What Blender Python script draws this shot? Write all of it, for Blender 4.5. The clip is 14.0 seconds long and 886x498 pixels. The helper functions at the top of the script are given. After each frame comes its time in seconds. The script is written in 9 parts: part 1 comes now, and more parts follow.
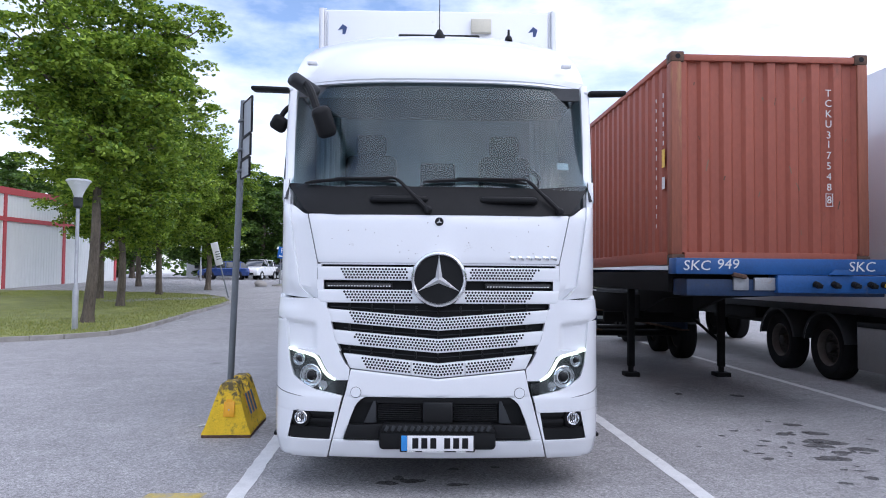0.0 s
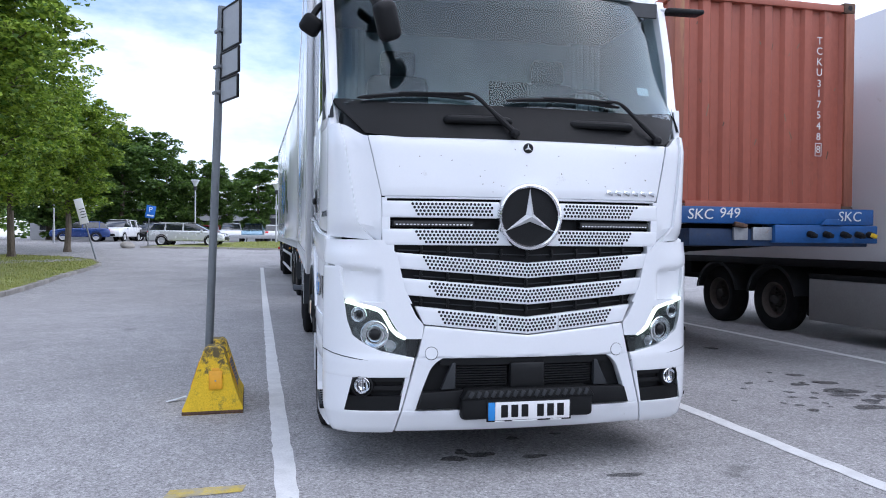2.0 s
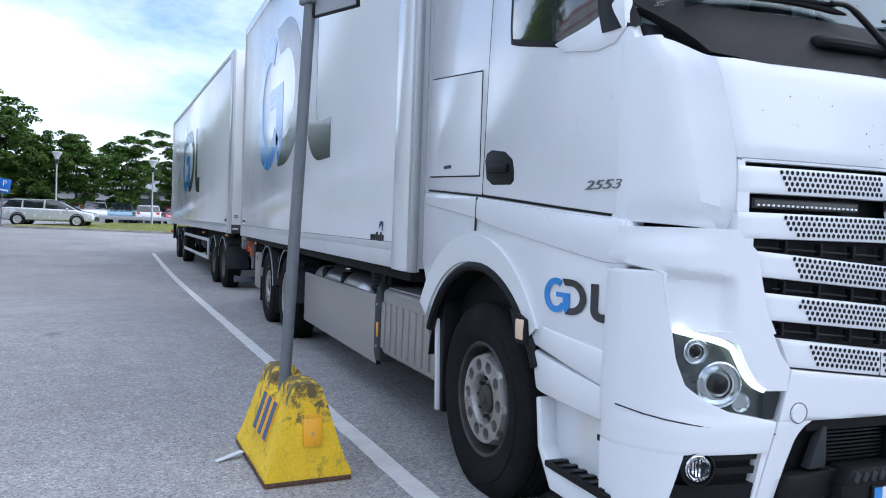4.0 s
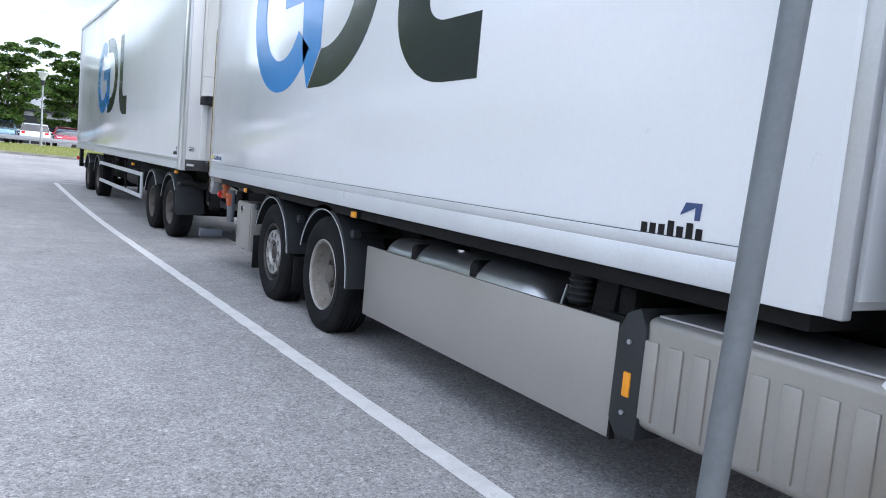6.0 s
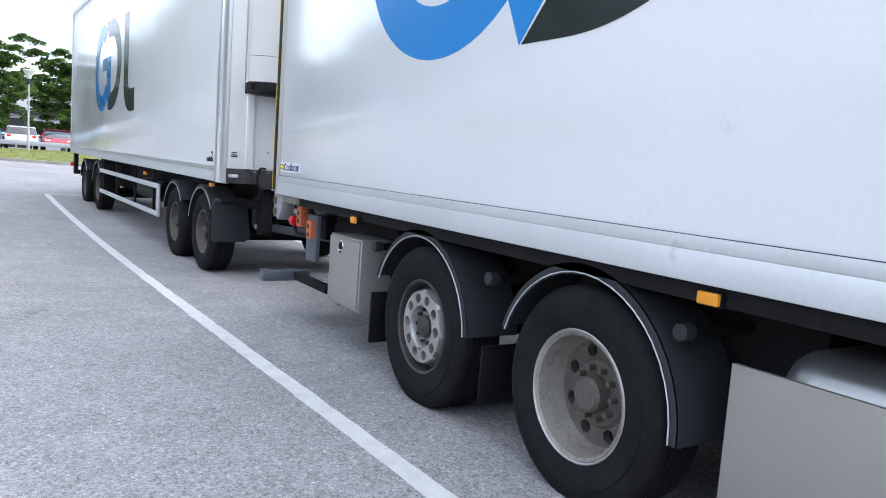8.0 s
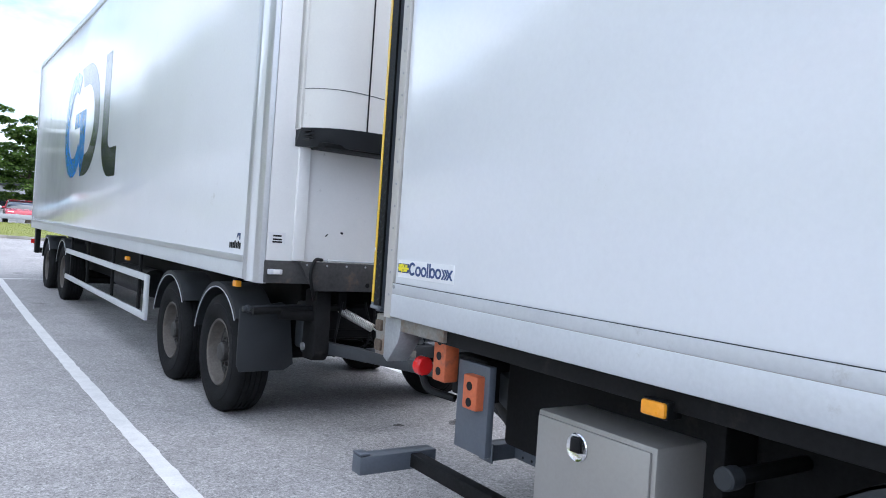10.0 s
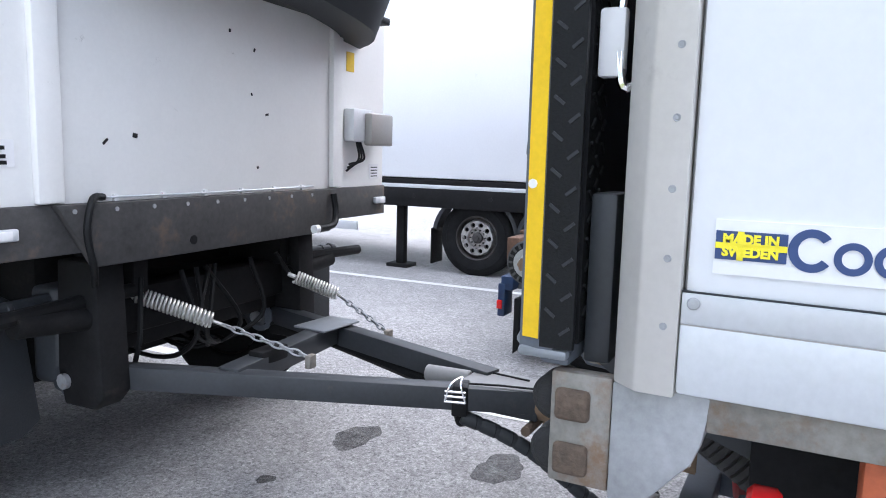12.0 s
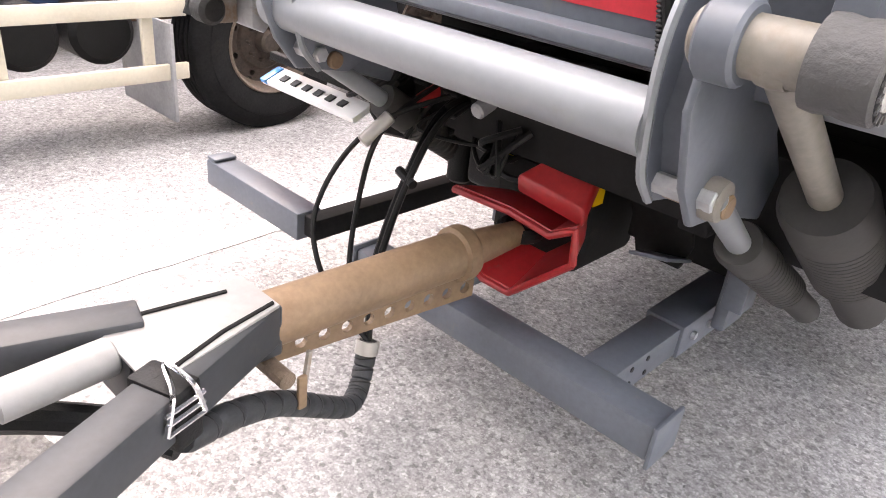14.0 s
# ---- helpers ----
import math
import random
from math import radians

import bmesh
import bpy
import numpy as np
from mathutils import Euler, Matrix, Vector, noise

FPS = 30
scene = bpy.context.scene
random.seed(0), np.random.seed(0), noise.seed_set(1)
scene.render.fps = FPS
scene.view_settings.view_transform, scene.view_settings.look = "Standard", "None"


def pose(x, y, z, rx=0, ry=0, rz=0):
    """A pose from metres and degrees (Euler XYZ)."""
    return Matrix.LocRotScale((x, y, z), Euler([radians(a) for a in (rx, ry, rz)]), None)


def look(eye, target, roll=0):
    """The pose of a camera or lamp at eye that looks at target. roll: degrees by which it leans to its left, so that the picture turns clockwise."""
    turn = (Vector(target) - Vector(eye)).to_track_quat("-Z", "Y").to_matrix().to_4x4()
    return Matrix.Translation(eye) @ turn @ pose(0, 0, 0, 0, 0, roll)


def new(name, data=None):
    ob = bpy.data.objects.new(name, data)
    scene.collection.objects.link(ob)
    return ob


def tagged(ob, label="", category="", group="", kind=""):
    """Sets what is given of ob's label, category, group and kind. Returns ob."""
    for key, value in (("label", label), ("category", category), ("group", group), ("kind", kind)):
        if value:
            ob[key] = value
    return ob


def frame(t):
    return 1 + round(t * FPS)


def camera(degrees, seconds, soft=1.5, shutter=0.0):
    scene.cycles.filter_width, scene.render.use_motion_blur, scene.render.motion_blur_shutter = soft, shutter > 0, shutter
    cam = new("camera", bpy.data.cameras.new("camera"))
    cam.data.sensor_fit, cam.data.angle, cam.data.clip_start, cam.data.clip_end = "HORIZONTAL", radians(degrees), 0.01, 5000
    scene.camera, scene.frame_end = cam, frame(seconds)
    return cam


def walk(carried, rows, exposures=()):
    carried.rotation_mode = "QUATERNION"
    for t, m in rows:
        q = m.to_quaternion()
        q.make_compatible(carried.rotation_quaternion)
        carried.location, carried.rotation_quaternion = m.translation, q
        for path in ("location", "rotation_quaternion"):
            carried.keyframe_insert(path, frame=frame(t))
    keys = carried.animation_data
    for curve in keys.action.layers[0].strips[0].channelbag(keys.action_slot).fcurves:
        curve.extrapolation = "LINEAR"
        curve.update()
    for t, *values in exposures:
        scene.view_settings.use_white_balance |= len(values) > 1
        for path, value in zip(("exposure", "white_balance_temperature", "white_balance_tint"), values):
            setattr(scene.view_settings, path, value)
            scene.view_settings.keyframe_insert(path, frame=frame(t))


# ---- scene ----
cam = camera(63.3, 14.0, soft=1.0)
PATH = [
    (0, (-0.072, -5.297, 1.611), (-0.034, -3.299, 1.685), 0.5),
    (0.5, (-0.201, -5.263, 1.573), (-0.021, -3.273, 1.653), 0.3),
    (1, (-0.433, -4.965, 1.529), (-0.069, -3.002, 1.645), -0.9),
    (1.5, (-0.942, -4.61, 1.477), (-0.55, -2.65, 1.546), -1.3),
    (2, (-1.436, -4.242, 1.435), (-1.022, -2.286, 1.411), 0.5),
    (2.5, (-1.928, -3.762, 1.43), (-1.397, -1.833, 1.423), 0.9),
    (3, (-2.345, -3.27, 1.403), (-1.68, -1.385, 1.358), 1.1),
    (3.5, (-2.681, -2.629, 1.381), (-1.949, -0.768, 1.335), 0.9),
    (4, (-2.901, -1.96, 1.39), (-2.134, -0.113, 1.342), 2.0),
    (4.2, (-2.964, -1.658, 1.418), (-2.186, 0.184, 1.362), 2.6),
    (6.3, (-3.65, 1.689, 1.47), (-2.596, 3.375, 1.254), 4.6),
    (6.5, (-3.663, 2.056, 1.476), (-2.601, 3.735, 1.25), 4.1),
    (7, (-3.654, 2.929, 1.458), (-2.579, 4.601, 1.234), 4.5),
    (7.5, (-3.617, 3.875, 1.484), (-2.56, 5.558, 1.266), 4.7),
    (8, (-3.524, 4.734, 1.496), (-2.483, 6.43, 1.29), 4.1),
    (8.5, (-3.479, 5.589, 1.518), (-2.448, 7.294, 1.346), 4.1),
    (8.7, (-3.449, 5.898, 1.515), (-2.417, 7.605, 1.368), 4.4),
    (10.8, (-2.937, 9.514, 1.657), (-1.696, 11.081, 1.711), 2.5),
    (11, (-2.874, 9.82, 1.665), (-1.564, 11.33, 1.721), 2.0),
    (11.5, (-2.737, 10.579, 1.625), (-1.164, 11.815, 1.595), 0.5),
    (12, (-2.544, 11.277, 1.597), (-0.779, 12.18, 1.333), 1.5),
    (12.5, (-2.286, 12.004, 1.585), (-0.39, 12.319, 1.028), 4.2),
    (13, (-1.885, 12.437, 1.544), (-0.073, 11.939, 0.86), 7.2),
    (13.5, (-1.4, 12.765, 1.511), (0.111, 11.742, 0.691), 7.9),
    (14, (-0.968, 12.89, 1.469), (0.21, 11.561, 0.55), 6.5),
]
walk(cam, [(t, look(eye, target, roll)) for t, eye, target, roll in PATH],
     [(0, 0.58, 6000, 17), (2, 0.65, 5950, 15), (3, 0.65, 5850, 13), (4, 0.65, 5800, 12), (6.5, 1.25, 6250, 12), (8.5, 1.3, 6200, 12), (11, 1.35, 6100, 12), (12, 1.75, 6250, 13), (12.6, 2.3, 6900, 18), (13.2, 2.7, 7450, 21), (14, 3.25, 7750, 20)])

# ---- light ----
SUN_EL, SUN_AZ = radians(56), radians(120)
world = bpy.data.worlds.new("world")
scene.world = world
world.use_nodes = True
wt = world.node_tree
for n in list(wt.nodes):
    wt.nodes.remove(n)


def wnode(kind, **inputs):
    n = wt.nodes.new(kind)
    for k, v in inputs.items():
        n.inputs[k].default_value = v
    return n


w_out = wnode("ShaderNodeOutputWorld")
w_bg = wnode("ShaderNodeBackground", Strength=0.15)
w_sky = wt.nodes.new("ShaderNodeTexSky")
w_sky.sky_type, w_sky.sun_disc = "NISHITA", False
w_sky.sun_elevation, w_sky.sun_rotation = SUN_EL, SUN_AZ
w_sky.air_density, w_sky.dust_density, w_sky.ozone_density = 1.0, 1.5, 1.5
w_co = wt.nodes.new("ShaderNodeTexCoord")
w_map = wt.nodes.new("ShaderNodeMapping")
w_map.inputs["Scale"].default_value = (1.6, 1.6, 4.2)
w_map.inputs["Location"].default_value = (0.35, 0.1, 0.0)
w_noise = wnode("ShaderNodeTexNoise", Scale=1.7, Detail=9.0, Roughness=0.58)
w_ramp = wt.nodes.new("ShaderNodeValToRGB")
w_ramp.color_ramp.elements[0].position, w_ramp.color_ramp.elements[1].position = 0.36, 0.64
w_mix = wt.nodes.new("ShaderNodeMix")
w_mix.data_type = "RGBA"
w_mix.inputs["B"].default_value = (6.6, 7.0, 7.6, 1)
wt.links.new(w_co.outputs["Generated"], w_map.inputs["Vector"])
wt.links.new(w_map.outputs["Vector"], w_noise.inputs["Vector"])
wt.links.new(w_noise.outputs["Fac"], w_ramp.inputs["Fac"])
wt.links.new(w_ramp.outputs["Color"], w_mix.inputs["Factor"])
wt.links.new(w_sky.outputs["Color"], w_mix.inputs["A"])
wt.links.new(w_mix.outputs["Result"], w_bg.inputs["Color"])
wt.links.new(w_bg.outputs["Background"], w_out.inputs["Surface"])

sun = new("sun", bpy.data.lights.new("sun", "SUN"))
sun.data.energy, sun.data.angle, sun.data.color = 1.2, radians(110), (1.0, 0.97, 0.92)
sun.matrix_world = look((math.sin(SUN_AZ) * 40, math.cos(SUN_AZ) * 40, 40 * math.tan(SUN_EL)), (0, 0, 0))

# ---- materials ----


def mat(name, color, rough=0.5, metal=0.0, var=0.12, scale=3.0, fine=60.0, bump=0.0, dirt=None, dirt_amount=0.0,
        dirt_scale=1.5, spec=0.5, coat=0.0, per_piece=0.0, stretch=(1, 1, 1), emit=0.0):
    """A painted, metal, rubber or stone surface with variation at two scales, fine relief and irregular dirt."""
    m = bpy.data.materials.new(name)
    m.use_nodes = True
    nt = m.node_tree
    b = nt.nodes["Principled BSDF"]
    co = nt.nodes.new("ShaderNodeTexCoord")
    mp = nt.nodes.new("ShaderNodeMapping")
    mp.inputs["Scale"].default_value = stretch
    nt.links.new(co.outputs["Object"], mp.inputs["Vector"])

    def noise_tex(s, d=6.0, r=0.6):
        n = nt.nodes.new("ShaderNodeTexNoise")
        n.inputs["Scale"].default_value, n.inputs["Detail"].default_value, n.inputs["Roughness"].default_value = s, d, r
        nt.links.new(mp.outputs["Vector"], n.inputs["Vector"])
        return n.outputs["Fac"]

    def math_node(op, a, c):
        n = nt.nodes.new("ShaderNodeMath")
        n.operation = op
        for i, v in enumerate((a, c)):
            if isinstance(v, (int, float)):
                n.inputs[i].default_value = v
            else:
                nt.links.new(v, n.inputs[i])
        return n.outputs[0]

    def mix(fac, a, c):
        n = nt.nodes.new("ShaderNodeMix")
        n.data_type = "RGBA"
        for key, v in (("Factor", fac), ("A", a), ("B", c)):
            if isinstance(v, (tuple, int, float)):
                n.inputs[key].default_value = v
            else:
                nt.links.new(v, n.inputs[key])
        return n.outputs["Result"]

    big, small = noise_tex(scale), noise_tex(fine, 4.0)
    c4 = (*color, 1)
    dark = tuple(c * (1 - 2 * var) for c in color) + (1,)
    light = tuple(min(1, c * (1 + var)) for c in color) + (1,)
    both = math_node("ADD", math_node("MULTIPLY", big, 0.6), math_node("MULTIPLY", small, 0.4))
    ramp = nt.nodes.new("ShaderNodeMapRange")
    ramp.inputs["From Min"].default_value, ramp.inputs["From Max"].default_value = 0.34, 0.66
    nt.links.new(both, ramp.inputs["Value"])
    out = mix(ramp.outputs["Result"], dark, light)
    if per_piece:
        info = nt.nodes.new("ShaderNodeObjectInfo")
        out = mix(math_node("MULTIPLY", info.outputs["Random"], per_piece), out, tuple(c * 0.55 for c in color) + (1,))
    if dirt:
        d = noise_tex(dirt_scale, 9.0, 0.72)
        dr = nt.nodes.new("ShaderNodeMapRange")
        dr.inputs["From Min"].default_value = 0.66 - dirt_amount * 0.4
        dr.inputs["From Max"].default_value = 0.78 - dirt_amount * 0.25
        nt.links.new(d, dr.inputs["Value"])
        out = mix(math_node("MULTIPLY", dr.outputs["Result"], 0.85), out, (*dirt, 1))
    nt.links.new(out, b.inputs["Base Color"])
    rr = nt.nodes.new("ShaderNodeMapRange")
    rr.inputs["To Min"].default_value, rr.inputs["To Max"].default_value = max(0.02, rough - 0.08), min(1, rough + 0.1)
    nt.links.new(big, rr.inputs["Value"])
    nt.links.new(rr.outputs["Result"], b.inputs["Roughness"])
    b.inputs["Metallic"].default_value = metal
    b.inputs["Specular IOR Level"].default_value = spec
    b.inputs["Coat Weight"].default_value = coat
    b.inputs["Coat Roughness"].default_value = 0.06
    if bump:
        bn = nt.nodes.new("ShaderNodeBump")
        bn.inputs["Strength"].default_value, bn.inputs["Distance"].default_value = min(1, bump * 4), 0.01
        nt.links.new(small, bn.inputs["Height"])
        nt.links.new(bn.outputs["Normal"], b.inputs["Normal"])
    if emit:
        b.inputs["Emission Color"].default_value = c4
        b.inputs["Emission Strength"].default_value = emit
    return m


def glass_mat(name, tint, gloss=0.06, clear=0.5, f0=0.03):
    """Thin tinted pane: part of the light goes straight through, the surface mirrors by Fresnel."""
    m = bpy.data.materials.new(name)
    m.use_nodes = True
    nt = m.node_tree
    nt.nodes.remove(nt.nodes["Principled BSDF"])
    out = nt.nodes["Material Output"]
    tr = nt.nodes.new("ShaderNodeBsdfTransparent")
    tr.inputs["Color"].default_value = (*[c * clear for c in tint], 1)
    gl = nt.nodes.new("ShaderNodeBsdfGlossy")
    gl.inputs["Roughness"].default_value = gloss
    gl.inputs["Color"].default_value = (0.9, 0.95, 0.97, 1)
    lw = nt.nodes.new("ShaderNodeLayerWeight")
    lw.inputs["Blend"].default_value = 0.5
    pw = nt.nodes.new("ShaderNodeMath")
    pw.operation = "POWER"
    pw.inputs[1].default_value = 4.0
    nt.links.new(lw.outputs["Facing"], pw.inputs[0])
    fr = nt.nodes.new("ShaderNodeMapRange")
    fr.inputs["To Min"].default_value = f0
    nt.links.new(pw.outputs[0], fr.inputs["Value"])
    mx = nt.nodes.new("ShaderNodeMixShader")
    nt.links.new(fr.outputs["Result"], mx.inputs["Fac"])
    nt.links.new(tr.outputs["BSDF"], mx.inputs[1])
    nt.links.new(gl.outputs["BSDF"], mx.inputs[2])
    nt.links.new(mx.outputs["Shader"], out.inputs["Surface"])
    return m


M = {}
M["white"] = mat("white_paint", (0.75, 0.765, 0.78), 0.22, var=0.015, scale=1.2, fine=90, coat=0.5, dirt=(0.45, 0.42, 0.38), dirt_amount=0.02, dirt_scale=7)
M["box"] = mat("white_box_panel", (0.78, 0.795, 0.81), 0.16, var=0.02, scale=0.7, fine=40, coat=0.35, dirt=(0.55, 0.54, 0.5), dirt_amount=0.03, dirt_scale=3)
M["alu"] = mat("aluminium_profile", (0.55, 0.56, 0.57), 0.38, 0.6, var=0.05, scale=2, fine=70)
M["alu_pale"] = mat("pale_aluminium_rail", (0.62, 0.64, 0.66), 0.35, 0.25, var=0.05, scale=2, fine=50, dirt=(0.4, 0.39, 0.37), dirt_amount=0.06, dirt_scale=4)
M["alu_lip"] = mat("grey_aluminium_lip", (0.56, 0.575, 0.59), 0.35, 0.2, var=0.05, scale=2, fine=50, dirt=(0.3, 0.29, 0.27), dirt_amount=0.1, dirt_scale=4)
M["black"] = mat("black_plastic", (0.008, 0.0085, 0.009), 0.5, spec=0.2, var=0.2, scale=6, fine=160, bump=0.05)
M["blackgloss"] = mat("black_trim", (0.009, 0.0095, 0.01), 0.35, spec=0.25, var=0.15, scale=4, fine=120)
M["rubber"] = mat("tyre_rubber", (0.014, 0.0143, 0.015), 0.8, var=0.25, scale=5, fine=70, bump=0.1, spec=0.12, dirt=(0.024, 0.022, 0.02), dirt_amount=0.16, dirt_scale=4)
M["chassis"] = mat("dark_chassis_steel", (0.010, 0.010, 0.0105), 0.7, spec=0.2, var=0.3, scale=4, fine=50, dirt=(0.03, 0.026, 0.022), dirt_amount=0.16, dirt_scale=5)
M["greysteel"] = mat("grey_painted_steel", (0.092, 0.105, 0.125), 0.42, var=0.1, scale=3, fine=60, dirt=(0.13, 0.12, 0.105), dirt_amount=0.14, dirt_scale=6)
M["galv"] = mat("galvanised_steel", (0.38, 0.39, 0.4), 0.5, 0.45, var=0.12, scale=8, fine=60, dirt=(0.3, 0.2, 0.12), dirt_amount=0.1, dirt_scale=6)
M["rim"] = mat("steel_wheel_paint", (0.2, 0.193, 0.183), 0.45, 0.35, var=0.15, scale=7, fine=60, dirt=(0.14, 0.11, 0.085), dirt_amount=0.22, dirt_scale=7)
M["rimdark"] = mat("dusty_dark_wheel_disc", (0.06, 0.057, 0.054), 0.6, 0.3, var=0.25, scale=7, fine=60, dirt=(0.075, 0.06, 0.05), dirt_amount=0.3, dirt_scale=7)
M["roller"] = mat("worn_grey_roller", (0.2, 0.197, 0.19), 0.7, var=0.25, scale=14, fine=70, bump=0.2, dirt=(0.06, 0.055, 0.05), dirt_amount=0.25, dirt_scale=14)
M["dirtybeam"] = mat("dirty_dark_beam", (0.055, 0.053, 0.052), 0.65, var=0.25, scale=4, fine=40, dirt=(0.15, 0.095, 0.055), dirt_amount=0.28, dirt_scale=4)
M["rimrust"] = mat("brown_rusty_rim", (0.17, 0.132, 0.105), 0.7, 0.1, var=0.25, scale=7, fine=60, dirt=(0.06, 0.045, 0.035), dirt_amount=0.3, dirt_scale=7)
M["chrome"] = mat("bright_chrome", (0.85, 0.86, 0.87), 0.14, 1.0, var=0.02)
M["starsilver"] = mat("silver_figure", (0.78, 0.79, 0.8), 0.25, 0.35, var=0.02)
M["markerpale"] = mat("pale_amber_lens", (0.8, 0.6, 0.42), 0.2, var=0.05)
M["panel"] = mat("grey_side_panel", (0.35, 0.335, 0.312), 0.36, 0.35, var=0.04, scale=1.5, fine=60)
M["blue"] = mat("chassis_blue_paint", (0.012, 0.085, 0.27), 0.42, var=0.15, scale=3, fine=40, dirt=(0.14, 0.13, 0.12), dirt_amount=0.1, dirt_scale=5)
M["container"] = mat("container_red_paint", (0.33, 0.085, 0.048), 0.55, var=0.1, scale=1.2, fine=25, dirt=(0.16, 0.06, 0.035), dirt_amount=0.13, dirt_scale=2.5, stretch=(1, 1, 0.45))
M["rustdark"] = mat("rusty_edge_steel", (0.12, 0.065, 0.04), 0.8, var=0.3, scale=6, fine=50, bump=0.1)
M["yellowtape"] = mat("yellow_reflective_tape", (0.78, 0.5, 0.008), 0.35, var=0.06, scale=5, fine=80, dirt=(0.25, 0.2, 0.1), dirt_amount=0.05, dirt_scale=9)
M["redtape"] = mat("red_reflective_tape", (0.38, 0.012, 0.022), 0.35, var=0.12, scale=8, fine=120)
M["redpaint"] = mat("red_coupling_paint", (0.36, 0.018, 0.02), 0.42, var=0.12, scale=7, fine=60, dirt=(0.12, 0.08, 0.07), dirt_amount=0.16, dirt_scale=7)
M["orange"] = mat("amber_marker_lens", (0.85, 0.33, 0.02), 0.25, var=0.08)
M["orangebox"] = mat("orange_bracket_paint", (0.55, 0.13, 0.05), 0.5, var=0.12, dirt=(0.15, 0.08, 0.06), dirt_amount=0.15, dirt_scale=6)
M["redlens"] = mat("red_lamp_lens", (0.7, 0.02, 0.02), 0.2, var=0.05)
M["logoblue"] = mat("blue_vinyl", (0.03, 0.24, 0.62), 0.22, var=0.03, coat=0.4)
M["logodark"] = mat("dark_vinyl", (0.022, 0.026, 0.03), 0.22, var=0.05, coat=0.4)
M["tubegrey"] = mat("pale_grey_tube", (0.2, 0.215, 0.23), 0.4, 0.1, var=0.06, scale=3, fine=60, dirt=(0.16, 0.15, 0.14), dirt_amount=0.14, dirt_scale=6)
M["drawbar"] = mat("dark_grey_drawbar_paint", (0.034, 0.038, 0.043), 0.5, var=0.15, scale=4, fine=60, dirt=(0.075, 0.065, 0.055), dirt_amount=0.14, dirt_scale=6)
M["postgrey"] = mat("dull_grey_post", (0.54, 0.52, 0.485), 0.42, 0.25, var=0.04, scale=2, fine=50, dirt=(0.4, 0.38, 0.35), dirt_amount=0.06, dirt_scale=5)
M["rustdisc"] = mat("dark_brown_wheel_disc", (0.06, 0.046, 0.037), 0.75, var=0.3, scale=8, fine=60, dirt=(0.1, 0.07, 0.05), dirt_amount=0.2, dirt_scale=8)
M["rollerdark"] = mat("grey_rubber_roller", (0.06, 0.06, 0.06), 0.7, var=0.1, scale=10, fine=70, bump=0.1)
M["dockrubber"] = mat("black_dock_rubber", (0.014, 0.014, 0.014), 0.75, var=0.2, scale=12, fine=70, bump=0.15)
M["rimdusty"] = mat("dusty_brown_grey_barrel", (0.11, 0.098, 0.086), 0.6, 0.15, var=0.2, scale=6, fine=60, dirt=(0.08, 0.06, 0.045), dirt_amount=0.35, dirt_scale=8)
M["rimbright"] = mat("bare_steel_wheel_disc", (0.42, 0.41, 0.395), 0.36, 0.55, var=0.15, scale=7, fine=60, dirt=(0.12, 0.095, 0.075), dirt_amount=0.22, dirt_scale=9)
M["rimworn"] = mat("worn_beige_wheel_barrel", (0.27, 0.25, 0.22), 0.5, 0.2, var=0.18, scale=6, fine=60, dirt=(0.12, 0.085, 0.06), dirt_amount=0.34, dirt_scale=8)
M["hubpale"] = mat("worn_pale_hub", (0.32, 0.32, 0.31), 0.6, var=0.15, scale=20, fine=90, dirt=(0.1, 0.09, 0.08), dirt_amount=0.2, dirt_scale=20)
M["ramrod"] = mat("stained_pale_ram_rod", (0.2, 0.185, 0.16), 0.5, 0.15, var=0.15, scale=6, fine=60, dirt=(0.13, 0.095, 0.065), dirt_amount=0.25, dirt_scale=7)
M["bellows"] = mat("dusty_rubber_bellows", (0.034, 0.033, 0.032), 0.75, var=0.15, scale=8, fine=80, dirt=(0.1, 0.09, 0.08), dirt_amount=0.12, dirt_scale=8)
M["tan"] = mat("worn_drawbar_tube", (0.2, 0.132, 0.08), 0.55, 0.15, var=0.15, scale=5, fine=70, dirt=(0.15, 0.09, 0.05), dirt_amount=0.2, dirt_scale=5)
M["rustplate"] = mat("rust_stained_galvanised_plate", (0.27, 0.255, 0.23), 0.55, 0.3, var=0.18, scale=7, fine=60, dirt=(0.2, 0.115, 0.06), dirt_amount=0.42, dirt_scale=9)
M["rubberbuf"] = mat("worn_rubber_buffer", (0.12, 0.085, 0.06), 0.8, var=0.25, scale=12, fine=60, bump=0.2)
M["cream"] = mat("cream_guard_rail", (0.58, 0.545, 0.44), 0.5, var=0.06, dirt=(0.3, 0.26, 0.2), dirt_amount=0.08)
M["fridge"] = mat("cream_white_unit_cover", (0.70, 0.69, 0.65), 0.4, var=0.02, dirt=(0.4, 0.38, 0.33), dirt_amount=0.04, dirt_scale=4)
M["whitefront"] = mat("white_front_wall", (0.82, 0.815, 0.79), 0.42, var=0.02, dirt=(0.3, 0.28, 0.25), dirt_amount=0.02, dirt_scale=9)
M["linepaint"] = mat("white_road_paint", (0.66, 0.66, 0.65), 0.7, var=0.1, scale=6, fine=90, bump=0.15, dirt=(0.2, 0.2, 0.2), dirt_amount=0.12, dirt_scale=6)
M["pole"] = mat("grey_galvanised_pole", (0.17, 0.185, 0.195), 0.5, 0.35, var=0.1, scale=5, fine=50)
M["signback"] = mat("sign_back_metal", (0.3, 0.31, 0.32), 0.45, 0.4, var=0.08)
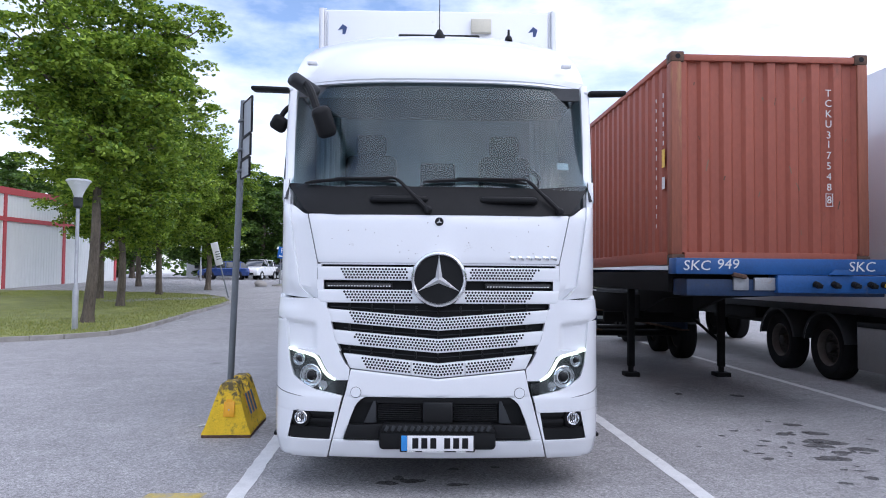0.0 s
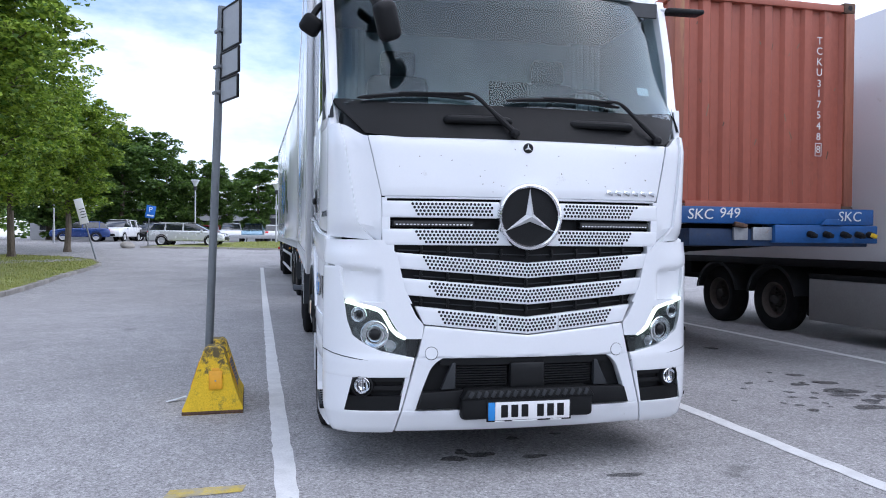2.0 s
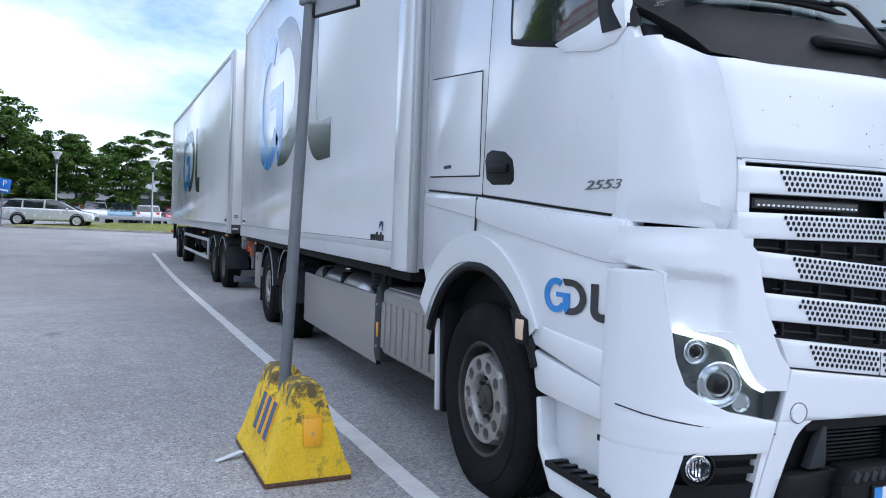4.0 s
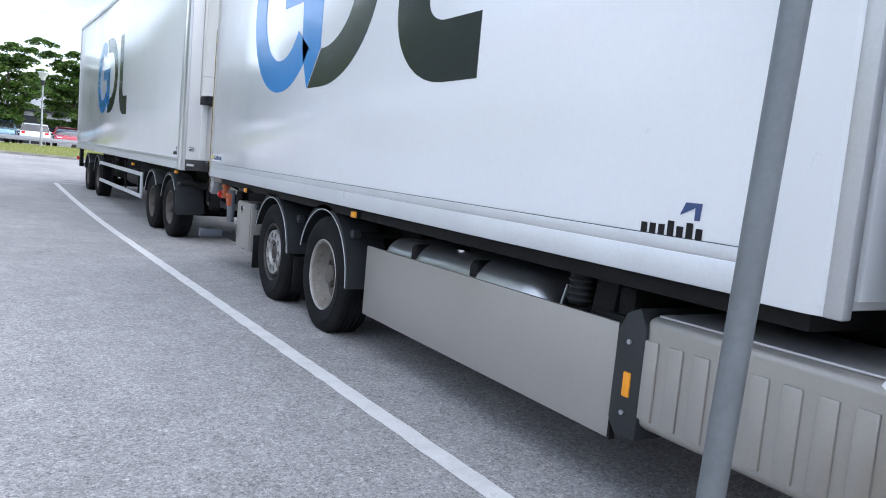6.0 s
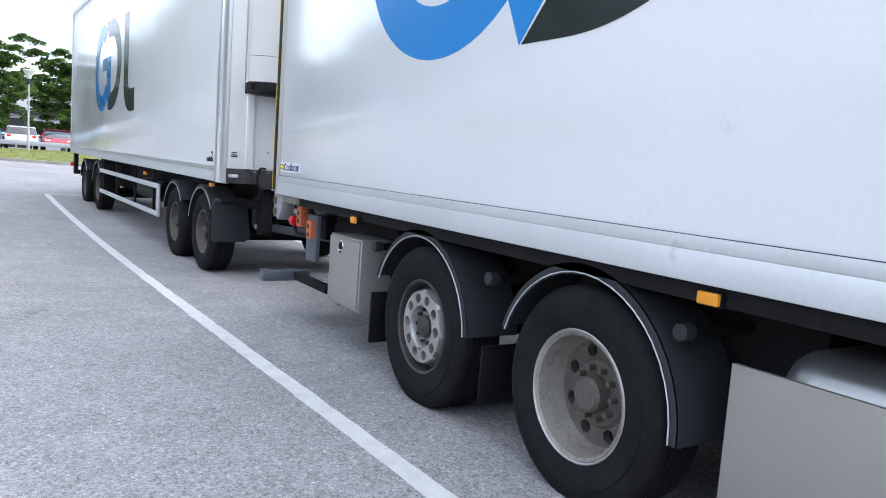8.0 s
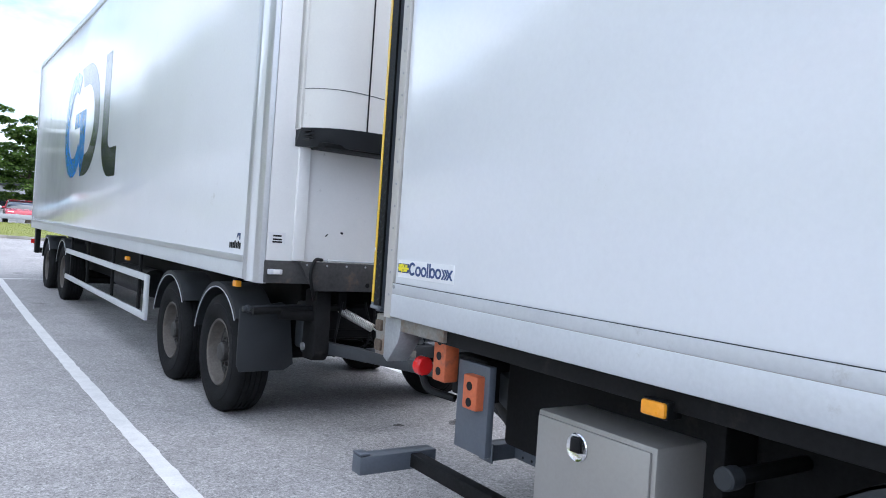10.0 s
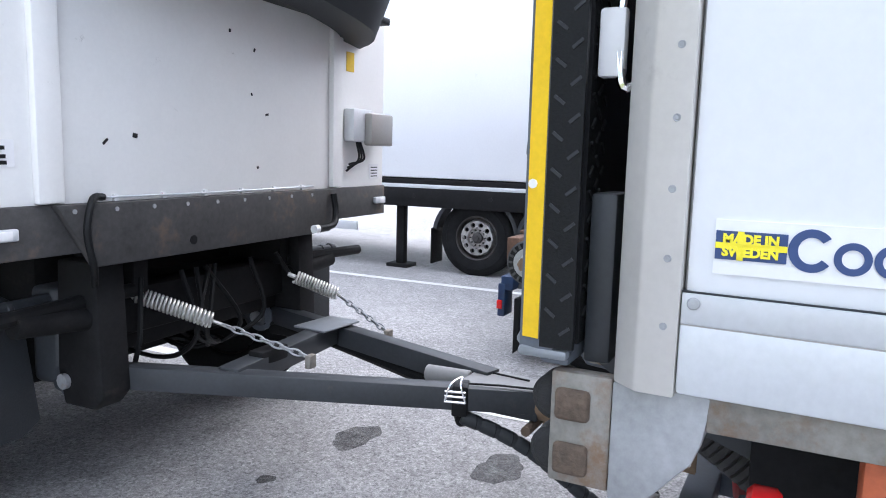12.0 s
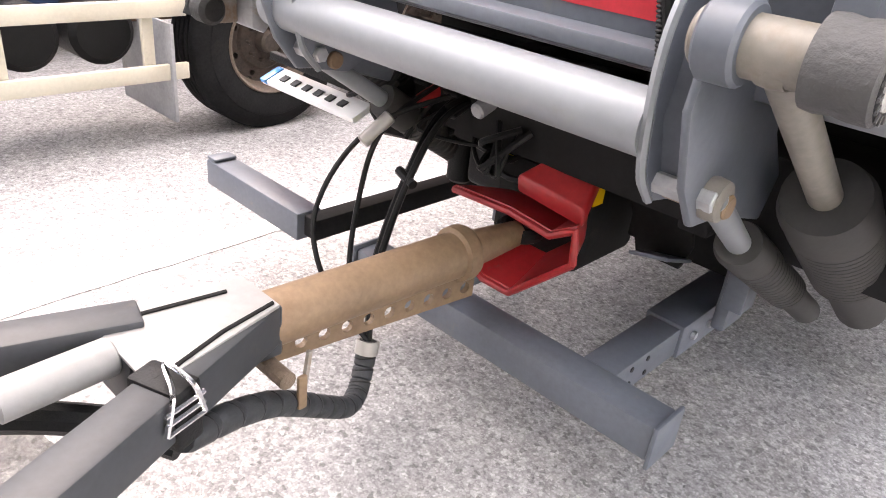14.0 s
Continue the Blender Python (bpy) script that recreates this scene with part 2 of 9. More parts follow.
M["bark"] = mat("tree_bark", (0.13, 0.105, 0.08), 0.9, var=0.3, scale=6, fine=30, bump=0.35, stretch=(1, 1, 0.3))
M["kerb"] = mat("granite_kerb", (0.36, 0.34, 0.31), 0.8, var=0.18, scale=5, fine=80, bump=0.2, per_piece=0.5)
M["lightwhite"] = mat("white_light_strip", (0.86, 1.0, 0.8), 0.3, emit=1.3)
M["lampgrey"] = mat("smoked_lamp_inside", (0.09, 0.1, 0.1), 0.25, 0.4, var=0.25, scale=9, fine=40)
M["yellowlight"] = mat("smoked_work_light", (0.05, 0.05, 0.048), 0.2, var=0.1)
M["glass"] = glass_mat("windscreen_glass", (0.80, 0.90, 0.92), 0.01, 0.88, 0.035)
M["darkglass"] = mat("dark_tinted_glass", (0.02, 0.025, 0.03), 0.04, var=0.02, coat=1.0, spec=0.8)
M["lens"] = glass_mat("clear_lens", (0.95, 0.97, 0.97), 0.02, 0.95)
M["reflector"] = mat("lamp_reflector", (0.8, 0.81, 0.82), 0.12, 1.0, var=0.02)
M["interior"] = mat("dark_interior_and_door_shade", (0.06, 0.063, 0.066), 0.7, var=0.1)
M["curtain"] = mat("grey_cab_curtain", (0.5, 0.52, 0.53), 0.85, var=0.1, scale=4, fine=40)
M["platewhite"] = mat("white_plate", (0.75, 0.75, 0.75), 0.35, var=0.02)
M["ink"] = mat("black_lettering", (0.01, 0.01, 0.011), 0.5, spec=0.2, var=0.1)
M["inkblue"] = mat("navy_lettering", (0.03, 0.06, 0.17), 0.4, var=0.05)
M["inkwhite"] = mat("white_lettering", (0.7, 0.7, 0.68), 0.6, var=0.1, dirt=(0.3, 0.1, 0.06), dirt_amount=0.1, dirt_scale=14)
M["tank"] = mat("brushed_alloy_tank", (0.5, 0.51, 0.52), 0.32, 0.85, var=0.05, scale=3, fine=80)
M["greyplastic"] = mat("dark_grey_plastic", (0.03, 0.033, 0.036), 0.55, spec=0.3, var=0.1, scale=5, fine=120, bump=0.04)
M["spring"] = mat("zinc_spring", (0.62, 0.61, 0.58), 0.4, 0.7, var=0.15, scale=12)
M["rustbeam"] = mat("rusty_brown_beam", (0.10, 0.075, 0.056), 0.7, var=0.2, scale=4, fine=50, dirt=(0.1, 0.055, 0.03), dirt_amount=0.25, dirt_scale=4)
M["containerpost"] = mat("worn_container_post", (0.27, 0.085, 0.045), 0.6, var=0.15, scale=3, fine=40, dirt=(0.30, 0.17, 0.06), dirt_amount=0.22, dirt_scale=5, stretch=(1, 1, 0.15))
M["bluedark"] = mat("dirty_blue_paint", (0.01, 0.035, 0.095), 0.5, var=0.2, scale=4, fine=40, dirt=(0.05, 0.045, 0.04), dirt_amount=0.3, dirt_scale=5)
M["greyskirt"] = mat("dark_grey_skirt", (0.26, 0.255, 0.25), 0.5, var=0.08, scale=2, fine=40)
M["stripeblue"] = mat("faded_blue_stripe", (0.05, 0.11, 0.22), 0.5, var=0.1)
M["signblue"] = mat("sign_blue", (0.02, 0.15, 0.55), 0.4, var=0.04)
M["concretewall"] = mat("pale_facade", (0.42, 0.43, 0.44), 0.8, var=0.06, scale=0.5, fine=8)


def asphalt_mat():
    m = bpy.data.materials.new("asphalt")
    m.use_nodes = True
    nt = m.node_tree
    b = nt.nodes["Principled BSDF"]
    co = nt.nodes.new("ShaderNodeTexCoord")

    def tex(kind, s, **kw):
        n = nt.nodes.new(kind)
        n.inputs["Scale"].default_value = s
        for k, v in kw.items():
            n.inputs[k].default_value = v
        nt.links.new(co.outputs["Object"], n.inputs["Vector"])
        return n

    def ramp(src, lo, hi, a, c):
        r = nt.nodes.new("ShaderNodeMapRange")
        for k, v in (("From Min", lo), ("From Max", hi), ("To Min", a), ("To Max", c)):
            r.inputs[k].default_value = v
        nt.links.new(src, r.inputs["Value"])
        return r.outputs["Result"]

    def mul(a, c):
        n = nt.nodes.new("ShaderNodeMath")
        n.operation = "MULTIPLY"
        nt.links.new(a, n.inputs[0])
        nt.links.new(c, n.inputs[1])
        return n.outputs[0]

    stones = tex("ShaderNodeTexVoronoi", 135.0)
    sep = nt.nodes.new("ShaderNodeSeparateColor")
    nt.links.new(stones.outputs["Color"], sep.inputs["Color"])
    grain = ramp(sep.outputs["Red"], 0, 1, 0.72, 1.22)
    chips = tex("ShaderNodeTexVoronoi", 80.0)
    sep2 = nt.nodes.new("ShaderNodeSeparateColor")
    nt.links.new(chips.outputs["Color"], sep2.inputs["Color"])
    pale = ramp(sep2.outputs["Green"], 0.86, 0.93, 1.0, 1.3)
    dark = ramp(sep2.outputs["Blue"], 0.80, 0.92, 1.0, 0.68)
    coarse = ramp(tex("ShaderNodeTexVoronoi", 26.0).outputs["Distance"], 0.1, 0.7, 1.1, 0.86)
    joint = ramp(stones.outputs["Distance"], 0.25, 0.75, 1.0, 0.84)
    patch = ramp(tex("ShaderNodeTexNoise", 0.35, Detail=7.0, Roughness=0.65).outputs["Fac"], 0.3, 0.7, 0.82, 1.14)
    mid = ramp(tex("ShaderNodeTexNoise", 3.5, Detail=6.0, Roughness=0.7).outputs["Fac"], 0.3, 0.7, 0.86, 1.1)
    speck = ramp(tex("ShaderNodeTexNoise", 38.0, Detail=3.0, Roughness=0.7).outputs["Fac"], 0.3, 0.7, 0.84, 1.16)
    oil = ramp(tex("ShaderNodeTexNoise", 1.1, Detail=3.0, Roughness=0.5).outputs["Fac"], 0.68, 0.76, 1.0, 0.55)
    f = mul(mul(mul(mul(grain, joint), mul(patch, mid)), mul(oil, speck)), mul(mul(pale, dark), coarse))
    col = nt.nodes.new("ShaderNodeMix")
    col.data_type = "RGBA"
    col.blend_type = "MULTIPLY"
    col.inputs["Factor"].default_value = 1.0
    col.inputs["A"].default_value = (0.375, 0.367, 0.366, 1)
    nt.links.new(f, col.inputs["B"])
    nt.links.new(col.outputs["Result"], b.inputs["Base Color"])
    b.inputs["Roughness"].default_value = 0.88
    b.inputs["Specular IOR Level"].default_value = 0.35
    bn = nt.nodes.new("ShaderNodeBump")
    bn.inputs["Strength"].default_value, bn.inputs["Distance"].default_value = 0.5, 0.006
    nt.links.new(mul(grain, joint), bn.inputs["Height"])
    nt.links.new(bn.outputs["Normal"], b.inputs["Normal"])
    return m


M["asphalt"] = asphalt_mat()

# ---- mesh helpers ----


def finish(name, bm, material, smooth=True, angle=35):
    if name == "wheel_disc":
        bmesh.ops.remove_doubles(bm, verts=bm.verts, dist=0.0003)
    bmesh.ops.recalc_face_normals(bm, faces=bm.faces)
    me = bpy.data.meshes.new(name)
    bm.to_mesh(me)
    bm.free()
    for m in (material if isinstance(material, (list, tuple)) else [material]):
        me.materials.append(m)
    if smooth:
        me.shade_smooth()
        me.set_sharp_from_angle(angle=radians(angle))
    return me


def part(name, bm, material, parent=None, label="", smooth=True, angle=35):
    ob = new(name, finish(name, bm, material, smooth, angle))
    if parent is not None:
        ob.parent = parent
    return tagged(ob, label)


def thing(name, label, category, m=None, group="", kind=""):
    ob = new(name)
    if m is not None:
        ob.matrix_basis = m
    return tagged(ob, label, category, group, kind)


def bevel(bm, w, seg=2, angle=30):
    es = [e for e in bm.edges if len(e.link_faces) == 2 and e.calc_face_angle(0) > radians(angle)]
    if es:
        bmesh.ops.bevel(bm, geom=es, offset=w, segments=seg, profile=0.5, affect="EDGES", clamp_overlap=True)
    return bm


def box(c, s, bev=0.0, rot=None, bm=None, seg=2):
    own = bmesh.new()
    bmesh.ops.create_cube(own, size=1.0, matrix=Matrix.Diagonal((*s, 1)))
    if bev:
        bevel(own, bev, seg)
    m = Matrix.Translation(c)
    if rot:
        m = m @ pose(0, 0, 0, *rot)
    bmesh.ops.transform(own, matrix=m, verts=own.verts)
    return join(bm, own)


def join(bm, own):
    if bm is None:
        return own
    me = bpy.data.meshes.new("tmp")
    own.to_mesh(me)
    own.free()
    bm.from_mesh(me)
    bpy.data.meshes.remove(me)
    return bm


def boxe(x0, x1, y0, y1, z0, z1, bev=0.0, bm=None, seg=2):
    return box(((x0 + x1) / 2, (y0 + y1) / 2, (z0 + z1) / 2), (abs(x1 - x0), abs(y1 - y0), abs(z1 - z0)), bev, None, bm, seg)


def axis_frame(p0, p1):
    d = Vector(p1) - Vector(p0)
    return Matrix.Translation(p0) @ d.to_track_quat("Z", "Y").to_matrix().to_4x4(), d.length


def lathe(profile, p0=(0, 0, 0), p1=(0, 0, 1), seg=24, bm=None, closed=False):
    """Turn (radius, height) pairs about the axis from p0 towards p1."""
    bm = bm or bmesh.new()
    m, _ = axis_frame(p0, p1)
    rings = []
    for r, h in profile:
        if r < 1e-6:
            rings.append([bm.verts.new(m @ Vector((0, 0, h)))])
        else:
            rings.append([bm.verts.new(m @ Vector((r * math.cos(2 * math.pi * i / seg), r * math.sin(2 * math.pi * i / seg), h))) for i in range(seg)])
    pairs = list(zip(rings, rings[1:])) + ([(rings[-1], rings[0])] if closed else [])
    for a, c in pairs:
        for i in range(seg):
            j = (i + 1) % seg
            if len(a) == 1 and len(c) == 1:
                continue
            if len(a) == 1:
                bm.faces.new((a[0], c[i], c[j]))
            elif len(c) == 1:
                bm.faces.new((a[i], a[j], c[0]))
            else:
                bm.faces.new((a[i], a[j], c[j], c[i]))
    return bm


def rod(p0, p1, r, seg=12, bm=None, r1=None, bev=0.0):
    L = (Vector(p1) - Vector(p0)).length
    r1 = r if r1 is None else r1
    b = min(bev, r * 0.4)
    prof = [(0, 0), (r - b, 0), (r, b), (r1, L - b), (r1 - b, L), (0, L)] if b else [(0, 0), (r, 0), (r1, L), (0, L)]
    return lathe(prof, p0, p1, seg, bm)


def sweep(points, r, seg=8, bm=None):
    """A round tube along points; r is a number or one number a point."""
    bm = bm or bmesh.new()
    pts = [Vector(p) for p in points]
    n = len(pts)
    rr = [r] * n if isinstance(r, (int, float)) else r
    rings, side = [], None
    for i, p in enumerate(pts):
        d = (pts[min(i + 1, n - 1)] - pts[max(i - 1, 0)]).normalized()
        if side is None:
            side = d.orthogonal().normalized()
        side = (side - d * side.dot(d)).normalized()
        up = d.cross(side)
        rings.append([bm.verts.new(p + (side * math.cos(2 * math.pi * k / seg) + up * math.sin(2 * math.pi * k / seg)) * rr[i]) for k in range(seg)])
    for a, c in zip(rings, rings[1:]):
        for k in range(seg):
            bm.faces.new((a[k], a[(k + 1) % seg], c[(k + 1) % seg], c[k]))
    bm.faces.new(rings[0][::-1])
    bm.faces.new(rings[-1])
    return bm


def curve_pts(ctrl, n=8):
    """Catmull-Rom through the control points."""
    c = [Vector(p) for p in ctrl]
    c = [c[0] * 2 - c[1]] + c + [c[-1] * 2 - c[-2]]
    out = []
    for i in range(1, len(c) - 2):
        for k in range(n):
            t = k / n
            out.append(0.5 * (2 * c[i] + (c[i + 1] - c[i - 1]) * t + (2 * c[i - 1] - 5 * c[i] + 4 * c[i + 1] - c[i + 2]) * t * t
                              + (3 * c[i] - c[i - 1] - 3 * c[i + 1] + c[i + 2]) * t ** 3))
    out.append(c[-2])
    return out


def prism(poly, axis, a, b, bev=0.0, bm=None, seg=2):
    """A polygon extruded along an axis: for x the polygon is (y, z), for y (x, z), for z (x, y)."""
    own = bmesh.new()
    put = {"x": lambda u, v, w: (w, u, v), "y": lambda u, v, w: (u, w, v), "z": lambda u, v, w: (u, v, w)}[axis]
    lo = [own.verts.new(put(u, v, a)) for u, v in poly]
    hi = [own.verts.new(put(u, v, b)) for u, v in poly]
    own.faces.new(lo[::-1])
    own.faces.new(hi)
    for i in range(len(poly)):
        j = (i + 1) % len(poly)
        own.faces.new((lo[i], lo[j], hi[j], hi[i]))
    bmesh.ops.recalc_face_normals(own, faces=own.faces)
    if bev:
        bevel(own, bev, seg)
    return join(bm, own)


def surface(fn, nu, nv, thick=None, bm=None):
    """A sheet fn(u, v), u and v from 0 to 1; thick is the vector by which its back lies off."""
    bm = bm or bmesh.new()
    g = [[bm.verts.new(fn(i / nu, j / nv)) for j in range(nv + 1)] for i in range(nu + 1)]
    for i in range(nu):
        for j in range(nv):
            bm.faces.new((g[i][j], g[i + 1][j], g[i + 1][j + 1], g[i][j + 1]))
    if thick is not None:
        t = Vector(thick)
        h = [[bm.verts.new(v.co + t) for v in row] for row in g]
        for i in range(nu):
            for j in range(nv):
                bm.faces.new((h[i][j], h[i][j + 1], h[i + 1][j + 1], h[i + 1][j]))
        for i in range(nu):
            bm.faces.new((g[i][0], h[i][0], h[i + 1][0], g[i + 1][0]))
            bm.faces.new((g[i][nv], g[i + 1][nv], h[i + 1][nv], h[i][nv]))
        for j in range(nv):
            bm.faces.new((g[0][j], g[0][j + 1], h[0][j + 1], h[0][j]))
            bm.faces.new((g[nu][j], h[nu][j], h[nu][j + 1], g[nu][j + 1]))
    return bm


def text(name, body, size, m, material, parent=None, depth=0.001, label="", bold=0.0):
    cu = bpy.data.curves.new(name, "FONT")
    cu.body, cu.size, cu.align_x, cu.align_y, cu.extrude = body, size, "CENTER", "CENTER", depth
    cu.resolution_u, cu.offset = 3, bold
    tmp = bpy.data.objects.new(name, cu)
    me = bpy.data.meshes.new_from_object(tmp)
    bpy.data.objects.remove(tmp)
    me.materials.clear()
    me.materials.append(material)
    ob = new(name, me)
    ob.parent = parent
    ob.matrix_basis = m
    return tagged(ob, label)


def smooth_step(a, b, v):
    u = min(max((v - a) / (b - a), 0), 1)
    return u * u * (3 - 2 * u)


def lerp(a, b, t):
    return a + (b - a) * t


def table(rows, v):
    """Straight-line look-up in sorted (key, value) rows."""
    if v <= rows[0][0]:
        return rows[0][1]
    for (k0, v0), (k1, v1) in zip(rows, rows[1:]):
        if v <= k1:
            return lerp(v0, v1, (v - k0) / (k1 - k0))
    return rows[-1][1]


def ground_z(x, y):
    return 1.15 * smooth_step(14, 56, y)

# ---- ground ----


def make_ground():
    bm = bmesh.new()
    xs = [-1500, -300, -120] + [-80 + 4 * i for i in range(38)] + [120, 300, 1500]
    ys = [-1500, -300, -60, -20, -10, 0, 8, 14] + [15 + 0.5 * i for i in range(90)] + [62, 70, 80, 90, 120, 300, 1500]
    g = [[bm.verts.new((x, y, ground_z(x, y))) for y in ys] for x in xs]
    for i in range(len(xs) - 1):
        for j in range(len(ys) - 1):
            bm.faces.new((g[i][j], g[i + 1][j], g[i + 1][j + 1], g[i][j + 1]))
    return tagged(part("ground", bm, M["asphalt"]), "worn grey asphalt yard with pale stone grains", "ground", kind="structure")


make_ground()


def road_line(p0, p1, w, label):
    """A painted stripe with slightly ragged edges, 4 mm above the asphalt."""
    d = Vector((p1[0] - p0[0], p1[1] - p0[1]))
    L = d.length
    d.normalize()
    nrm = Vector((-d.y, d.x))
    n = int(L / 0.12)
    rnd = random.Random(int(L * 100))
    bm = bmesh.new()
    prev = None
    for i in range(n + 1):
        s = L * i / n
        c = Vector(p0) + d * s
        h0 = w / 2 + rnd.uniform(-0.006, 0.006)
        h1 = w / 2 + rnd.uniform(-0.006, 0.006)
        z = ground_z(0, c.y) + 0.004
        row = [bm.verts.new((*(c + nrm * h0), z)), bm.verts.new((*(c - nrm * h1), z))]
        if prev:
            bm.faces.new((prev[0], prev[1], row[1], row[0]))
        prev = row
    return tagged(part("line_marking", bm, M["linepaint"], smooth=False), label, "road marking", "parking bay lines", "structure")


road_line((-1.37, -1.9), (-2.60, 26.3), 0.13, "worn white bay line painted on asphalt")
road_line((-2.66, 26.3), (0.4, 26.45), 0.13, "white cross line closing the bay")
road_line((2.03, -1.3), (0.92, 26.4), 0.13, "worn white bay line painted on asphalt")
road_line((5.75, -1.3), (4.75, 26.4), 0.13, "worn white bay line painted on asphalt")
road_line((1.3, -1.4), (2.6, -1.32), 0.12, "short white stripe at the bay's mouth")


def stain(x, y, rx, ry, seed, label):
    """A dried wet patch, a thin irregular film on the asphalt."""
    rnd = random.Random(seed)
    bm = bmesh.new()
    ph = [rnd.uniform(0, 6.28) for _ in range(4)]
    vs = []
    for i in range(36):
        a = 2 * math.pi * i / 36
        k = 1 + 0.12 * math.sin(2 * a + ph[0]) + 0.1 * math.sin(3 * a + ph[1]) + 0.06 * math.sin(7 * a + ph[2])
        vs.append(bm.verts.new((x + rx * k * math.cos(a), y + ry * k * math.sin(a), 0.003)))
    bm.faces.new(vs)
    return tagged(part("oil_stain", bm, M["stain"], smooth=False), label, "stain", "stains on the asphalt", "structure")


def stain_mat():
    m = bpy.data.materials.new("oil_film")
    m.use_nodes = True
    nt = m.node_tree
    b = nt.nodes["Principled BSDF"]
    b.inputs["Base Color"].default_value, b.inputs["Roughness"].default_value = (0.075, 0.073, 0.072, 1), 0.7
    co = nt.nodes.new("ShaderNodeTexCoord")
    n = nt.nodes.new("ShaderNodeTexNoise")
    n.inputs["Scale"].default_value, n.inputs["Detail"].default_value = 9, 3
    nt.links.new(co.outputs["Object"], n.inputs["Vector"])
    r = nt.nodes.new("ShaderNodeMapRange")
    for k, v in (("From Min", 0.35), ("From Max", 0.65), ("To Min", 0.45), ("To Max", 0.72)):
        r.inputs[k].default_value = v
    nt.links.new(n.outputs["Fac"], r.inputs["Value"])
    nt.links.new(r.outputs["Result"], b.inputs["Alpha"])
    return m


M["stain"] = stain_mat()
M["yellowroad"] = mat("worn_yellow_road_paint", (0.5, 0.38, 0.08), 0.75, var=0.15, scale=5, fine=80, bump=0.1, dirt=(0.27, 0.265, 0.265), dirt_amount=0.55, dirt_scale=9)
bm = bmesh.new()
bm.faces.new([bm.verts.new((x, y, 0.004)) for x, y in ((-2.12, -0.09), (-1.70, -0.045), (-1.68, 0.07), (-2.10, 0.05))])
tagged(part("line_marking", bm, M["yellowroad"], smooth=False), "nearly worn off yellow paint mark", "road marking", kind="structure")
stain(0.69, 13.45, 0.17, 0.12, 3, "dark round oil spot on asphalt")
stain(0.72, 12.59, 0.17, 0.13, 4, "dark round oil spot on asphalt")
stain(0.03, 13.53, 0.05, 0.04, 5, "small dark oil drop on asphalt")
STAINS_AT = ((3.56, 1.14, 0.15, 0.10), (3.83, 1.78, 0.2, 0.12), (3.76, 1.35, 0.1, 0.07), (3.96, 2.18, 0.12, 0.1), (4.04, 1.49, 0.13, 0.09), (3.94, 2.6, 0.09, 0.08), (3.63, 2.14, 0.1, 0.08), (4.22, 1.18, 0.14, 0.08),
             (3.53, 0.52, 0.06, 0.05), (4.16, 4.53, 0.1, 0.1), (3.4, 4.66, 0.06, 0.08), (3.7, 1.62, 0.13, 0.09))
for k, (x, y, rx, ry) in enumerate(STAINS_AT):
    stain(x, y, rx, ry, 60 + k, "wet drip mark on the asphalt")
for k in range(34):
    rnd = random.Random(150 + k)
    stain(STAINS_AT[0][0] + rnd.gauss(-0.1, 0.45), STAINS_AT[0][1] + rnd.gauss(0.35, 0.6), rnd.uniform(0.02, 0.06), rnd.uniform(0.02, 0.05), 160 + k, "small wet drip mark on the asphalt")
for k in range(7):
    rnd = random.Random(80 + k)
    stain(rnd.uniform(-0.6, 0.9), rnd.uniform(-0.2, 0.9), rnd.uniform(0.04, 0.12), rnd.uniform(0.03, 0.06), 90 + k, "wet drip mark under the truck")

# ---- wheels ----


def holed_ring(bm, m, r1, r2, n, hole, depth, z=0.0):
    """A plate ring from r1 to r2 with n round holes through it, at height z of the frame m."""
    rc = (r1 + r2) / 2
    K = 4
    for s in range(n):
        a0, a1 = 2 * math.pi * s / n, 2 * math.pi * (s + 1) / n
        am = (a0 + a1) / 2
        loop = []
        for k in range(K):
            loop.append((r1, lerp(a0, a1, k / K)))
        for k in range(K):
            loop.append((lerp(r1, r2, k / K), a1))
        for k in range(K):
            loop.append((r2, lerp(a1, a0, k / K)))
        for k in range(K):
            loop.append((lerp(r2, r1, k / K), a0))
        c = Vector((rc * math.cos(am), rc * math.sin(am), 0))
        outer = [Vector((r * math.cos(a), r * math.sin(a), 0)) for r, a in loop]
        inner = [c + (o - c).normalized() * hole for o in outer]
        vo = [bm.verts.new(m @ (p + Vector((0, 0, z)))) for p in outer]
        vi = [bm.verts.new(m @ (p + Vector((0, 0, z)))) for p in inner]
        vb = [bm.verts.new(m @ (p + Vector((0, 0, z - depth)))) for p in inner]
        L = len(loop)
        for k in range(L):
            j = (k + 1) % L
            bm.faces.new((vo[k], vo[j], vi[j], vi[k]))
            bm.faces.new((vi[k], vi[j], vb[j], vb[k]))


TYRE_CACHE = {}


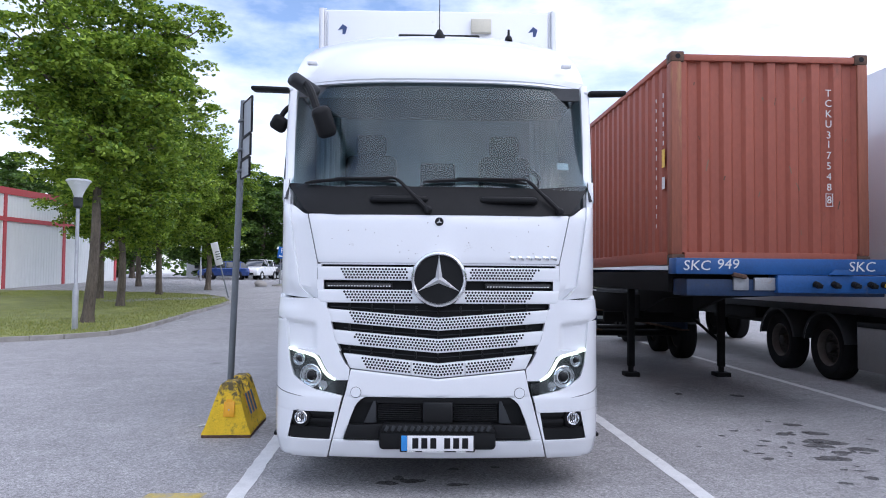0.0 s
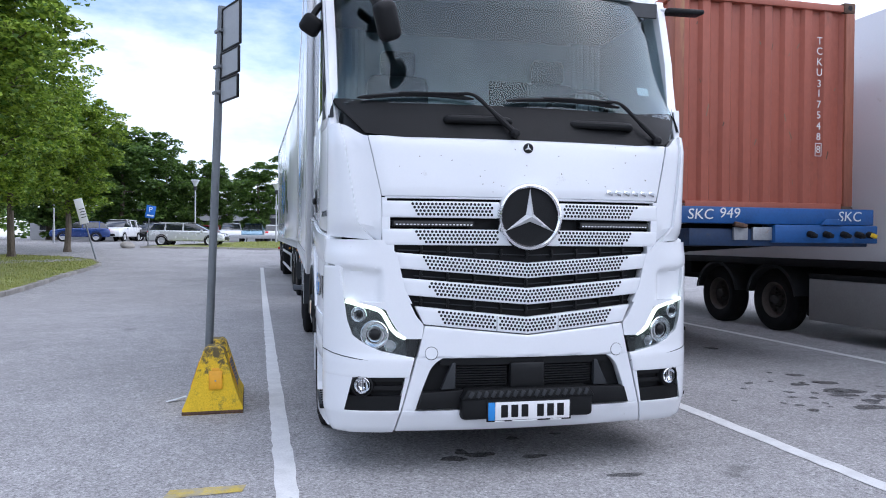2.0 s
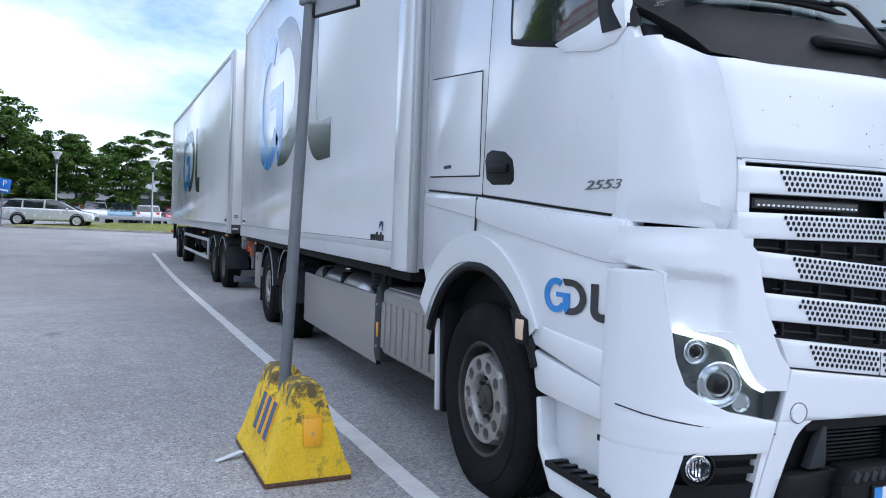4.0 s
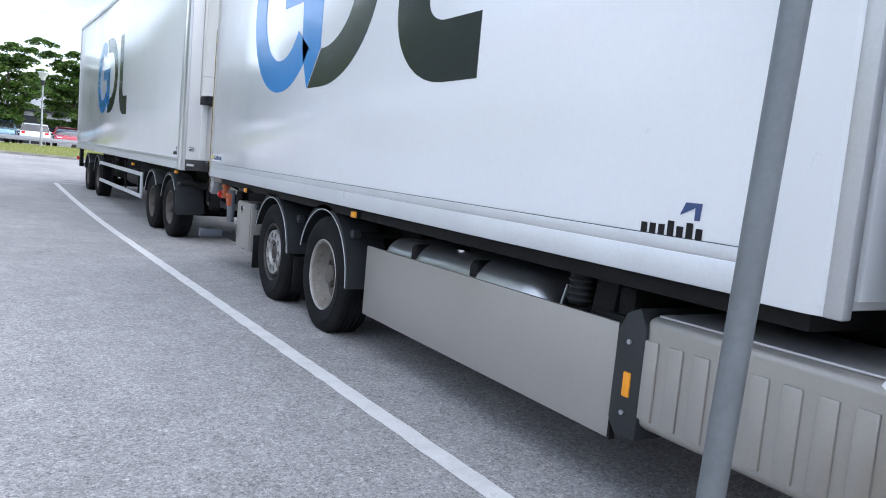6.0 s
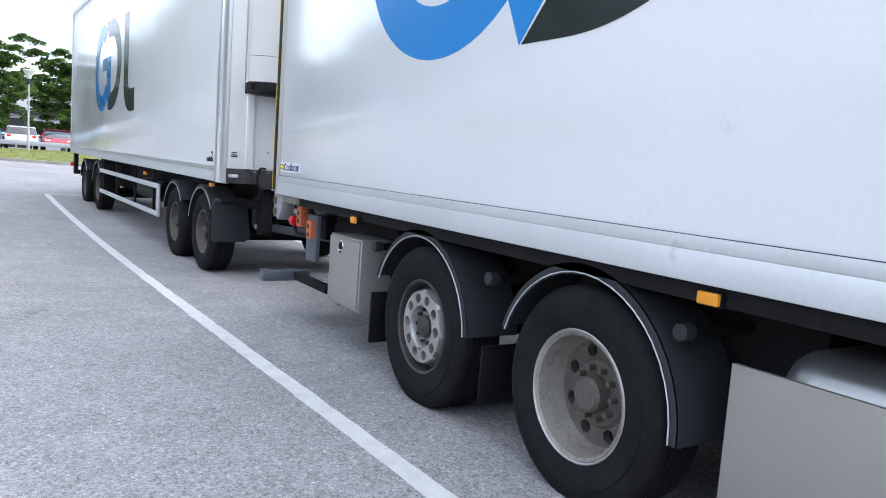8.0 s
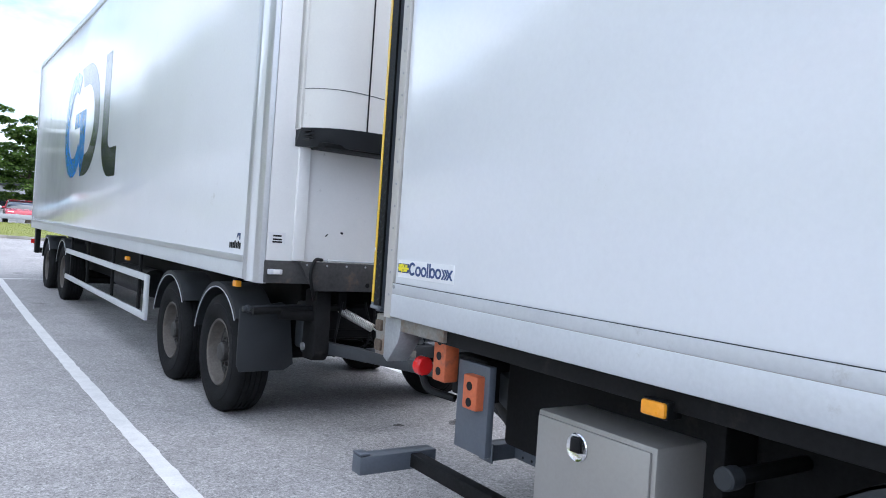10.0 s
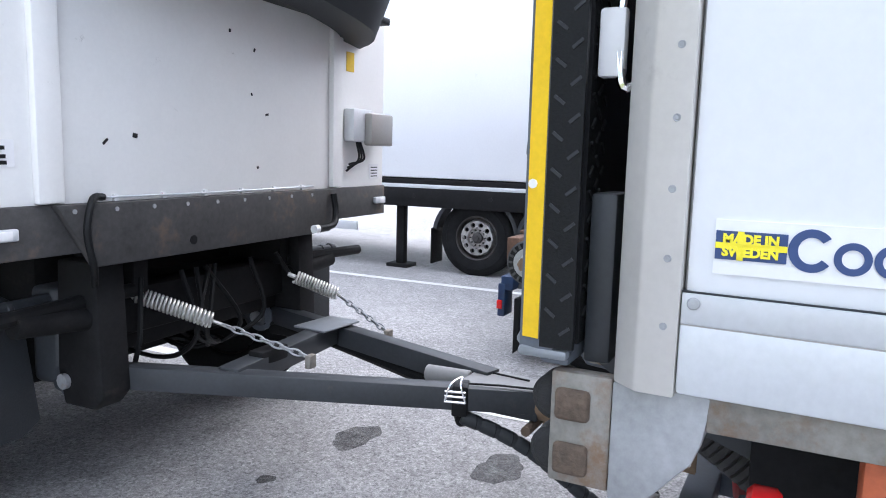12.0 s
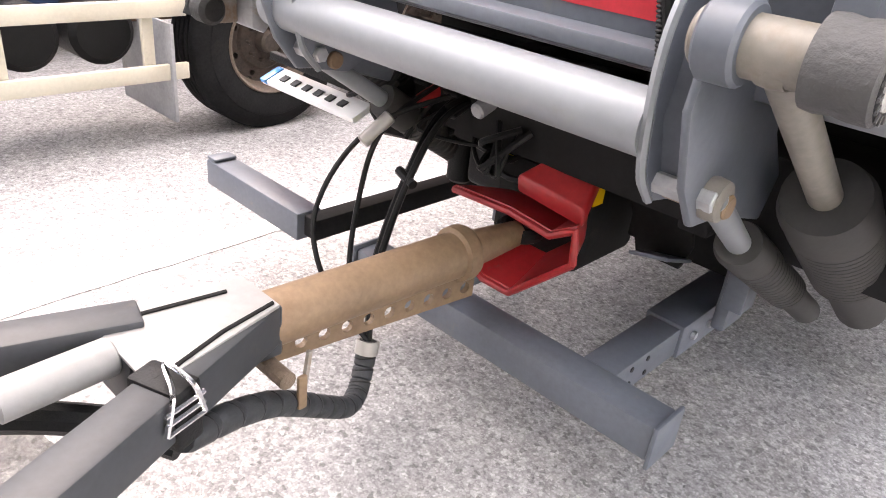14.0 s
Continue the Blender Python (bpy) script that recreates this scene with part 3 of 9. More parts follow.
def wheel_meshes(r, w, style):
    key = (r, w, style)
    if key in TYRE_CACHE:
        return TYRE_CACHE[key]
    out = []
    rim = 0.292
    hw = w / 2
    # tyre: side walls, shoulders and a grooved tread
    prof = [(rim - 0.01, -hw + 0.05), (rim, -hw + 0.03), (rim + 0.05, -hw + 0.004), (rim + 0.12, -hw), (r - 0.06, -hw + 0.008), (r - 0.014, -hw + 0.028), (r, -hw + 0.05)]
    for k in range(1, 5):
        g = -hw + 0.05 + (w - 0.1) * k / 5
        prof += [(r, g - 0.007), (r - 0.012, g - 0.004), (r - 0.012, g + 0.004), (r, g + 0.007)]
    prof += [(r, hw - 0.05), (r - 0.014, hw - 0.028), (r - 0.06, hw - 0.008), (r - 0.085, hw - 0.006), (r - 0.09, hw), (rim + 0.12, hw), (rim + 0.05, hw - 0.004), (rim, hw - 0.03), (rim - 0.01, hw - 0.05)]
    bm = lathe(prof, seg=48)
    out.append(("tyre", finish("tyre", bm, M["rubber"]), ""))
    I = Matrix.Identity(4)
    if style == "convex":
        bm = lathe([(rim, -hw + 0.04), (rim + 0.006, hw - 0.03), (rim - 0.004, hw - 0.022), (rim - 0.016, hw - 0.03), (0.27, hw - 0.075), (0.262, hw - 0.12), (0.235, hw - 0.12)], seg=48)
        out.append(("rim", finish("rim", bm, M["rimdark"]), "dark rim barrel"))
        bm = lathe([(0.24, hw - 0.12), (0.232, hw - 0.06), (0.222, hw - 0.03)], seg=48)
        holed_ring(bm, I, 0.132, 0.222, 10, 0.0315, 0.05, hw - 0.03)
        lathe([(0.132, hw - 0.03), (0.126, hw - 0.038), (0.122, hw - 0.085), (0.0, hw - 0.085)], seg=32, bm=bm)
        out.append(("wheel_disc", finish("wheel_disc", bm, M["rimbright"]), "grey steel wheel disc with round vent holes"))
        bm = lathe([(0.075, hw - 0.064), (0.07, hw - 0.048), (0.058, hw - 0.04), (0.03, hw - 0.038), (0.026, hw - 0.03), (0, hw - 0.03)], seg=24)
        out.append(("hub", finish("hub", bm, M["rimdark"]), ""))
        nut = ("wheel_nut", finish("wheel_nut", rod((0, 0, -0.01), (0, 0, 0.03), 0.011, 6), M["rimdark"]), "", [(0.104 * math.cos(math.pi * (k + 0.5) / 5), 0.104 * math.sin(math.pi * (k + 0.5) / 5), hw - 0.085) for k in range(10)])
    else:
        mm = M["rimrust"] if style == "rust" else (M["rimworn"] if style == "dished" else M["rimdusty"])
        dp = 0.165 if style == "dished" else 0.13
        bm = lathe([(rim, -hw + 0.04), (rim + 0.006, hw - 0.03), (rim - 0.004, hw - 0.02), (rim - 0.018, hw - 0.03), (0.268, hw - 0.06), (0.262, hw - dp * 0.8), (0.246, hw - dp)], seg=48)
        out.append(("rim", finish("rim", bm, mm), "deep steel rim, dusty"))
        bm = lathe([(0.2462, hw - dp), (0.232, hw - dp - 0.006)], seg=48)
        ri, hr = {"rust": (0.178, 0.019), "dished": (0.165, 0.0325)}.get(style, (0.155, 0.022))
        holed_ring(bm, I, ri, 0.232, 8, hr, 0.05, hw - dp - 0.006)
        lathe([(ri, hw - dp - 0.006), (ri - 0.015, hw - dp + 0.01), (0.0, hw - dp + 0.01)], seg=32, bm=bm)
        md = M["rustdisc"] if style == "rust" else (M["rimdusty"] if style == "dished" else M["rimdark"])
        out.append(("wheel_disc", finish("wheel_disc", bm, md), ""))
        hb = 0.068 if style == "rust" else 0.085
        bm = lathe([(hb, hw - dp), (hb - 0.002, hw - dp + 0.075), (hb - 0.015, hw - dp + 0.09), (0, hw - dp + 0.093)], seg=24)
        out.append(("hub", finish("hub", bm, md), ""))
        nut = ("wheel_nut", finish("wheel_nut", rod((0, 0, -0.01), (0, 0, 0.04), 0.014, 6), md), "", [(0.118 * math.cos(math.pi * (k + 0.5) / 5), 0.118 * math.sin(math.pi * (k + 0.5) / 5), hw - dp + 0.01) for k in range(10)])
    if style == "dished":
        bm = lathe([(0.24, hw - dp - 0.05), (0.0, hw - dp - 0.05)], seg=32)
        out.append(("drum_face", finish("drum_face", bm, M["ink"]), ""))
        bm = lathe([(rim - 0.002, hw - 0.024), (rim + 0.007, hw - 0.016), (rim + 0.012, hw - 0.02), (rim + 0.006, hw - 0.03)], seg=48)
        out.append(("rim_edge", finish("rim_edge", bm, M["rimbright"]), "worn bright rim edge"))
    bm = lathe([(rim - 0.02, -hw + 0.06), (0, -hw + 0.06)], seg=24)
    out.append(("brake_drum", finish("brake_drum", bm, M["chassis"]), ""))
    out.append(nut)
    TYRE_CACHE[key] = out
    return out


def wheel(parent, x, y, r=0.5, w=0.31, style="convex", zoff=0.0):
    """A road wheel whose outer face looks to the side on which it sits; x is the outer face."""
    side = -1 if x < 0 else 1
    ob = new("wheel")
    ob.parent = parent
    ob.matrix_basis = Matrix.Translation((x - side * w / 2, y, r - 0.008 + zoff)) @ pose(0, 0, 0, 0, 90 * side, 0)
    for name, me, lab, *spots in wheel_meshes(r, w, style):
        for spot in (spots[0] if spots else [(0, 0, 0)]):
            c = new(name, me)
            c.parent = ob
            c.location = spot
            tagged(c, lab)
    return ob


def fender(parent, y, x0, x1, z0, r, a0, a1, material, trim=True, name="mudguard", flat=False):
    """A bent mudguard over a wheel at y with a bright edge; angles in degrees from the front (-y) over the top."""
    n = 20
    bm = bmesh.new()
    rows = []
    t = 0.008
    for i in range(n + 1):
        a = radians(lerp(a0, a1, i / n))
        cy, cz = -math.cos(a), math.sin(a)
        rows.append([(x, y + cy * rr, z0 + cz * rr) for x, rr in ((x0, r), (x1, r), (x1, r + t), (x0, r + t), (x0, r + t - 0.03))])
    vs = [[bm.verts.new(p) for p in row[:4]] for row in rows]
    for a, c in zip(vs, vs[1:]):
        for k in range(4):
            bm.faces.new((a[k], a[(k + 1) % 4], c[(k + 1) % 4], c[k]))
    bm.faces.new(vs[0])
    bm.faces.new(vs[-1][::-1])
    # outer lip hanging down
    lip = []
    for i in range(n + 1):
        a = radians(lerp(a0, a1, i / n))
        cy, cz = -math.cos(a), math.sin(a)
        lip.append([bm.verts.new((x0, y + cy * q, z0 + cz * q)) for q in (r + t, r - 0.045)])
    for a, c in zip(lip, lip[1:]):
        bm.faces.new((a[0], a[1], c[1], c[0]))
    ob = part(name, bm, material, parent)
    if trim:
        pts = []
        for i in range(n + 1):
            a = radians(lerp(a0, a1, i / n))
            pts.append((x0 - 0.006 * (1 if x0 < 0 else -1), y - math.cos(a) * (r - 0.035), z0 + math.sin(a) * (r - 0.035)))
        part("edge_trim", sweep(pts, 0.0035, 6), M["alu_pale"], ob, "pale edge trim")
    return ob


def ring_band(bm, cy, cz, r1y, r1z, r2y, r2z, a0, a1, x, t, n=40):
    """A band of an ellipse, from angle a0 to a1, as a thin plate at x."""
    rows = []
    for k in range(n + 1):
        a = radians(lerp(a0, a1, k / n))
        rows.append([bm.verts.new((xx, cy + ry * math.cos(a), cz + rz * math.sin(a))) for xx in (x, x - t) for ry, rz in ((r1y, r1z), (r2y, r2z))])
    for a, c in zip(rows, rows[1:]):
        for q in ((0, 1), (1, 3), (3, 2), (2, 0)):
            bm.faces.new((a[q[0]], a[q[1]], c[q[1]], c[q[0]]))
    return bm

# ---- the white truck ----
truck = thing("truck", "white box truck with perforated grille and large blue side logo", "truck")

# cargo box
part("box_body", boxe(-1.29, 1.29, 2.50, 11.46, 1.21, 4.46, 0.02), M["box"], truck, "glossy white insulated cargo box")
for s in (-1, 1):
    part("bottom_rail", boxe(s * 1.302, s * 1.262, 2.82, 11.46, 1.20, 1.322, 0.006), M["alu_pale"], truck, "pale aluminium bottom rail")
    part("rail_lip", boxe(s * 1.298, s * 1.27, 2.82, 11.46, 1.322, 1.376, 0.003), M["alu_lip"], truck)
    part("rail_joint", boxe(s * 1.2995, s * 1.27, 2.82, 11.46, 1.3205, 1.3228), M["panel"], truck)
    part("rail_joint", boxe(s * 1.2955, s * 1.27, 2.82, 11.46, 1.376, 1.379), M["greyplastic"], truck)
    part("top_rail", boxe(s * 1.302, s * 1.25, 2.82, 11.46, 4.36, 4.47, 0.015), M["white"], truck)
    part("corner_profile", prism([(s * 1.304, 2.83), (s * 1.304, 2.60), (s * 1.28, 2.52), (s * 1.22, 2.485), (s * 1.22, 2.83)], "z", 1.19, 4.47, 0.006), M["white"], truck)
    part("corner_strip", boxe(s * 1.298, s * 1.24, 2.46, 2.53, 1.19, 4.465, 0.01), M["alu"], truck, "grey corner strip")
    part("rear_post", prism([(s * 1.30, 11.462), (s * 1.30, 11.53), (s * 1.262, 11.575), (s * 1.14, 11.575), (s * 1.14, 11.462)], "z", 1.19, 4.47, 0.005), M["postgrey"], truck, "pale riveted rear post")
part("front_wall", boxe(-1.2, 1.2, 2.465, 2.50, 1.25, 4.44, 0.008), M["white"], truck)
part("wall_vent", boxe(0.36, 0.58, 2.40, 2.465, 4.22, 4.36, 0.01), M["cream"], truck, "small cream box on the front wall")
for s in (-1, 1):
    part("arrow_mark", prism([(s * 1.04 - 0.05, 4.24), (s * 1.04, 4.30), (s * 1.04 + 0.05, 4.27), (s * 1.04 + 0.03, 4.20), (s * 1.04, 4.20), (s * 1.04, 4.25)], "y", 2.461, 2.464, 0), M["inkblue"], truck)

# ---- truck running gear and side equipment ----
for s in (-1, 1):
    part("chassis_rail", boxe(s * 0.33, s * 0.41, 1.0, 11.35, 0.78, 1.04, 0.01), M["chassis"], truck)
    for y, st in ((1.53, "convex"), (7.20, "dished"), (8.71, "convex")):
        w = wheel(truck, s * (1.215 if y < 2 else 1.235), y, 0.5, 0.31, st)
        w.matrix_basis = w.matrix_basis @ Matrix.Scale(1.05, 4)
        w.location.z = 0.503 if y > 2 else 0.492
    fender(truck, 7.21, s * 1.24, s * 0.88, 0.50, 0.625, -2, 160, M["greyplastic"])
    fender(truck, 8.75, s * 1.24, s * 0.88, 0.50, 0.625, 6, 157, M["greyplastic"])
    part("mud_flap", boxe(s * 1.22, s * 0.9, 9.44, 9.46, 0.22, 0.60, 0.004), M["black"], truck, "black rubber mud flap")
    part("mud_flap", boxe(s * 1.22, s * 0.9, 7.985, 8.0, 0.20, 0.55, 0.004), M["black"], truck, "black rubber mud flap")
    for y in (6.66, 8.02, 9.5):
        part("fender_stay", rod((s * 1.19, y, 0.93), (s * 0.45, y, 0.93), 0.028, 10), M["chassis"], truck)
        part("stay_cap", rod((s * 1.2, y, 0.93), (s * 1.13, y, 0.93), 0.038, 12, bev=0.006), M["greyplastic"], truck)
    part("cross_bearer", boxe(s * 1.24, s * 0.42, 2.6, 11.3, 1.12, 1.20, 0.005), M["chassis"], truck)
    for y in (6.48, 9.72):
        mk = part("side_marker", boxe(s * 1.27, s * 1.20, y - 0.055, y + 0.055, 1.075, 1.135, 0.006), M["black"], truck)
        part("marker_lens", boxe(s * 1.283, s * 1.262, y - 0.05, y + 0.05, 1.08, 1.13, 0.008), M["orange"], mk, "amber marker lens")
for y in (1.53, 7.20, 8.71):
    part("axle", rod((-1.0, y, 0.5), (1.0, y, 0.5), 0.085, 16), M["chassis"], truck)
# one plain dark box fills the space between the rear wheels
part("rear_axle_body", boxe(-0.74, 0.74, 6.3, 9.7, 0.60, 1.12, 0.04), M["chassis"], truck, "plain dark block between the rear wheels")
for y in (7.25, 8.74):
    part("differential", lathe([(0.0, -0.2), (0.16, -0.18), (0.22, -0.06), (0.22, 0.06), (0.16, 0.18), (0, 0.2)], (0, y, 0.52), (0, y + 1, 0.52), 20), M["chassis"], truck)
part("gearbox", boxe(-0.3, 0.3, 2.0, 4.6, 0.5, 0.85, 0.06), M["chassis"], truck)
# side panel and what lies behind it
panel = part("side_skirt", boxe(-1.155, -1.13, 3.57, 6.435, 0.305, 0.862, 0.005), M["panel"], truck, "flat grey side skirt panel")
part("panel_edge", boxe(-1.158, -1.12, 3.555, 3.572, 0.30, 0.866, 0.003), M["chassis"], panel)
for y in (4.2, 5.6):
    part("panel_bracket", sweep([(-1.12, y, 0.33), (-0.9, y, 0.28), (-0.88, y, 0.34)], 0.012, 6), M["chassis"], panel)
for s in (-1, 1):
    x0, x1 = (-1.10, -0.50) if s < 0 else (0.50, 1.10)
    tank = part("fuel_tank", boxe(x0, x1, 4.28, 6.32, 0.36, 0.965, 0.16, seg=6), M["tank"], truck, "brushed alloy fuel tank with black straps")
    for y in (4.95, 5.75):
        part("strap", boxe(x0 - 0.008, x1 + 0.008, y - 0.045, y + 0.045, 0.352, 0.963, 0.162, seg=6), M["black"], tank)
    part("filler_cap", rod((x0 + 0.2, 5.38, 0.95), (x0 + 0.2, 5.38, 0.985), 0.05, 20, bev=0.01), M["chrome"], tank)
part("air_drier", rod((-1.0, 4.02, 0.86), (-1.0, 4.02, 1.07), 0.07, 20, bev=0.012), M["black"], truck)
for q in range(5):
    part("drier_rib", lathe([(0.07, 0), (0.077, 0.006), (0.077, 0.012), (0.07, 0.018)], (-1.0, 4.02, 0.88 + 0.035 * q), (-1.0, 4.02, 2), 20), M["greyplastic"], truck)
part("tank_bracket", prism([(3.95, 0.5), (3.85, 1.08), (3.70, 1.08), (3.78, 0.5)], "x", -1.05, -0.6, 0.008), M["chassis"], truck)
part("air_vessel", boxe(-1.04, -0.6, 3.60, 3.72, 0.6, 1.02, 0.03), M["chassis"], truck)
part("battery_tray", box((-0.86, 3.74, 0.78), (0.4, 0.22, 0.2), 0.02), M["black"], truck)
part("skirt_hose", sweep(curve_pts([(-1.02, 4.12, 0.95), (-1.07, 4.10, 0.80), (-1.05, 4.05, 0.62)], 5), 0.008, 6), M["galv"], truck)
bat = part("battery_box", boxe(-1.175, -0.55, 2.14, 3.40, 0.42, 0.935, 0.045, seg=4), M["panel"], truck, "grey ribbed battery box")
part("box_end", prism([(3.37, 0.36), (3.37, 0.88), (3.42, 0.965), (3.50, 0.93), (3.545, 0.84), (3.55, 0.42), (3.50, 0.35)], "x", -1.19, -0.55, 0.014), M["greyplastic"], bat, "dark plastic end cap")
for k in range(9):
    part("rib", boxe(-1.186, -1.17, 2.22 + 0.135 * k, 2.30 + 0.135 * k, 0.47, 0.83, 0.007), M["panel"], bat)
part("tread_top", boxe(-1.14, -0.6, 2.2, 3.35, 0.935, 0.945, 0.002), M["alu"], bat)
part("marker_lens", boxe(-1.197, -1.18, 3.43, 3.475, 0.545, 0.66, 0.006), M["orange"], bat, "amber marker lens")
for z in (0.47, 0.80):
    part("bolt", rod((-1.2, 3.46, z), (-1.18, 3.46, z), 0.012, 8), M["galv"], bat)
fl = part("wheel_skirt", prism([(2.02, 0.30), (2.06, 0.30), (2.12, 1.06), (2.04, 1.08)], "x", -1.22, -0.85, 0.006), M["black"], truck, "black flap behind the front wheel")
part("skirt_edge", prism([(2.075, 0.30), (2.105, 0.30), (2.165, 1.05), (2.125, 1.06)], "x", -1.235, -1.19, 0.004), M["white"], fl)
tb = part("tool_box", boxe(-1.165, -0.75, 9.78, 10.40, 0.365, 0.945, 0.012), M["panel"], truck, "grey steel tool box")
part("lid", boxe(-1.178, -1.162, 9.80, 10.385, 0.385, 0.925, 0.006), M["panel"], tb)
lk = part("lock_dish", lathe([(0.0, 0.0), (0.05, 0.0), (0.056, 0.004), (0.052, 0.008), (0.04, 0.003), (0, 0.003)], (-1.177, 10.15, 0.85), (-2, 10.15, 0.85), 24), M["chrome"], tb, "chrome paddle lock")
part("paddle", boxe(-1.19, -1.18, 10.13, 10.18, 0.83, 0.885, 0.004), M["ink"], lk)
part("box_foot", boxe(-1.10, -1.05, 10.3, 10.36, 0.33, 0.37, 0.004), M["black"], tb)
# rear end under the box
part("rear_corner_plate", boxe(-1.16, -1.12, 10.75, 11.0, 0.63, 1.05, 0.006), M["greysteel"], truck, "dark grey rear side plate")
for y in (11.11, 10.84):
    ob = part("orange_bracket", boxe(-1.205, -1.12, y - 0.055, y + 0.055, 0.92 if y > 11 else 0.84, 1.19 if y > 11 else 1.0, 0.01), M["orangebox"], truck, "orange bracket with round holes")
    for q in range(3 if y > 11 else 2):
        zc = (1.12 if y > 11 else 0.95) - 0.075 * q
        part("hole", rod((-1.2075, y, zc), (-1.2, y, zc), 0.021, 14), M["ink"], ob)
part("rear_lamp", rod((-1.17, 11.28, 0.96), (-1.17, 11.34, 0.96), 0.05, 20, bev=0.01), M["redlens"], truck, "round red rear lamp")
part("lamp_arm", sweep(curve_pts([(-1.17, 11.31, 0.92), (-1.16, 11.25, 0.85), (-1.1, 11.1, 0.83)], 5), 0.02, 8), M["black"], truck)
part("rear_crossmember", boxe(-0.95, 0.95, 11.05, 11.35, 0.80, 1.02, 0.01), M["chassis"], truck)
for s in (-1, 1):
    br = part("corner_bracket", prism([(11.40, 1.19), (11.576, 1.19), (11.576, 0.965), (11.53, 0.945), (11.43, 1.06), (11.415, 1.10)], "x", s * 1.262, s * 1.13, 0.006), M["galv"], truck, "galvanised corner bracket")
    part("buffer_plate", boxe(s * 1.25, s * 1.21, 11.578, 11.697, 0.968, 1.19, 0.006), M["rustplate"], br, "rust-stained plate")
    for z in (1.128, 1.02):
        part("worn_pad", box((s * 1.253, 11.652, z), (0.024, 0.068, 0.062), 0.01, seg=3), M["rubberbuf"], br, "worn brown pad")
        part("dock_roller", rod((s * 1.155, 11.695, z), (s * 1.24, 11.695, z), 0.047, 24, bev=0.014), M["dockrubber"], br, "black rubber dock roller")
    part("grimy_flange", boxe(s * 1.262, s * 1.18, 11.0, 11.41, 1.125, 1.193, 0.004), M["rustplate"], br)
    for q in range(14):
        z = 1.313 + 0.1175 * q
        part("rivet", lathe([(0.0068, 0), (0.006, 0.002), (0.0038, 0.001), (0.003, 0.0022), (0, 0.0022)], (s * 1.30, 11.487, z), (s * 2, 11.487, z), 12), M["galv"], truck)
    part("rail_bolt", lathe([(0.011, 0), (0.009, 0.003), (0, 0.003)], (s * 1.30, 11.44, 1.358), (s * 2, 11.44, 1.358), 12), M["galv"], truck)
part("rear_frame", boxe(-1.14, 1.14, 11.46, 11.56, 1.19, 1.40, 0.01), M["galv"], truck)
part("rear_frame_top", boxe(-1.14, 1.14, 11.46, 11.58, 4.30, 4.47, 0.01), M["galv"], truck)
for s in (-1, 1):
    # the lift's shadow is painted into the door by its dark colour
    d = part("rear_door", boxe(s * 0.02, s * 1.12, 11.465, 11.53, 1.40, 4.30, 0.01), M["interior"], truck, "rear door behind the tail lift, shadow painted in as dark colour")
    for z in (1.84, 2.75, 3.7):
        part("hinge", boxe(s * 1.12, s * 1.0, 11.53, 11.575, z - 0.07, z + 0.07, 0.008), M["alu_pale"], d)
    part("lock_rod", rod((s * 0.5, 11.56, 1.35), (s * 0.5, 11.56, 4.3), 0.017, 10), M["galv"], d)
part("door_pillar", boxe(-1.20, -1.08, 11.60, 11.652, 1.20, 1.53, 0.008), M["drawbar"], truck)
for zc in (1.805, 2.48):
    hb = part("door_catch", box((-1.20, 11.625, zc), (0.03, 0.05, 0.125), 0.008), M["platewhite"], truck, "bright door catch")
    part("catch_loop", sweep(curve_pts([(-1.20, 11.576, zc + 0.075), (-1.205, 11.61, zc + 0.075), (-1.208, 11.605, zc - 0.07), (-1.20, 11.576, zc - 0.075)], 5), 0.008, 6), M["chrome"], hb)
part("door_stop", prism([(11.578, 1.93), (11.64, 1.96), (11.64, 2.0), (11.615, 2.02), (11.615, 2.36), (11.64, 2.38), (11.64, 2.42), (11.578, 2.42)], "x", -1.20, -1.15, 0.006), M["drawbar"], truck, "dark grey door stop bar")
# writing on the box
part("rear_underbody", boxe(-0.9, 0.9, 9.7, 10.95, 0.62, 1.12, 0.03), M["chassis"], truck)
part("maker_plate", boxe(-1.2945, -1.29, 10.90, 11.415, 1.412, 1.502, 0), M["platewhite"], truck, "white maker's sticker")
M["lemon"] = mat("lemon_yellow_print", (0.86, 0.74, 0.03), 0.4, var=0.03)
fb = part("flag_blue", boxe(-1.2965, -1.2945, 11.306, 11.413, 1.437, 1.484), M["inkblue"], truck, "small blue flag with a yellow cross")
part("flag_bar", boxe(-1.2972, -1.2945, 11.306, 11.413, 1.455, 1.465), M["lemon"], fb)
part("flag_bar", boxe(-1.2976, -1.2945, 11.370, 11.380, 1.437, 1.484), M["lemon"], fb)
text("made_in_sweden", "MADE IN\nSWEDEN", 0.021, pose(-1.2985, 11.36, 1.4605, 90, 0, -90), M["lemon"], truck, 0.0006, "yellow words on a blue flag", 0.0011)
part("letter_ring", ring_band(bmesh.new(), 11.272, 1.461, 0.033, 0.034, 0.019, 0.021, -142, 142, -1.2965, -0.002), M["inkblue"], truck)
for yc, r in ((11.215, 0.026), (11.162, 0.025), (11.083, 0.024), (11.031, 0.026)):
    part("letter_ring", ring_band(bmesh.new(), yc, 1.4525, r, 0.0255, r - 0.011, 0.0145, 0, 360, -1.2965, -0.002), M["inkblue"], truck)
for yc in (11.127, 11.107):
    part("letter_bar", boxe(-1.2965, -1.2945, yc - 0.0055, yc + 0.0055, 1.428, 1.498), M["inkblue"], truck)
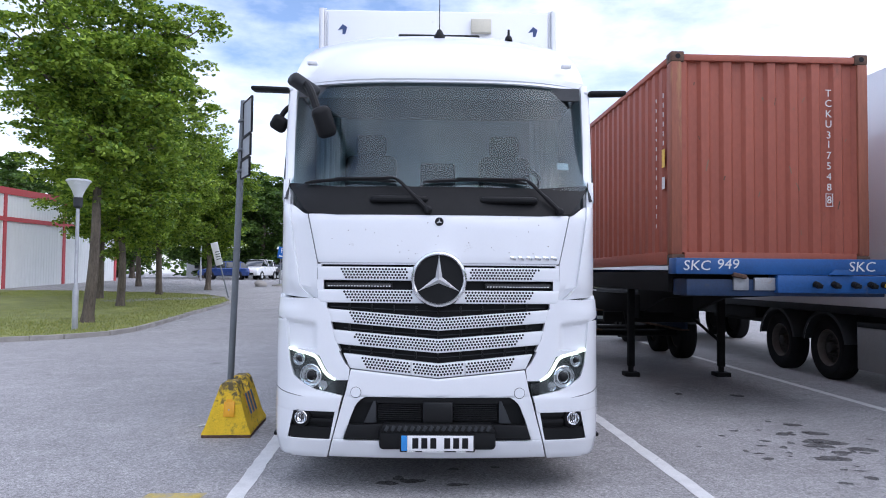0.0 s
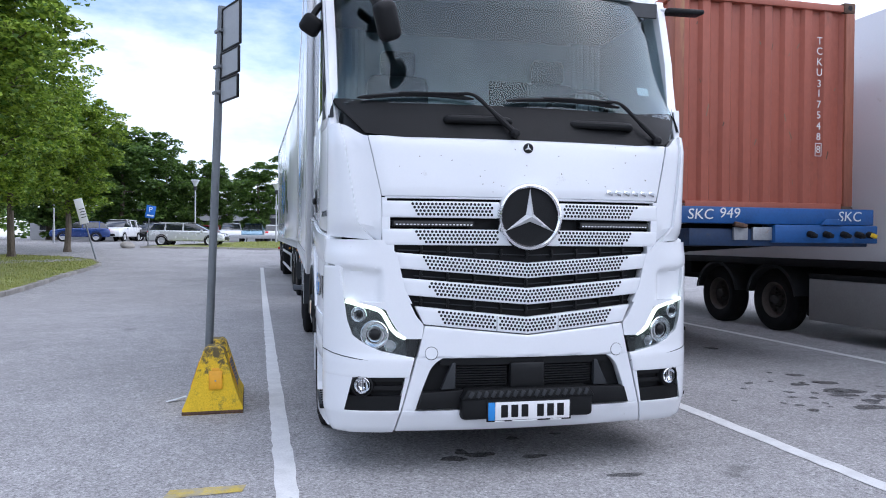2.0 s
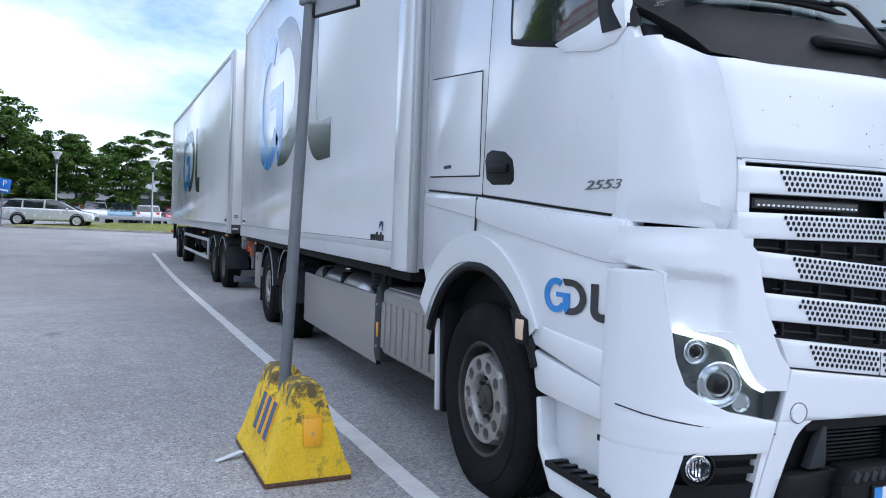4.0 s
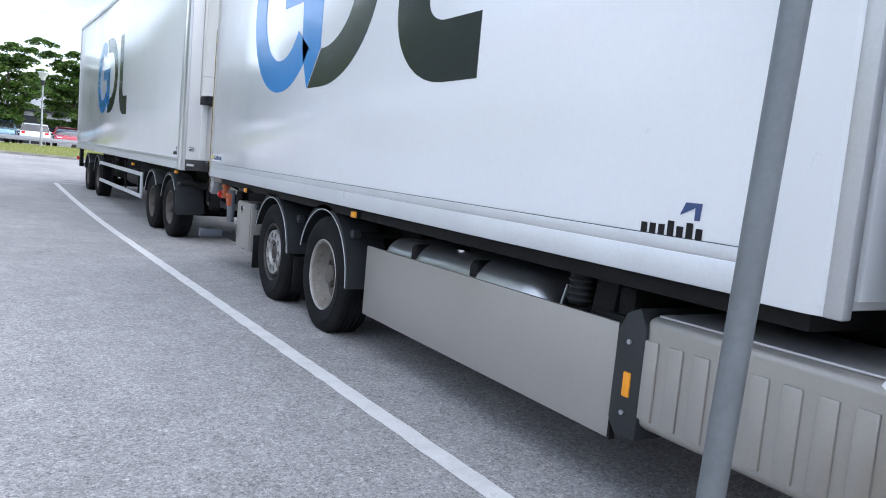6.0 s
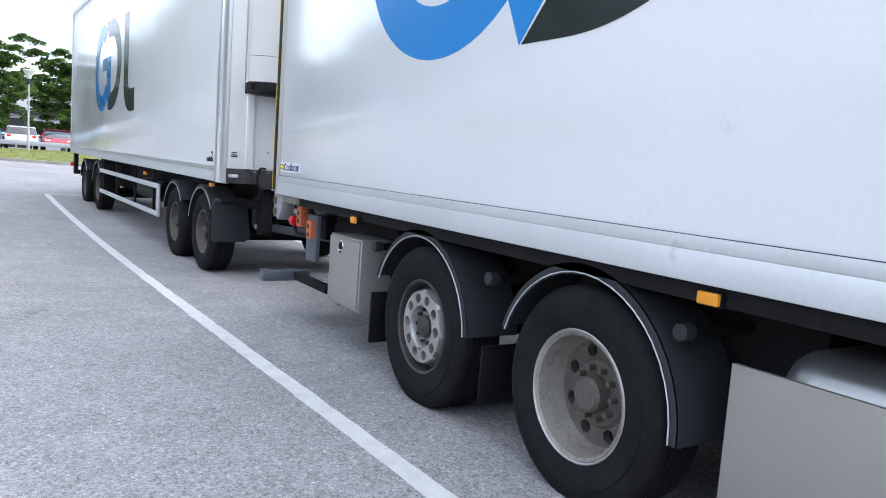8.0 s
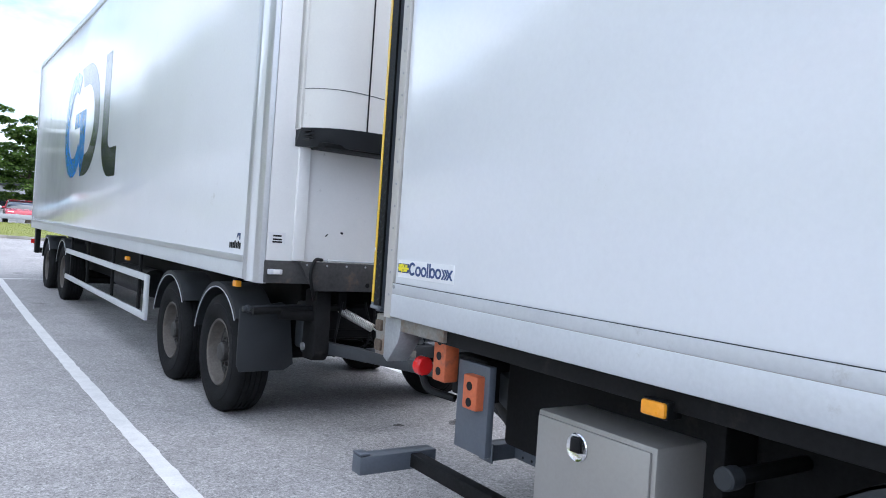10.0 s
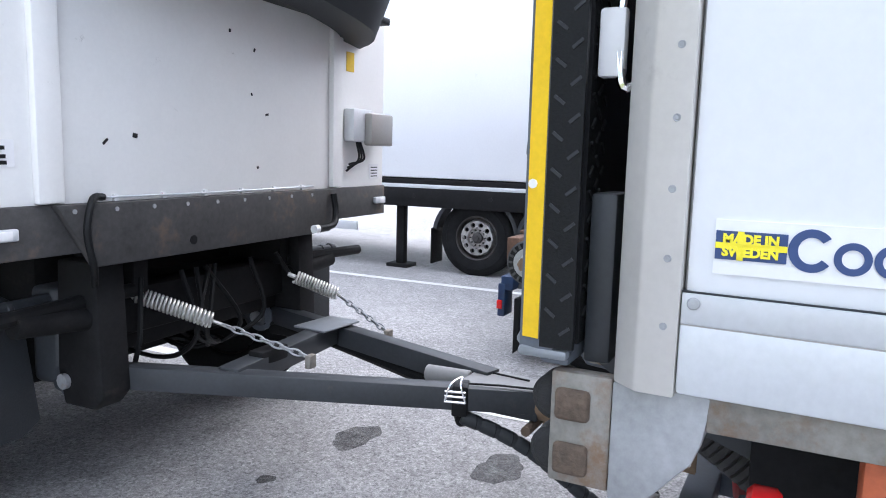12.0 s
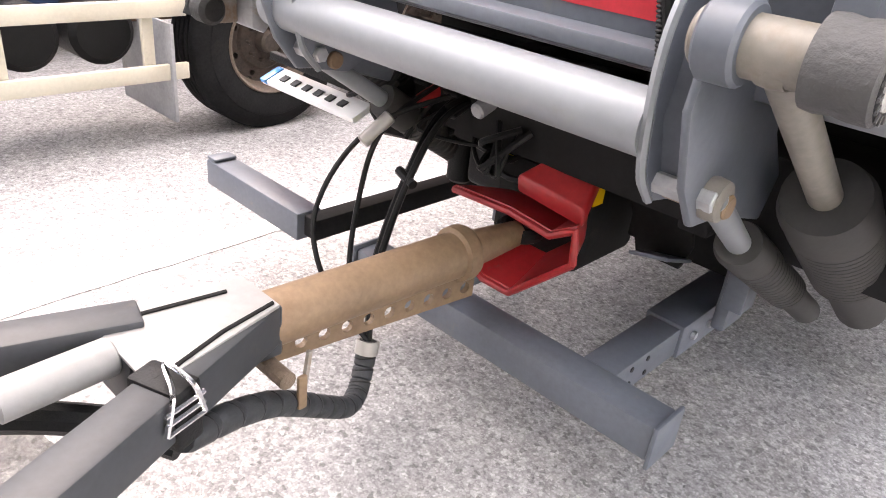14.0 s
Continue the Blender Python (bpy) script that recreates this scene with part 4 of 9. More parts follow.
for yc in (10.984, 10.962):
    part("letter_chevron", prism([(yc + 0.02, 1.477), (yc + 0.007, 1.477), (yc - 0.014, 1.4525), (yc + 0.007, 1.428), (yc + 0.02, 1.428), (yc - 0.001, 1.4525)], "x", -1.2965, -1.2945, 0), M["inkblue"], truck)
part("letter_stroke", prism([(10.962, 1.477), (10.948, 1.477), (10.906, 1.428), (10.920, 1.428)], "x", -1.2968, -1.2945, 0), M["inkblue"], truck)
part("letter_stroke", prism([(10.906, 1.477), (10.920, 1.477), (10.962, 1.428), (10.948, 1.428)], "x", -1.2965, -1.2945, 0), M["inkblue"], truck)


def maker_word(parent, x, y, z, n, h, s=-1, m="ink"):
    """A maker's word as plain bars with a small arrow above it."""
    for k in range(n):
        yc = y - k * h * 0.78
        part("lettering_bar", boxe(s * x, s * (x + 0.002), yc - h * 0.26, yc + h * 0.26, z, z + (h * 1.3 if k in (3, 5) else h)), M[m], parent)
    yc = y - (n - 2) * h * 0.78
    part("arrow_mark", prism([(yc + h * 0.9, z + h * 1.75), (yc - h * 0.3, z + h * 2.3), (yc - h * 0.3, z + h * 1.5), (yc - h * 0.7, z + h * 1.5), (yc - h * 0.8, z + h * 2.6), (yc + h * 0.5, z + h * 2.6)], "x", s * x, s * (x + 0.002), 0), M["inkblue"], parent)


maker_word(truck, 1.2925, 3.36, 1.36, 7, 0.062)

# ---- tail lift folded upright ----
GS = M["greysteel"]
pf = part("lift_platform", prism([(11.665, 1.20), (11.72, 1.20), (11.735, 1.24), (11.735, 1.60), (11.715, 1.75), (11.71, 3.2), (11.69, 3.24), (11.665, 3.2)], "x", -1.25, 1.25, 0.006), GS, truck, "grey folded tail-lift platform")
part("deck_plate", boxe(-1.225, 1.225, 11.655, 11.667, 1.24, 3.2), M["black"], pf, "black tread-plate deck")
rnd = random.Random(5)
for r in range(26):
    for c in range(3):
        part("tread_stud", box((-1.20 + 0.035 * c, 11.653, 1.30 + 0.045 * r + 0.02 * (c % 2)), (0.026, 0.004, 0.007), 0.0, (0, 40 if (r + c) % 2 else -40, 0)), M["blackgloss"], pf)
for s in (-1, 1):
    part("side_frame", prism([(s * 1.247, 11.695), (s * 1.262, 11.695), (s * 1.262, 11.722), (s * 1.2545, 11.7635), (s * 1.247, 11.7635)], "z", 1.225, 3.23, 0.0), GS, pf)
    part("yellow_strip", prism([(s * 1.265, 11.723), (s * 1.2585, 11.757), (s * 1.252, 11.757), (s * 1.258, 11.723)], "z", 1.25, 3.2, 0), M["yellowtape"], pf, "yellow reflective strip")
    part("side_tread", boxe(s * 1.250, s * 1.2632, 11.655, 11.7205, 1.235, 3.2, 0.0), M["black"], pf, "black tread plate edge")
    for r in range(30):
        part("tread_stud", box((s * 1.2638, 11.672 + 0.03 * (r % 2), 1.27 + 0.033 * r), (0.003, 0.024, 0.006), 0.0, (38 if r % 2 else -38, 0, 0)), M["greyplastic"], pf)
    part("strip_bolt", rod((s * 1.255, 11.745, 1.545), (s * 1.265, 11.747, 1.545), 0.009, 8), M["platewhite"], pf)
    part("red_strip", boxe(s * 1.18, s * 1.236, 11.7655, 11.7685, 1.24, 3.2), M["redtape"], pf, "red reflective strip")
    part("strip_bed", prism([(s * 1.247, 11.69), (s * 1.247, 11.764), (s * 1.176, 11.764), (s * 1.17, 11.70)], "z", 1.235, 3.2, 0.003), GS, pf)
    part("foot_cap", box((s * 1.235, 11.715, 1.222), (0.06, 0.10, 0.02), 0.008), M["tubegrey"], pf)
    # stiffening bays
    part("bay_rib", prism([(11.73, 1.24), (11.86, 1.24), (11.85, 1.46), (11.76, 1.9), (11.73, 2.0)], "x", s * 0.715, s * 0.66, 0.006), GS, pf)
    part("bay_wall", prism([(11.72, 1.24), (11.752, 1.245), (11.745, 1.50), (11.80, 1.60), (11.79, 1.72), (11.72, 1.80)], "x", s * 0.715, s * 1.172, 0.008), GS, pf)
    part("red_band", boxe(s * 0.735, s * 1.17, 11.7535, 11.757, 1.277, 1.335), M["redtape"], pf, "red reflective strip")
part("lower_ledge", prism([(11.70, 1.20), (11.765, 1.21), (11.784, 1.232), (11.776, 1.25), (11.70, 1.255)], "x", -1.225, -0.66, 0.005), M["tubegrey"], pf, "pale lower edge profile")
part("lower_ledge", prism([(11.70, 1.20), (11.80, 1.225), (11.80, 1.255), (11.70, 1.27)], "x", -0.52, 1.215, 0.005), M["greysteel"], pf)
part("red_band", boxe(-0.50, 0.50, 11.7535, 11.757, 1.29, 1.35), M["redtape"], pf, "red reflective strip")
part("middle_wall", boxe(-0.5, 0.5, 11.70, 11.753, 1.25, 1.75, 0.008), GS, pf)
part("plate_hole", prism([(11.775, 1.275), (11.835, 1.27), (11.85, 1.29), (11.82, 1.325), (11.78, 1.305)], "x", -0.7145, -0.7165, 0), M["ink"], pf)
tube = part("torsion_tube", rod((-0.456, 11.84, 1.15), (0.60, 11.84, 1.15), 0.056, 28), M["tubegrey"], truck, "pale grey torsion tube of the tail lift")
for s in (-1, 1):
    arm = part("lift_arm", prism([(11.84, 1.40), (11.88, 1.30), (11.884, 1.20), (11.862, 1.08), (11.81, 1.015), (11.72, 1.0), (11.55, 1.10), (11.58, 1.20), (11.70, 1.30), (11.72, 1.42)], "x", s * 0.455, s * 0.472, 0.006), GS, truck, "grey steel lift arm with two plates")
    part("arm_cheek", prism([(11.91, 1.36), (11.935, 1.21), (11.885, 1.08), (11.82, 1.0), (11.70, 0.99), (11.50, 0.93), (11.46, 1.02), (11.55, 1.12), (11.58, 1.20), (11.74, 1.28), (11.80, 1.42)], "x", s * 0.535, s * 0.552, 0.006), GS, arm)
    part("arm_web", prism([(11.82, 1.32), (11.85, 1.17), (11.80, 1.04), (11.785, 1.04), (11.835, 1.17), (11.805, 1.32)], "x", s * 0.471, s * 0.536, 0.0), GS, arm)
    part("arm_rim", sweep(curve_pts([(s * 0.462, 11.84, 1.40), (s * 0.462, 11.88, 1.30), (s * 0.462, 11.884, 1.20), (s * 0.462, 11.862, 1.08), (s * 0.462, 11.81, 1.015)], 5), 0.009, 6), M["tubegrey"], arm)
    part("pivot_bolt", rod((s * 0.44, 11.815, 1.055), (s * 0.578, 11.815, 1.055), 0.02, 6, bev=0.003), M["galv"], arm)
    part("pivot_bolt", rod((s * 0.44, 11.77, 1.037), (s * 0.586, 11.77, 1.037), 0.022, 14, bev=0.004), M["tan"], arm)
    part("stub_axle", rod((s * 0.53, 11.93, 1.315), (s * 0.69, 11.93, 1.315), 0.042, 20, bev=0.006), M["ramrod"], arm, "worn pale axle stub")
    part("arm_ear", rod((s * 0.545, 11.93, 1.315), (s * 0.605, 11.93, 1.315), 0.058, 24, bev=0.006), GS, arm)
    rol = part("roller", lathe([(0.046, 0), (0.059, 0.004), (0.061, 0.02), (0.058, 0.04), (0.061, 0.06), (0.061, 0.085), (0.056, 0.09), (0.036, 0.09)], (s * 0.685, 11.93, 1.315), (s * 2, 11.93, 1.315), 32), M["rollerdark"], truck, "ribbed grey rubber roller with a white hub")
    part("hub", lathe([(0.042, 0.08), (0.04, 0.093), (0.024, 0.095), (0.02, 0.108), (0, 0.109)], (s * 0.685, 11.93, 1.315), (s * 2, 11.93, 1.315), 24), M["hubpale"], rol, "pale plastic hub")
    part("hub_nut", rod((s * 0.79, 11.93, 1.315), (s * 0.806, 11.93, 1.315), 0.019, 6), M["tan"], rol)
    part("face_ring", lathe([(0.038, 0.0895), (0.042, 0.0915), (0.055, 0.0915), (0.0565, 0.0885)], (s * 0.685, 11.93, 1.315), (s * 2, 11.93, 1.315), 32), M["ink"], rol)
    for q in range(18):
        a = 2 * math.pi * q / 18
        part("rib", box((s * 0.7775, 11.93 + 0.049 * math.cos(a), 1.315 + 0.049 * math.sin(a)), (0.003, 0.006, 0.013), 0, (math.degrees(a) - 90, 0, 0)), M["rollerdark"], rol)
    # striped warning flag on a rod
    fl = part("warning_flag", boxe(s * 0.60, s * 0.675, 11.885, 11.90, 1.42, 1.98, 0.004), M["platewhite"], truck, "white and black striped warning strip")
    for q in range(2):
        part("stripe", boxe(s * 0.598, s * 0.677, 11.882, 11.904, 1.50 + 0.2 * q, 1.58 + 0.2 * q, 0.002), M["ink"], fl)
    # lifting and tilting rams with bellows
    for (p0, p1, p2, p3, rr) in (((s * 0.645, 11.93, 1.305), (s * 0.672, 11.545, 1.018), (s * 0.69, 11.25, 0.80), (s * 0.705, 11.0, 0.62), 0.084), ((s * 0.56, 11.79, 1.05), (s * 0.535, 11.50, 0.865), (s * 0.56, 11.14, 0.645), (s * 0.57, 10.9, 0.50), 0.052)):
        ram = part("lift_ram", rod(p0, p1, 0.029 if rr > 0.06 else 0.025, 20), M["ramrod"] if rr > 0.06 else M["tubegrey"], truck, "hydraulic ram with a rubber bellows")
        n = 13
        pts = [Vector(p1).lerp(Vector(p0), f) for f in (0.1, 0.095, 0.02)]
        rad = [rr * 0.6, rr * 0.88, rr]
        a, b = Vector(p1).lerp(Vector(p2), 0.16), Vector(p2)
        for q in range(n + 1):
            for f, r_ in ((0.0, 0.99), (0.62, 1.0), (0.78, 0.87), (0.86, 0.87)):
                pts.append(a.lerp(b, (q + f) / (n + 1)))
                rad.append(rr * r_ * lerp(1.0, 0.94, q / n))
        part("bellows", sweep(pts, rad, 32), M["bellows"], ram, "ribbed dark rubber bellows", angle=28)
        part("cylinder", rod(p2, p3, rr * 0.72, 24), M["bellows"], ram)
        part("end_eye", lathe([(0.0, -0.02), (0.035, -0.02), (0.038, 0.0), (0.035, 0.02), (0, 0.02)], p0, (p0[0] + s, p0[1], p0[2]), 20), M["ramrod"], ram)
    part("arm_beam", prism([(11.755, 1.20), (11.765, 1.15), (11.73, 1.115), (11.58, 1.01), (11.35, 0.93), (10.6, 0.62), (10.5, 0.78), (11.39, 1.075), (11.60, 1.175), (11.70, 1.215)], "x", s * 0.80, s * 0.86, 0.01), M["drawbar"], truck, "dark grey lift beam with holes")
    for y, z in ((11.716, 1.163), (11.494, 1.05), (11.1, 0.90)):
        part("beam_hole", rod((s * 0.858, y, z), (s * 0.8625, y, z), 0.013, 14), M["ink"], truck)
    part("hanger_plate", boxe(s * 0.39, s * 0.43, 10.95, 11.08, 0.42, 0.95, 0.008), GS, truck)
    # split underrun bar
    st = part("underrun_stub", boxe(s * (0.80 if s > 0 else 0.90), s * 1.38, 11.53, 11.63, 0.34, 0.44, 0.008), M["greysteel"], truck, "grey end piece of the underrun bar")
    part("stub_arm", boxe(s * (0.74 if s > 0 else 1.0), s * (0.81 if s > 0 else 1.07), 10.7, 11.60, 0.355, 0.43, 0.006), M["chassis"], st)
    part("stub_flap", box((s * 1.35, 11.58, 0.448), (0.06, 0.09, 0.012), 0.004), M["greysteel"], st)
ub = part("underrun_bar", boxe(-0.52, 0.52, 11.50, 11.61, 0.33, 0.43, 0.012), M["greysteel"], truck, "grey underrun bar")
for s in (-1, 1):
    part("end_plate", boxe(s * 0.518, s * 0.53, 11.49, 11.62, 0.32, 0.44, 0.004), M["greysteel"], ub)
    part("bar_bracket", boxe(s * 0.25, s * 0.35, 11.16, 11.51, 0.335, 0.425, 0.006), GS, ub)
    part("bar_bracket", boxe(s * 0.24, s * 0.36, 10.75, 11.17, 0.33, 0.435, 0.006), GS, ub)
    for y in (11.0, 11.1):
        part("bolt", rod((s * 0.35, y, 0.385), (s * 0.372, y, 0.385), 0.012, 6), M["galv"], ub)
    for y in (11.34, 11.42):
        for z in (0.36, 0.405):
            part("bolt_hole", rod((s * 0.3525, y, z), (s * 0.35, y, z), 0.008, 10), M["ink"], ub)
# trailer coupling
cp = part("coupling_body", boxe(-0.02, 0.30, 10.9, 11.25, 0.46, 0.76, 0.03), M["chassis"], truck, "trailer coupling")
def coupling_hood():
    bm = bmesh.new()
    top = [(0.12, 11.40, 0.772), (-0.11, 11.40, 0.748), (-0.075, 11.28, 0.85), (0.045, 11.28, 0.855)]
    vs = [bm.verts.new(p) for p in top]
    lo = [bm.verts.new((x, y - 0.012, z - 0.055)) for x, y, z in top]
    bm.faces.new(vs)
    bm.faces.new(lo[::-1])
    for k in range(4):
        bm.faces.new((vs[k], lo[k], lo[(k + 1) % 4], vs[(k + 1) % 4]))
    bmesh.ops.recalc_face_normals(bm, faces=bm.faces)
    return bevel(bm, 0.012, 3)


part("coupling_cover", coupling_hood(), M["redpaint"], cp, "red coupling cover plate")
MOUTH = [(0.31, 0.665), (0.10, 0.675), (-0.04, 0.66), (-0.115, 0.705), (-0.125, 0.61), (-0.03, 0.52), (0.06, 0.435), (0.16, 0.435), (0.25, 0.48), (0.32, 0.58)]
for name, half in (("funnel_jaw", (0, 1, 2, 3, 4)), ("funnel_jaw", (4, 5, 6, 7, 8))):
    def jaw(u, v, half=half):
        k = u * (len(half) - 1)
        i = min(int(k), len(half) - 2)
        a, b = MOUTH[half[i]], MOUTH[half[i + 1]]
        x, z = lerp(a[0], b[0], k - i), lerp(a[1], b[1], k - i)
        f = lerp(0.52, 1.0, v ** 0.8)
        return (0.10 + (x - 0.10) * f, lerp(11.22, 11.43, v), 0.585 + (z - 0.585) * f)
    bm = surface(jaw, 16, 5, (0, -0.006, 0.013))
    part(name, bm, M["redpaint"], cp, "red funnel jaw of the coupling")
    part("jaw_lip", sweep([jaw(q / 16, 1.0) for q in range(17)], 0.011, 8), M["redpaint"], cp)
part("warning_plate", boxe(-0.024, -0.02, 11.16, 11.21, 0.68, 0.74), M["yellowtape"], cp)
for k, (x, y, z, sx, sy, sz) in enumerate(((0.5, 11.0, 0.85, 0.3, 0.3, 0.2), (-0.15, 10.95, 0.80, 0.2, 0.2, 0.22), (0.2, 11.05, 0.95, 0.35, 0.2, 0.14), (0.75, 11.2, 0.75, 0.16, 0.2, 0.2), (-0.35, 10.8, 0.9, 0.2, 0.4, 0.2))):
    part("valve_block", box((x, y, z), (sx, sy, sz), 0.03, (5 * k, 0, 8 * k)), M["chassis"], truck)
for k in range(8):
    rnd = random.Random(300 + k)
    a = (rnd.uniform(-0.2, 0.7), 11.05, rnd.uniform(0.8, 1.0))
    b = (rnd.uniform(-0.1, 0.8), 11.2, rnd.uniform(0.7, 1.0))
    m_ = (0.5 * (a[0] + b[0]), 11.25, min(a[2], b[2]) - 0.1)
    part("hose", sweep(curve_pts([a, m_, b], 8), 0.010, 6), M["black"], truck)
npl = part("rear_number_plate", box((1.0, 11.42, 0.765), (0.52, 0.022, 0.09), 0.004, (66, 0, 0)), M["platewhite"], truck, "tilted white plate with plain bars")
part("plate_band", box((1.24, 11.4275, 0.769), (0.035, 0.018, 0.088), 0.003, (66, 0, 0)), M["logoblue"], npl)
for k in range(6):
    part("plate_bar", box((1.16 - 0.065 * k, 11.4275, 0.771), (0.03, 0.016, 0.03), 0.0, (66, 0, 0)), M["greyplastic"], npl)
part("plate_rail", box((1.0, 11.40, 0.83), (0.56, 0.03, 0.03), 0.006), M["black"], npl)
# valves, sockets and brackets round the coupling
part("coupling_block", boxe(0.20, 0.44, 11.02, 11.24, 0.60, 0.78, 0.025, seg=3), M["black"], truck, "black valve box with a yellow label")
part("label_tag", boxe(0.235, 0.27, 11.2405, 11.243, 0.70, 0.75), M["lemon"], truck)
part("coupling_block", rod((0.52, 11.17, 0.56), (0.52, 11.17, 0.74), 0.045, 18, bev=0.012), M["black"], truck, "black air canister")
part("socket_bridge", boxe(0.25, 0.85, 11.30, 11.34, 0.84, 0.98, 0.008), M["chassis"], truck)
for k, (x, z, m_) in enumerate(((0.76, 0.86, "greyplastic"), (0.62, 0.88, "black"), (0.50, 0.90, "redpaint"), (0.38, 0.90, "black"), (0.28, 0.93, "galv"))):
    soc = part("socket", rod((x, 11.33, z), (x, 11.41, z - 0.03), 0.036 if k < 2 else 0.024, 16, bev=0.006), M[m_], truck, "hose socket under the rear beam")
    part("socket_cap", box((x, 11.40, z + 0.03), (0.06, 0.03, 0.012), 0.004, (-25, 0, 0)), M["black"], soc)
part("angle_bracket", prism([(-0.14, 0.84), (-0.13, 0.75), (-0.18, 0.61), (-0.31, 0.61), (-0.33, 0.68), (-0.30, 0.84)], "y", 11.19, 11.21, 0.004), M["chassis"], truck, "dark steel angle plate")
part("angle_foot", box((-0.28, 11.27, 0.655), (0.11, 0.14, 0.01), 0.003, (18, 12, 0)), M["greysteel"], truck)
part("angle_hanger", boxe(-0.49, -0.43, 11.10, 11.18, 0.545, 0.80, 0.006), M["greysteel"], truck)
part("rear_valance", boxe(-0.5, -0.05, 10.98, 11.02, 0.55, 0.95, 0.01), M["chassis"], truck)
rnd = random.Random(77)
for k in range(9):
    x = rnd.uniform(0.1, 0.8)
    part("air_line", sweep(curve_pts([(x, 11.36, 0.88), (x + rnd.uniform(-0.1, 0.1), 11.44, 0.80 + rnd.uniform(-0.05, 0.04)), (x + rnd.uniform(-0.2, 0.2), 11.32, 0.80), (x + rnd.uniform(-0.2, 0.2), 11.12, 0.86)], 6), rnd.uniform(0.006, 0.011), 6), M["black"], truck)
part("platform_cable", sweep(curve_pts([(-0.30, 11.775, 1.62), (-0.36, 11.80, 1.50), (-0.40, 11.81, 1.38), (-0.43, 11.80, 1.25), (-0.43, 11.80, 1.15)], 8), 0.011, 8), M["black"], truck, "black ribbed cable on the platform")
for k in range(40):
    f = k / 39
    part("cable_rib", lathe([(0.0105, -0.003), (0.0125, 0), (0.0105, 0.003)], (lerp(-0.37, -0.43, f), lerp(11.803, 11.80, f), lerp(1.48, 1.20, f)), (lerp(-0.37, -0.43, f) - 0.05, 11.80, 0.8), 8), M["black"], truck)

# ---- cab front: all panels lie on one curved face ----
FACE = [(0.24, 0.10), (0.28, 0.06), (0.40, 0.012), (0.75, 0.0), (1.45, 0.0), (1.75, 0.006), (2.05, 0.018), (2.12, 0.05), (2.27, 0.125), (3.18, 0.45), (3.4, 0.5)]


def face_y(x, z):
    """The cab's front: nearly flat between the corners below the glass, more bowed over the windscreen."""
    a = min(1.02, abs(x) / 1.25)
    low = 0.085 * x * x + 0.22 * a ** 16
    return table(FACE, z) + lerp(low, 0.30 * a ** 3, smooth_step(2.1, 2.5, z))


def cab_patch(name, z0, z1, xl, xr, material, off=0.0, thick=0.05, nx=14, nz=5, dip=None, parent=None, label="", bev=0.0):
    """A panel on the cab's face between heights z0 and z1; xl and xr give its sides at a height, off how far it stands proud."""
    fl = xl if callable(xl) else (lambda z: xl)
    fr = xr if callable(xr) else (lambda z: xr)
    fo = off if callable(off) else (lambda x, z: off)

    def fn(u, v):
        z = lerp(z0, z1, v)
        x = lerp(fl(z), fr(z), u)
        if dip:
            z += dip(x)
        return (x, face_y(x, z) - fo(x, z), z)

    bm = surface(fn, nx, nz, (0, thick, 0))
    bmesh.ops.recalc_face_normals(bm, faces=bm.faces)
    if bev:
        bevel(bm, bev, 2, 50)
    return part(name, bm, material, parent or truck, label)


def side_patch(s, name, z0, z1, inner, outer, material, **kw):
    """A panel on one half of the face; inner and outer are distances from the middle, as numbers or (height, distance) rows."""
    fi = (lambda z: table(inner, z)) if isinstance(inner, list) else (lambda z: inner)
    fo = (lambda z: table(outer, z)) if isinstance(outer, list) else (lambda z: outer)
    if s < 0:
        return cab_patch(name, z0, z1, lambda z: -fo(z), lambda z: -fi(z), material, **kw)
    return cab_patch(name, z0, z1, fi, fo, material, **kw)


def both(fn):
    for s in (-1, 1):
        fn(s)


def face_line(name, pts, r, material, parent, off=0.0, seg=5):
    """A thin bead or groove that follows the face through (x, z) points."""
    return part(name, sweep([(x, face_y(x, z) - off, z) for x, z in pts], r, seg), material, parent)


# dark inner core behind the slats
cab_patch("grille_core", 0.34, 2.0, -1.02, 1.02, M["ink"], -0.06, 0.05, 20, 16)
# bonnet flap
bonnet = cab_patch("bonnet", 1.700, 2.070, lambda z: -lerp(0.902, 0.985, (z - 1.7) / 0.37), lambda z: lerp(0.902, 0.985, (z - 1.7) / 0.37), M["white"], 0.0, 0.05, 24, 6, label="smooth white bonnet flap with fly specks", bev=0.01)
cab_patch("bonnet_lip", 1.688, 1.699, -0.88, 0.88, M["alu_pale"], 0.002, 0.04, 24, 1, parent=bonnet)
rnd = random.Random(61)
for k in range(26):
    sx, sz = rnd.uniform(-0.85, 0.85), rnd.uniform(1.73, 2.04)
    part("fly_speck", lathe([(rnd.uniform(0.002, 0.0045), 0), (0, 0.001)], (sx, face_y(sx, sz) - 0.0005, sz), (sx, -3, sz), 7), M["rubberbuf"], bonnet)


def vdip(d):
    return lambda x: -d * max(0.0, 1 - abs(x) / 0.85)


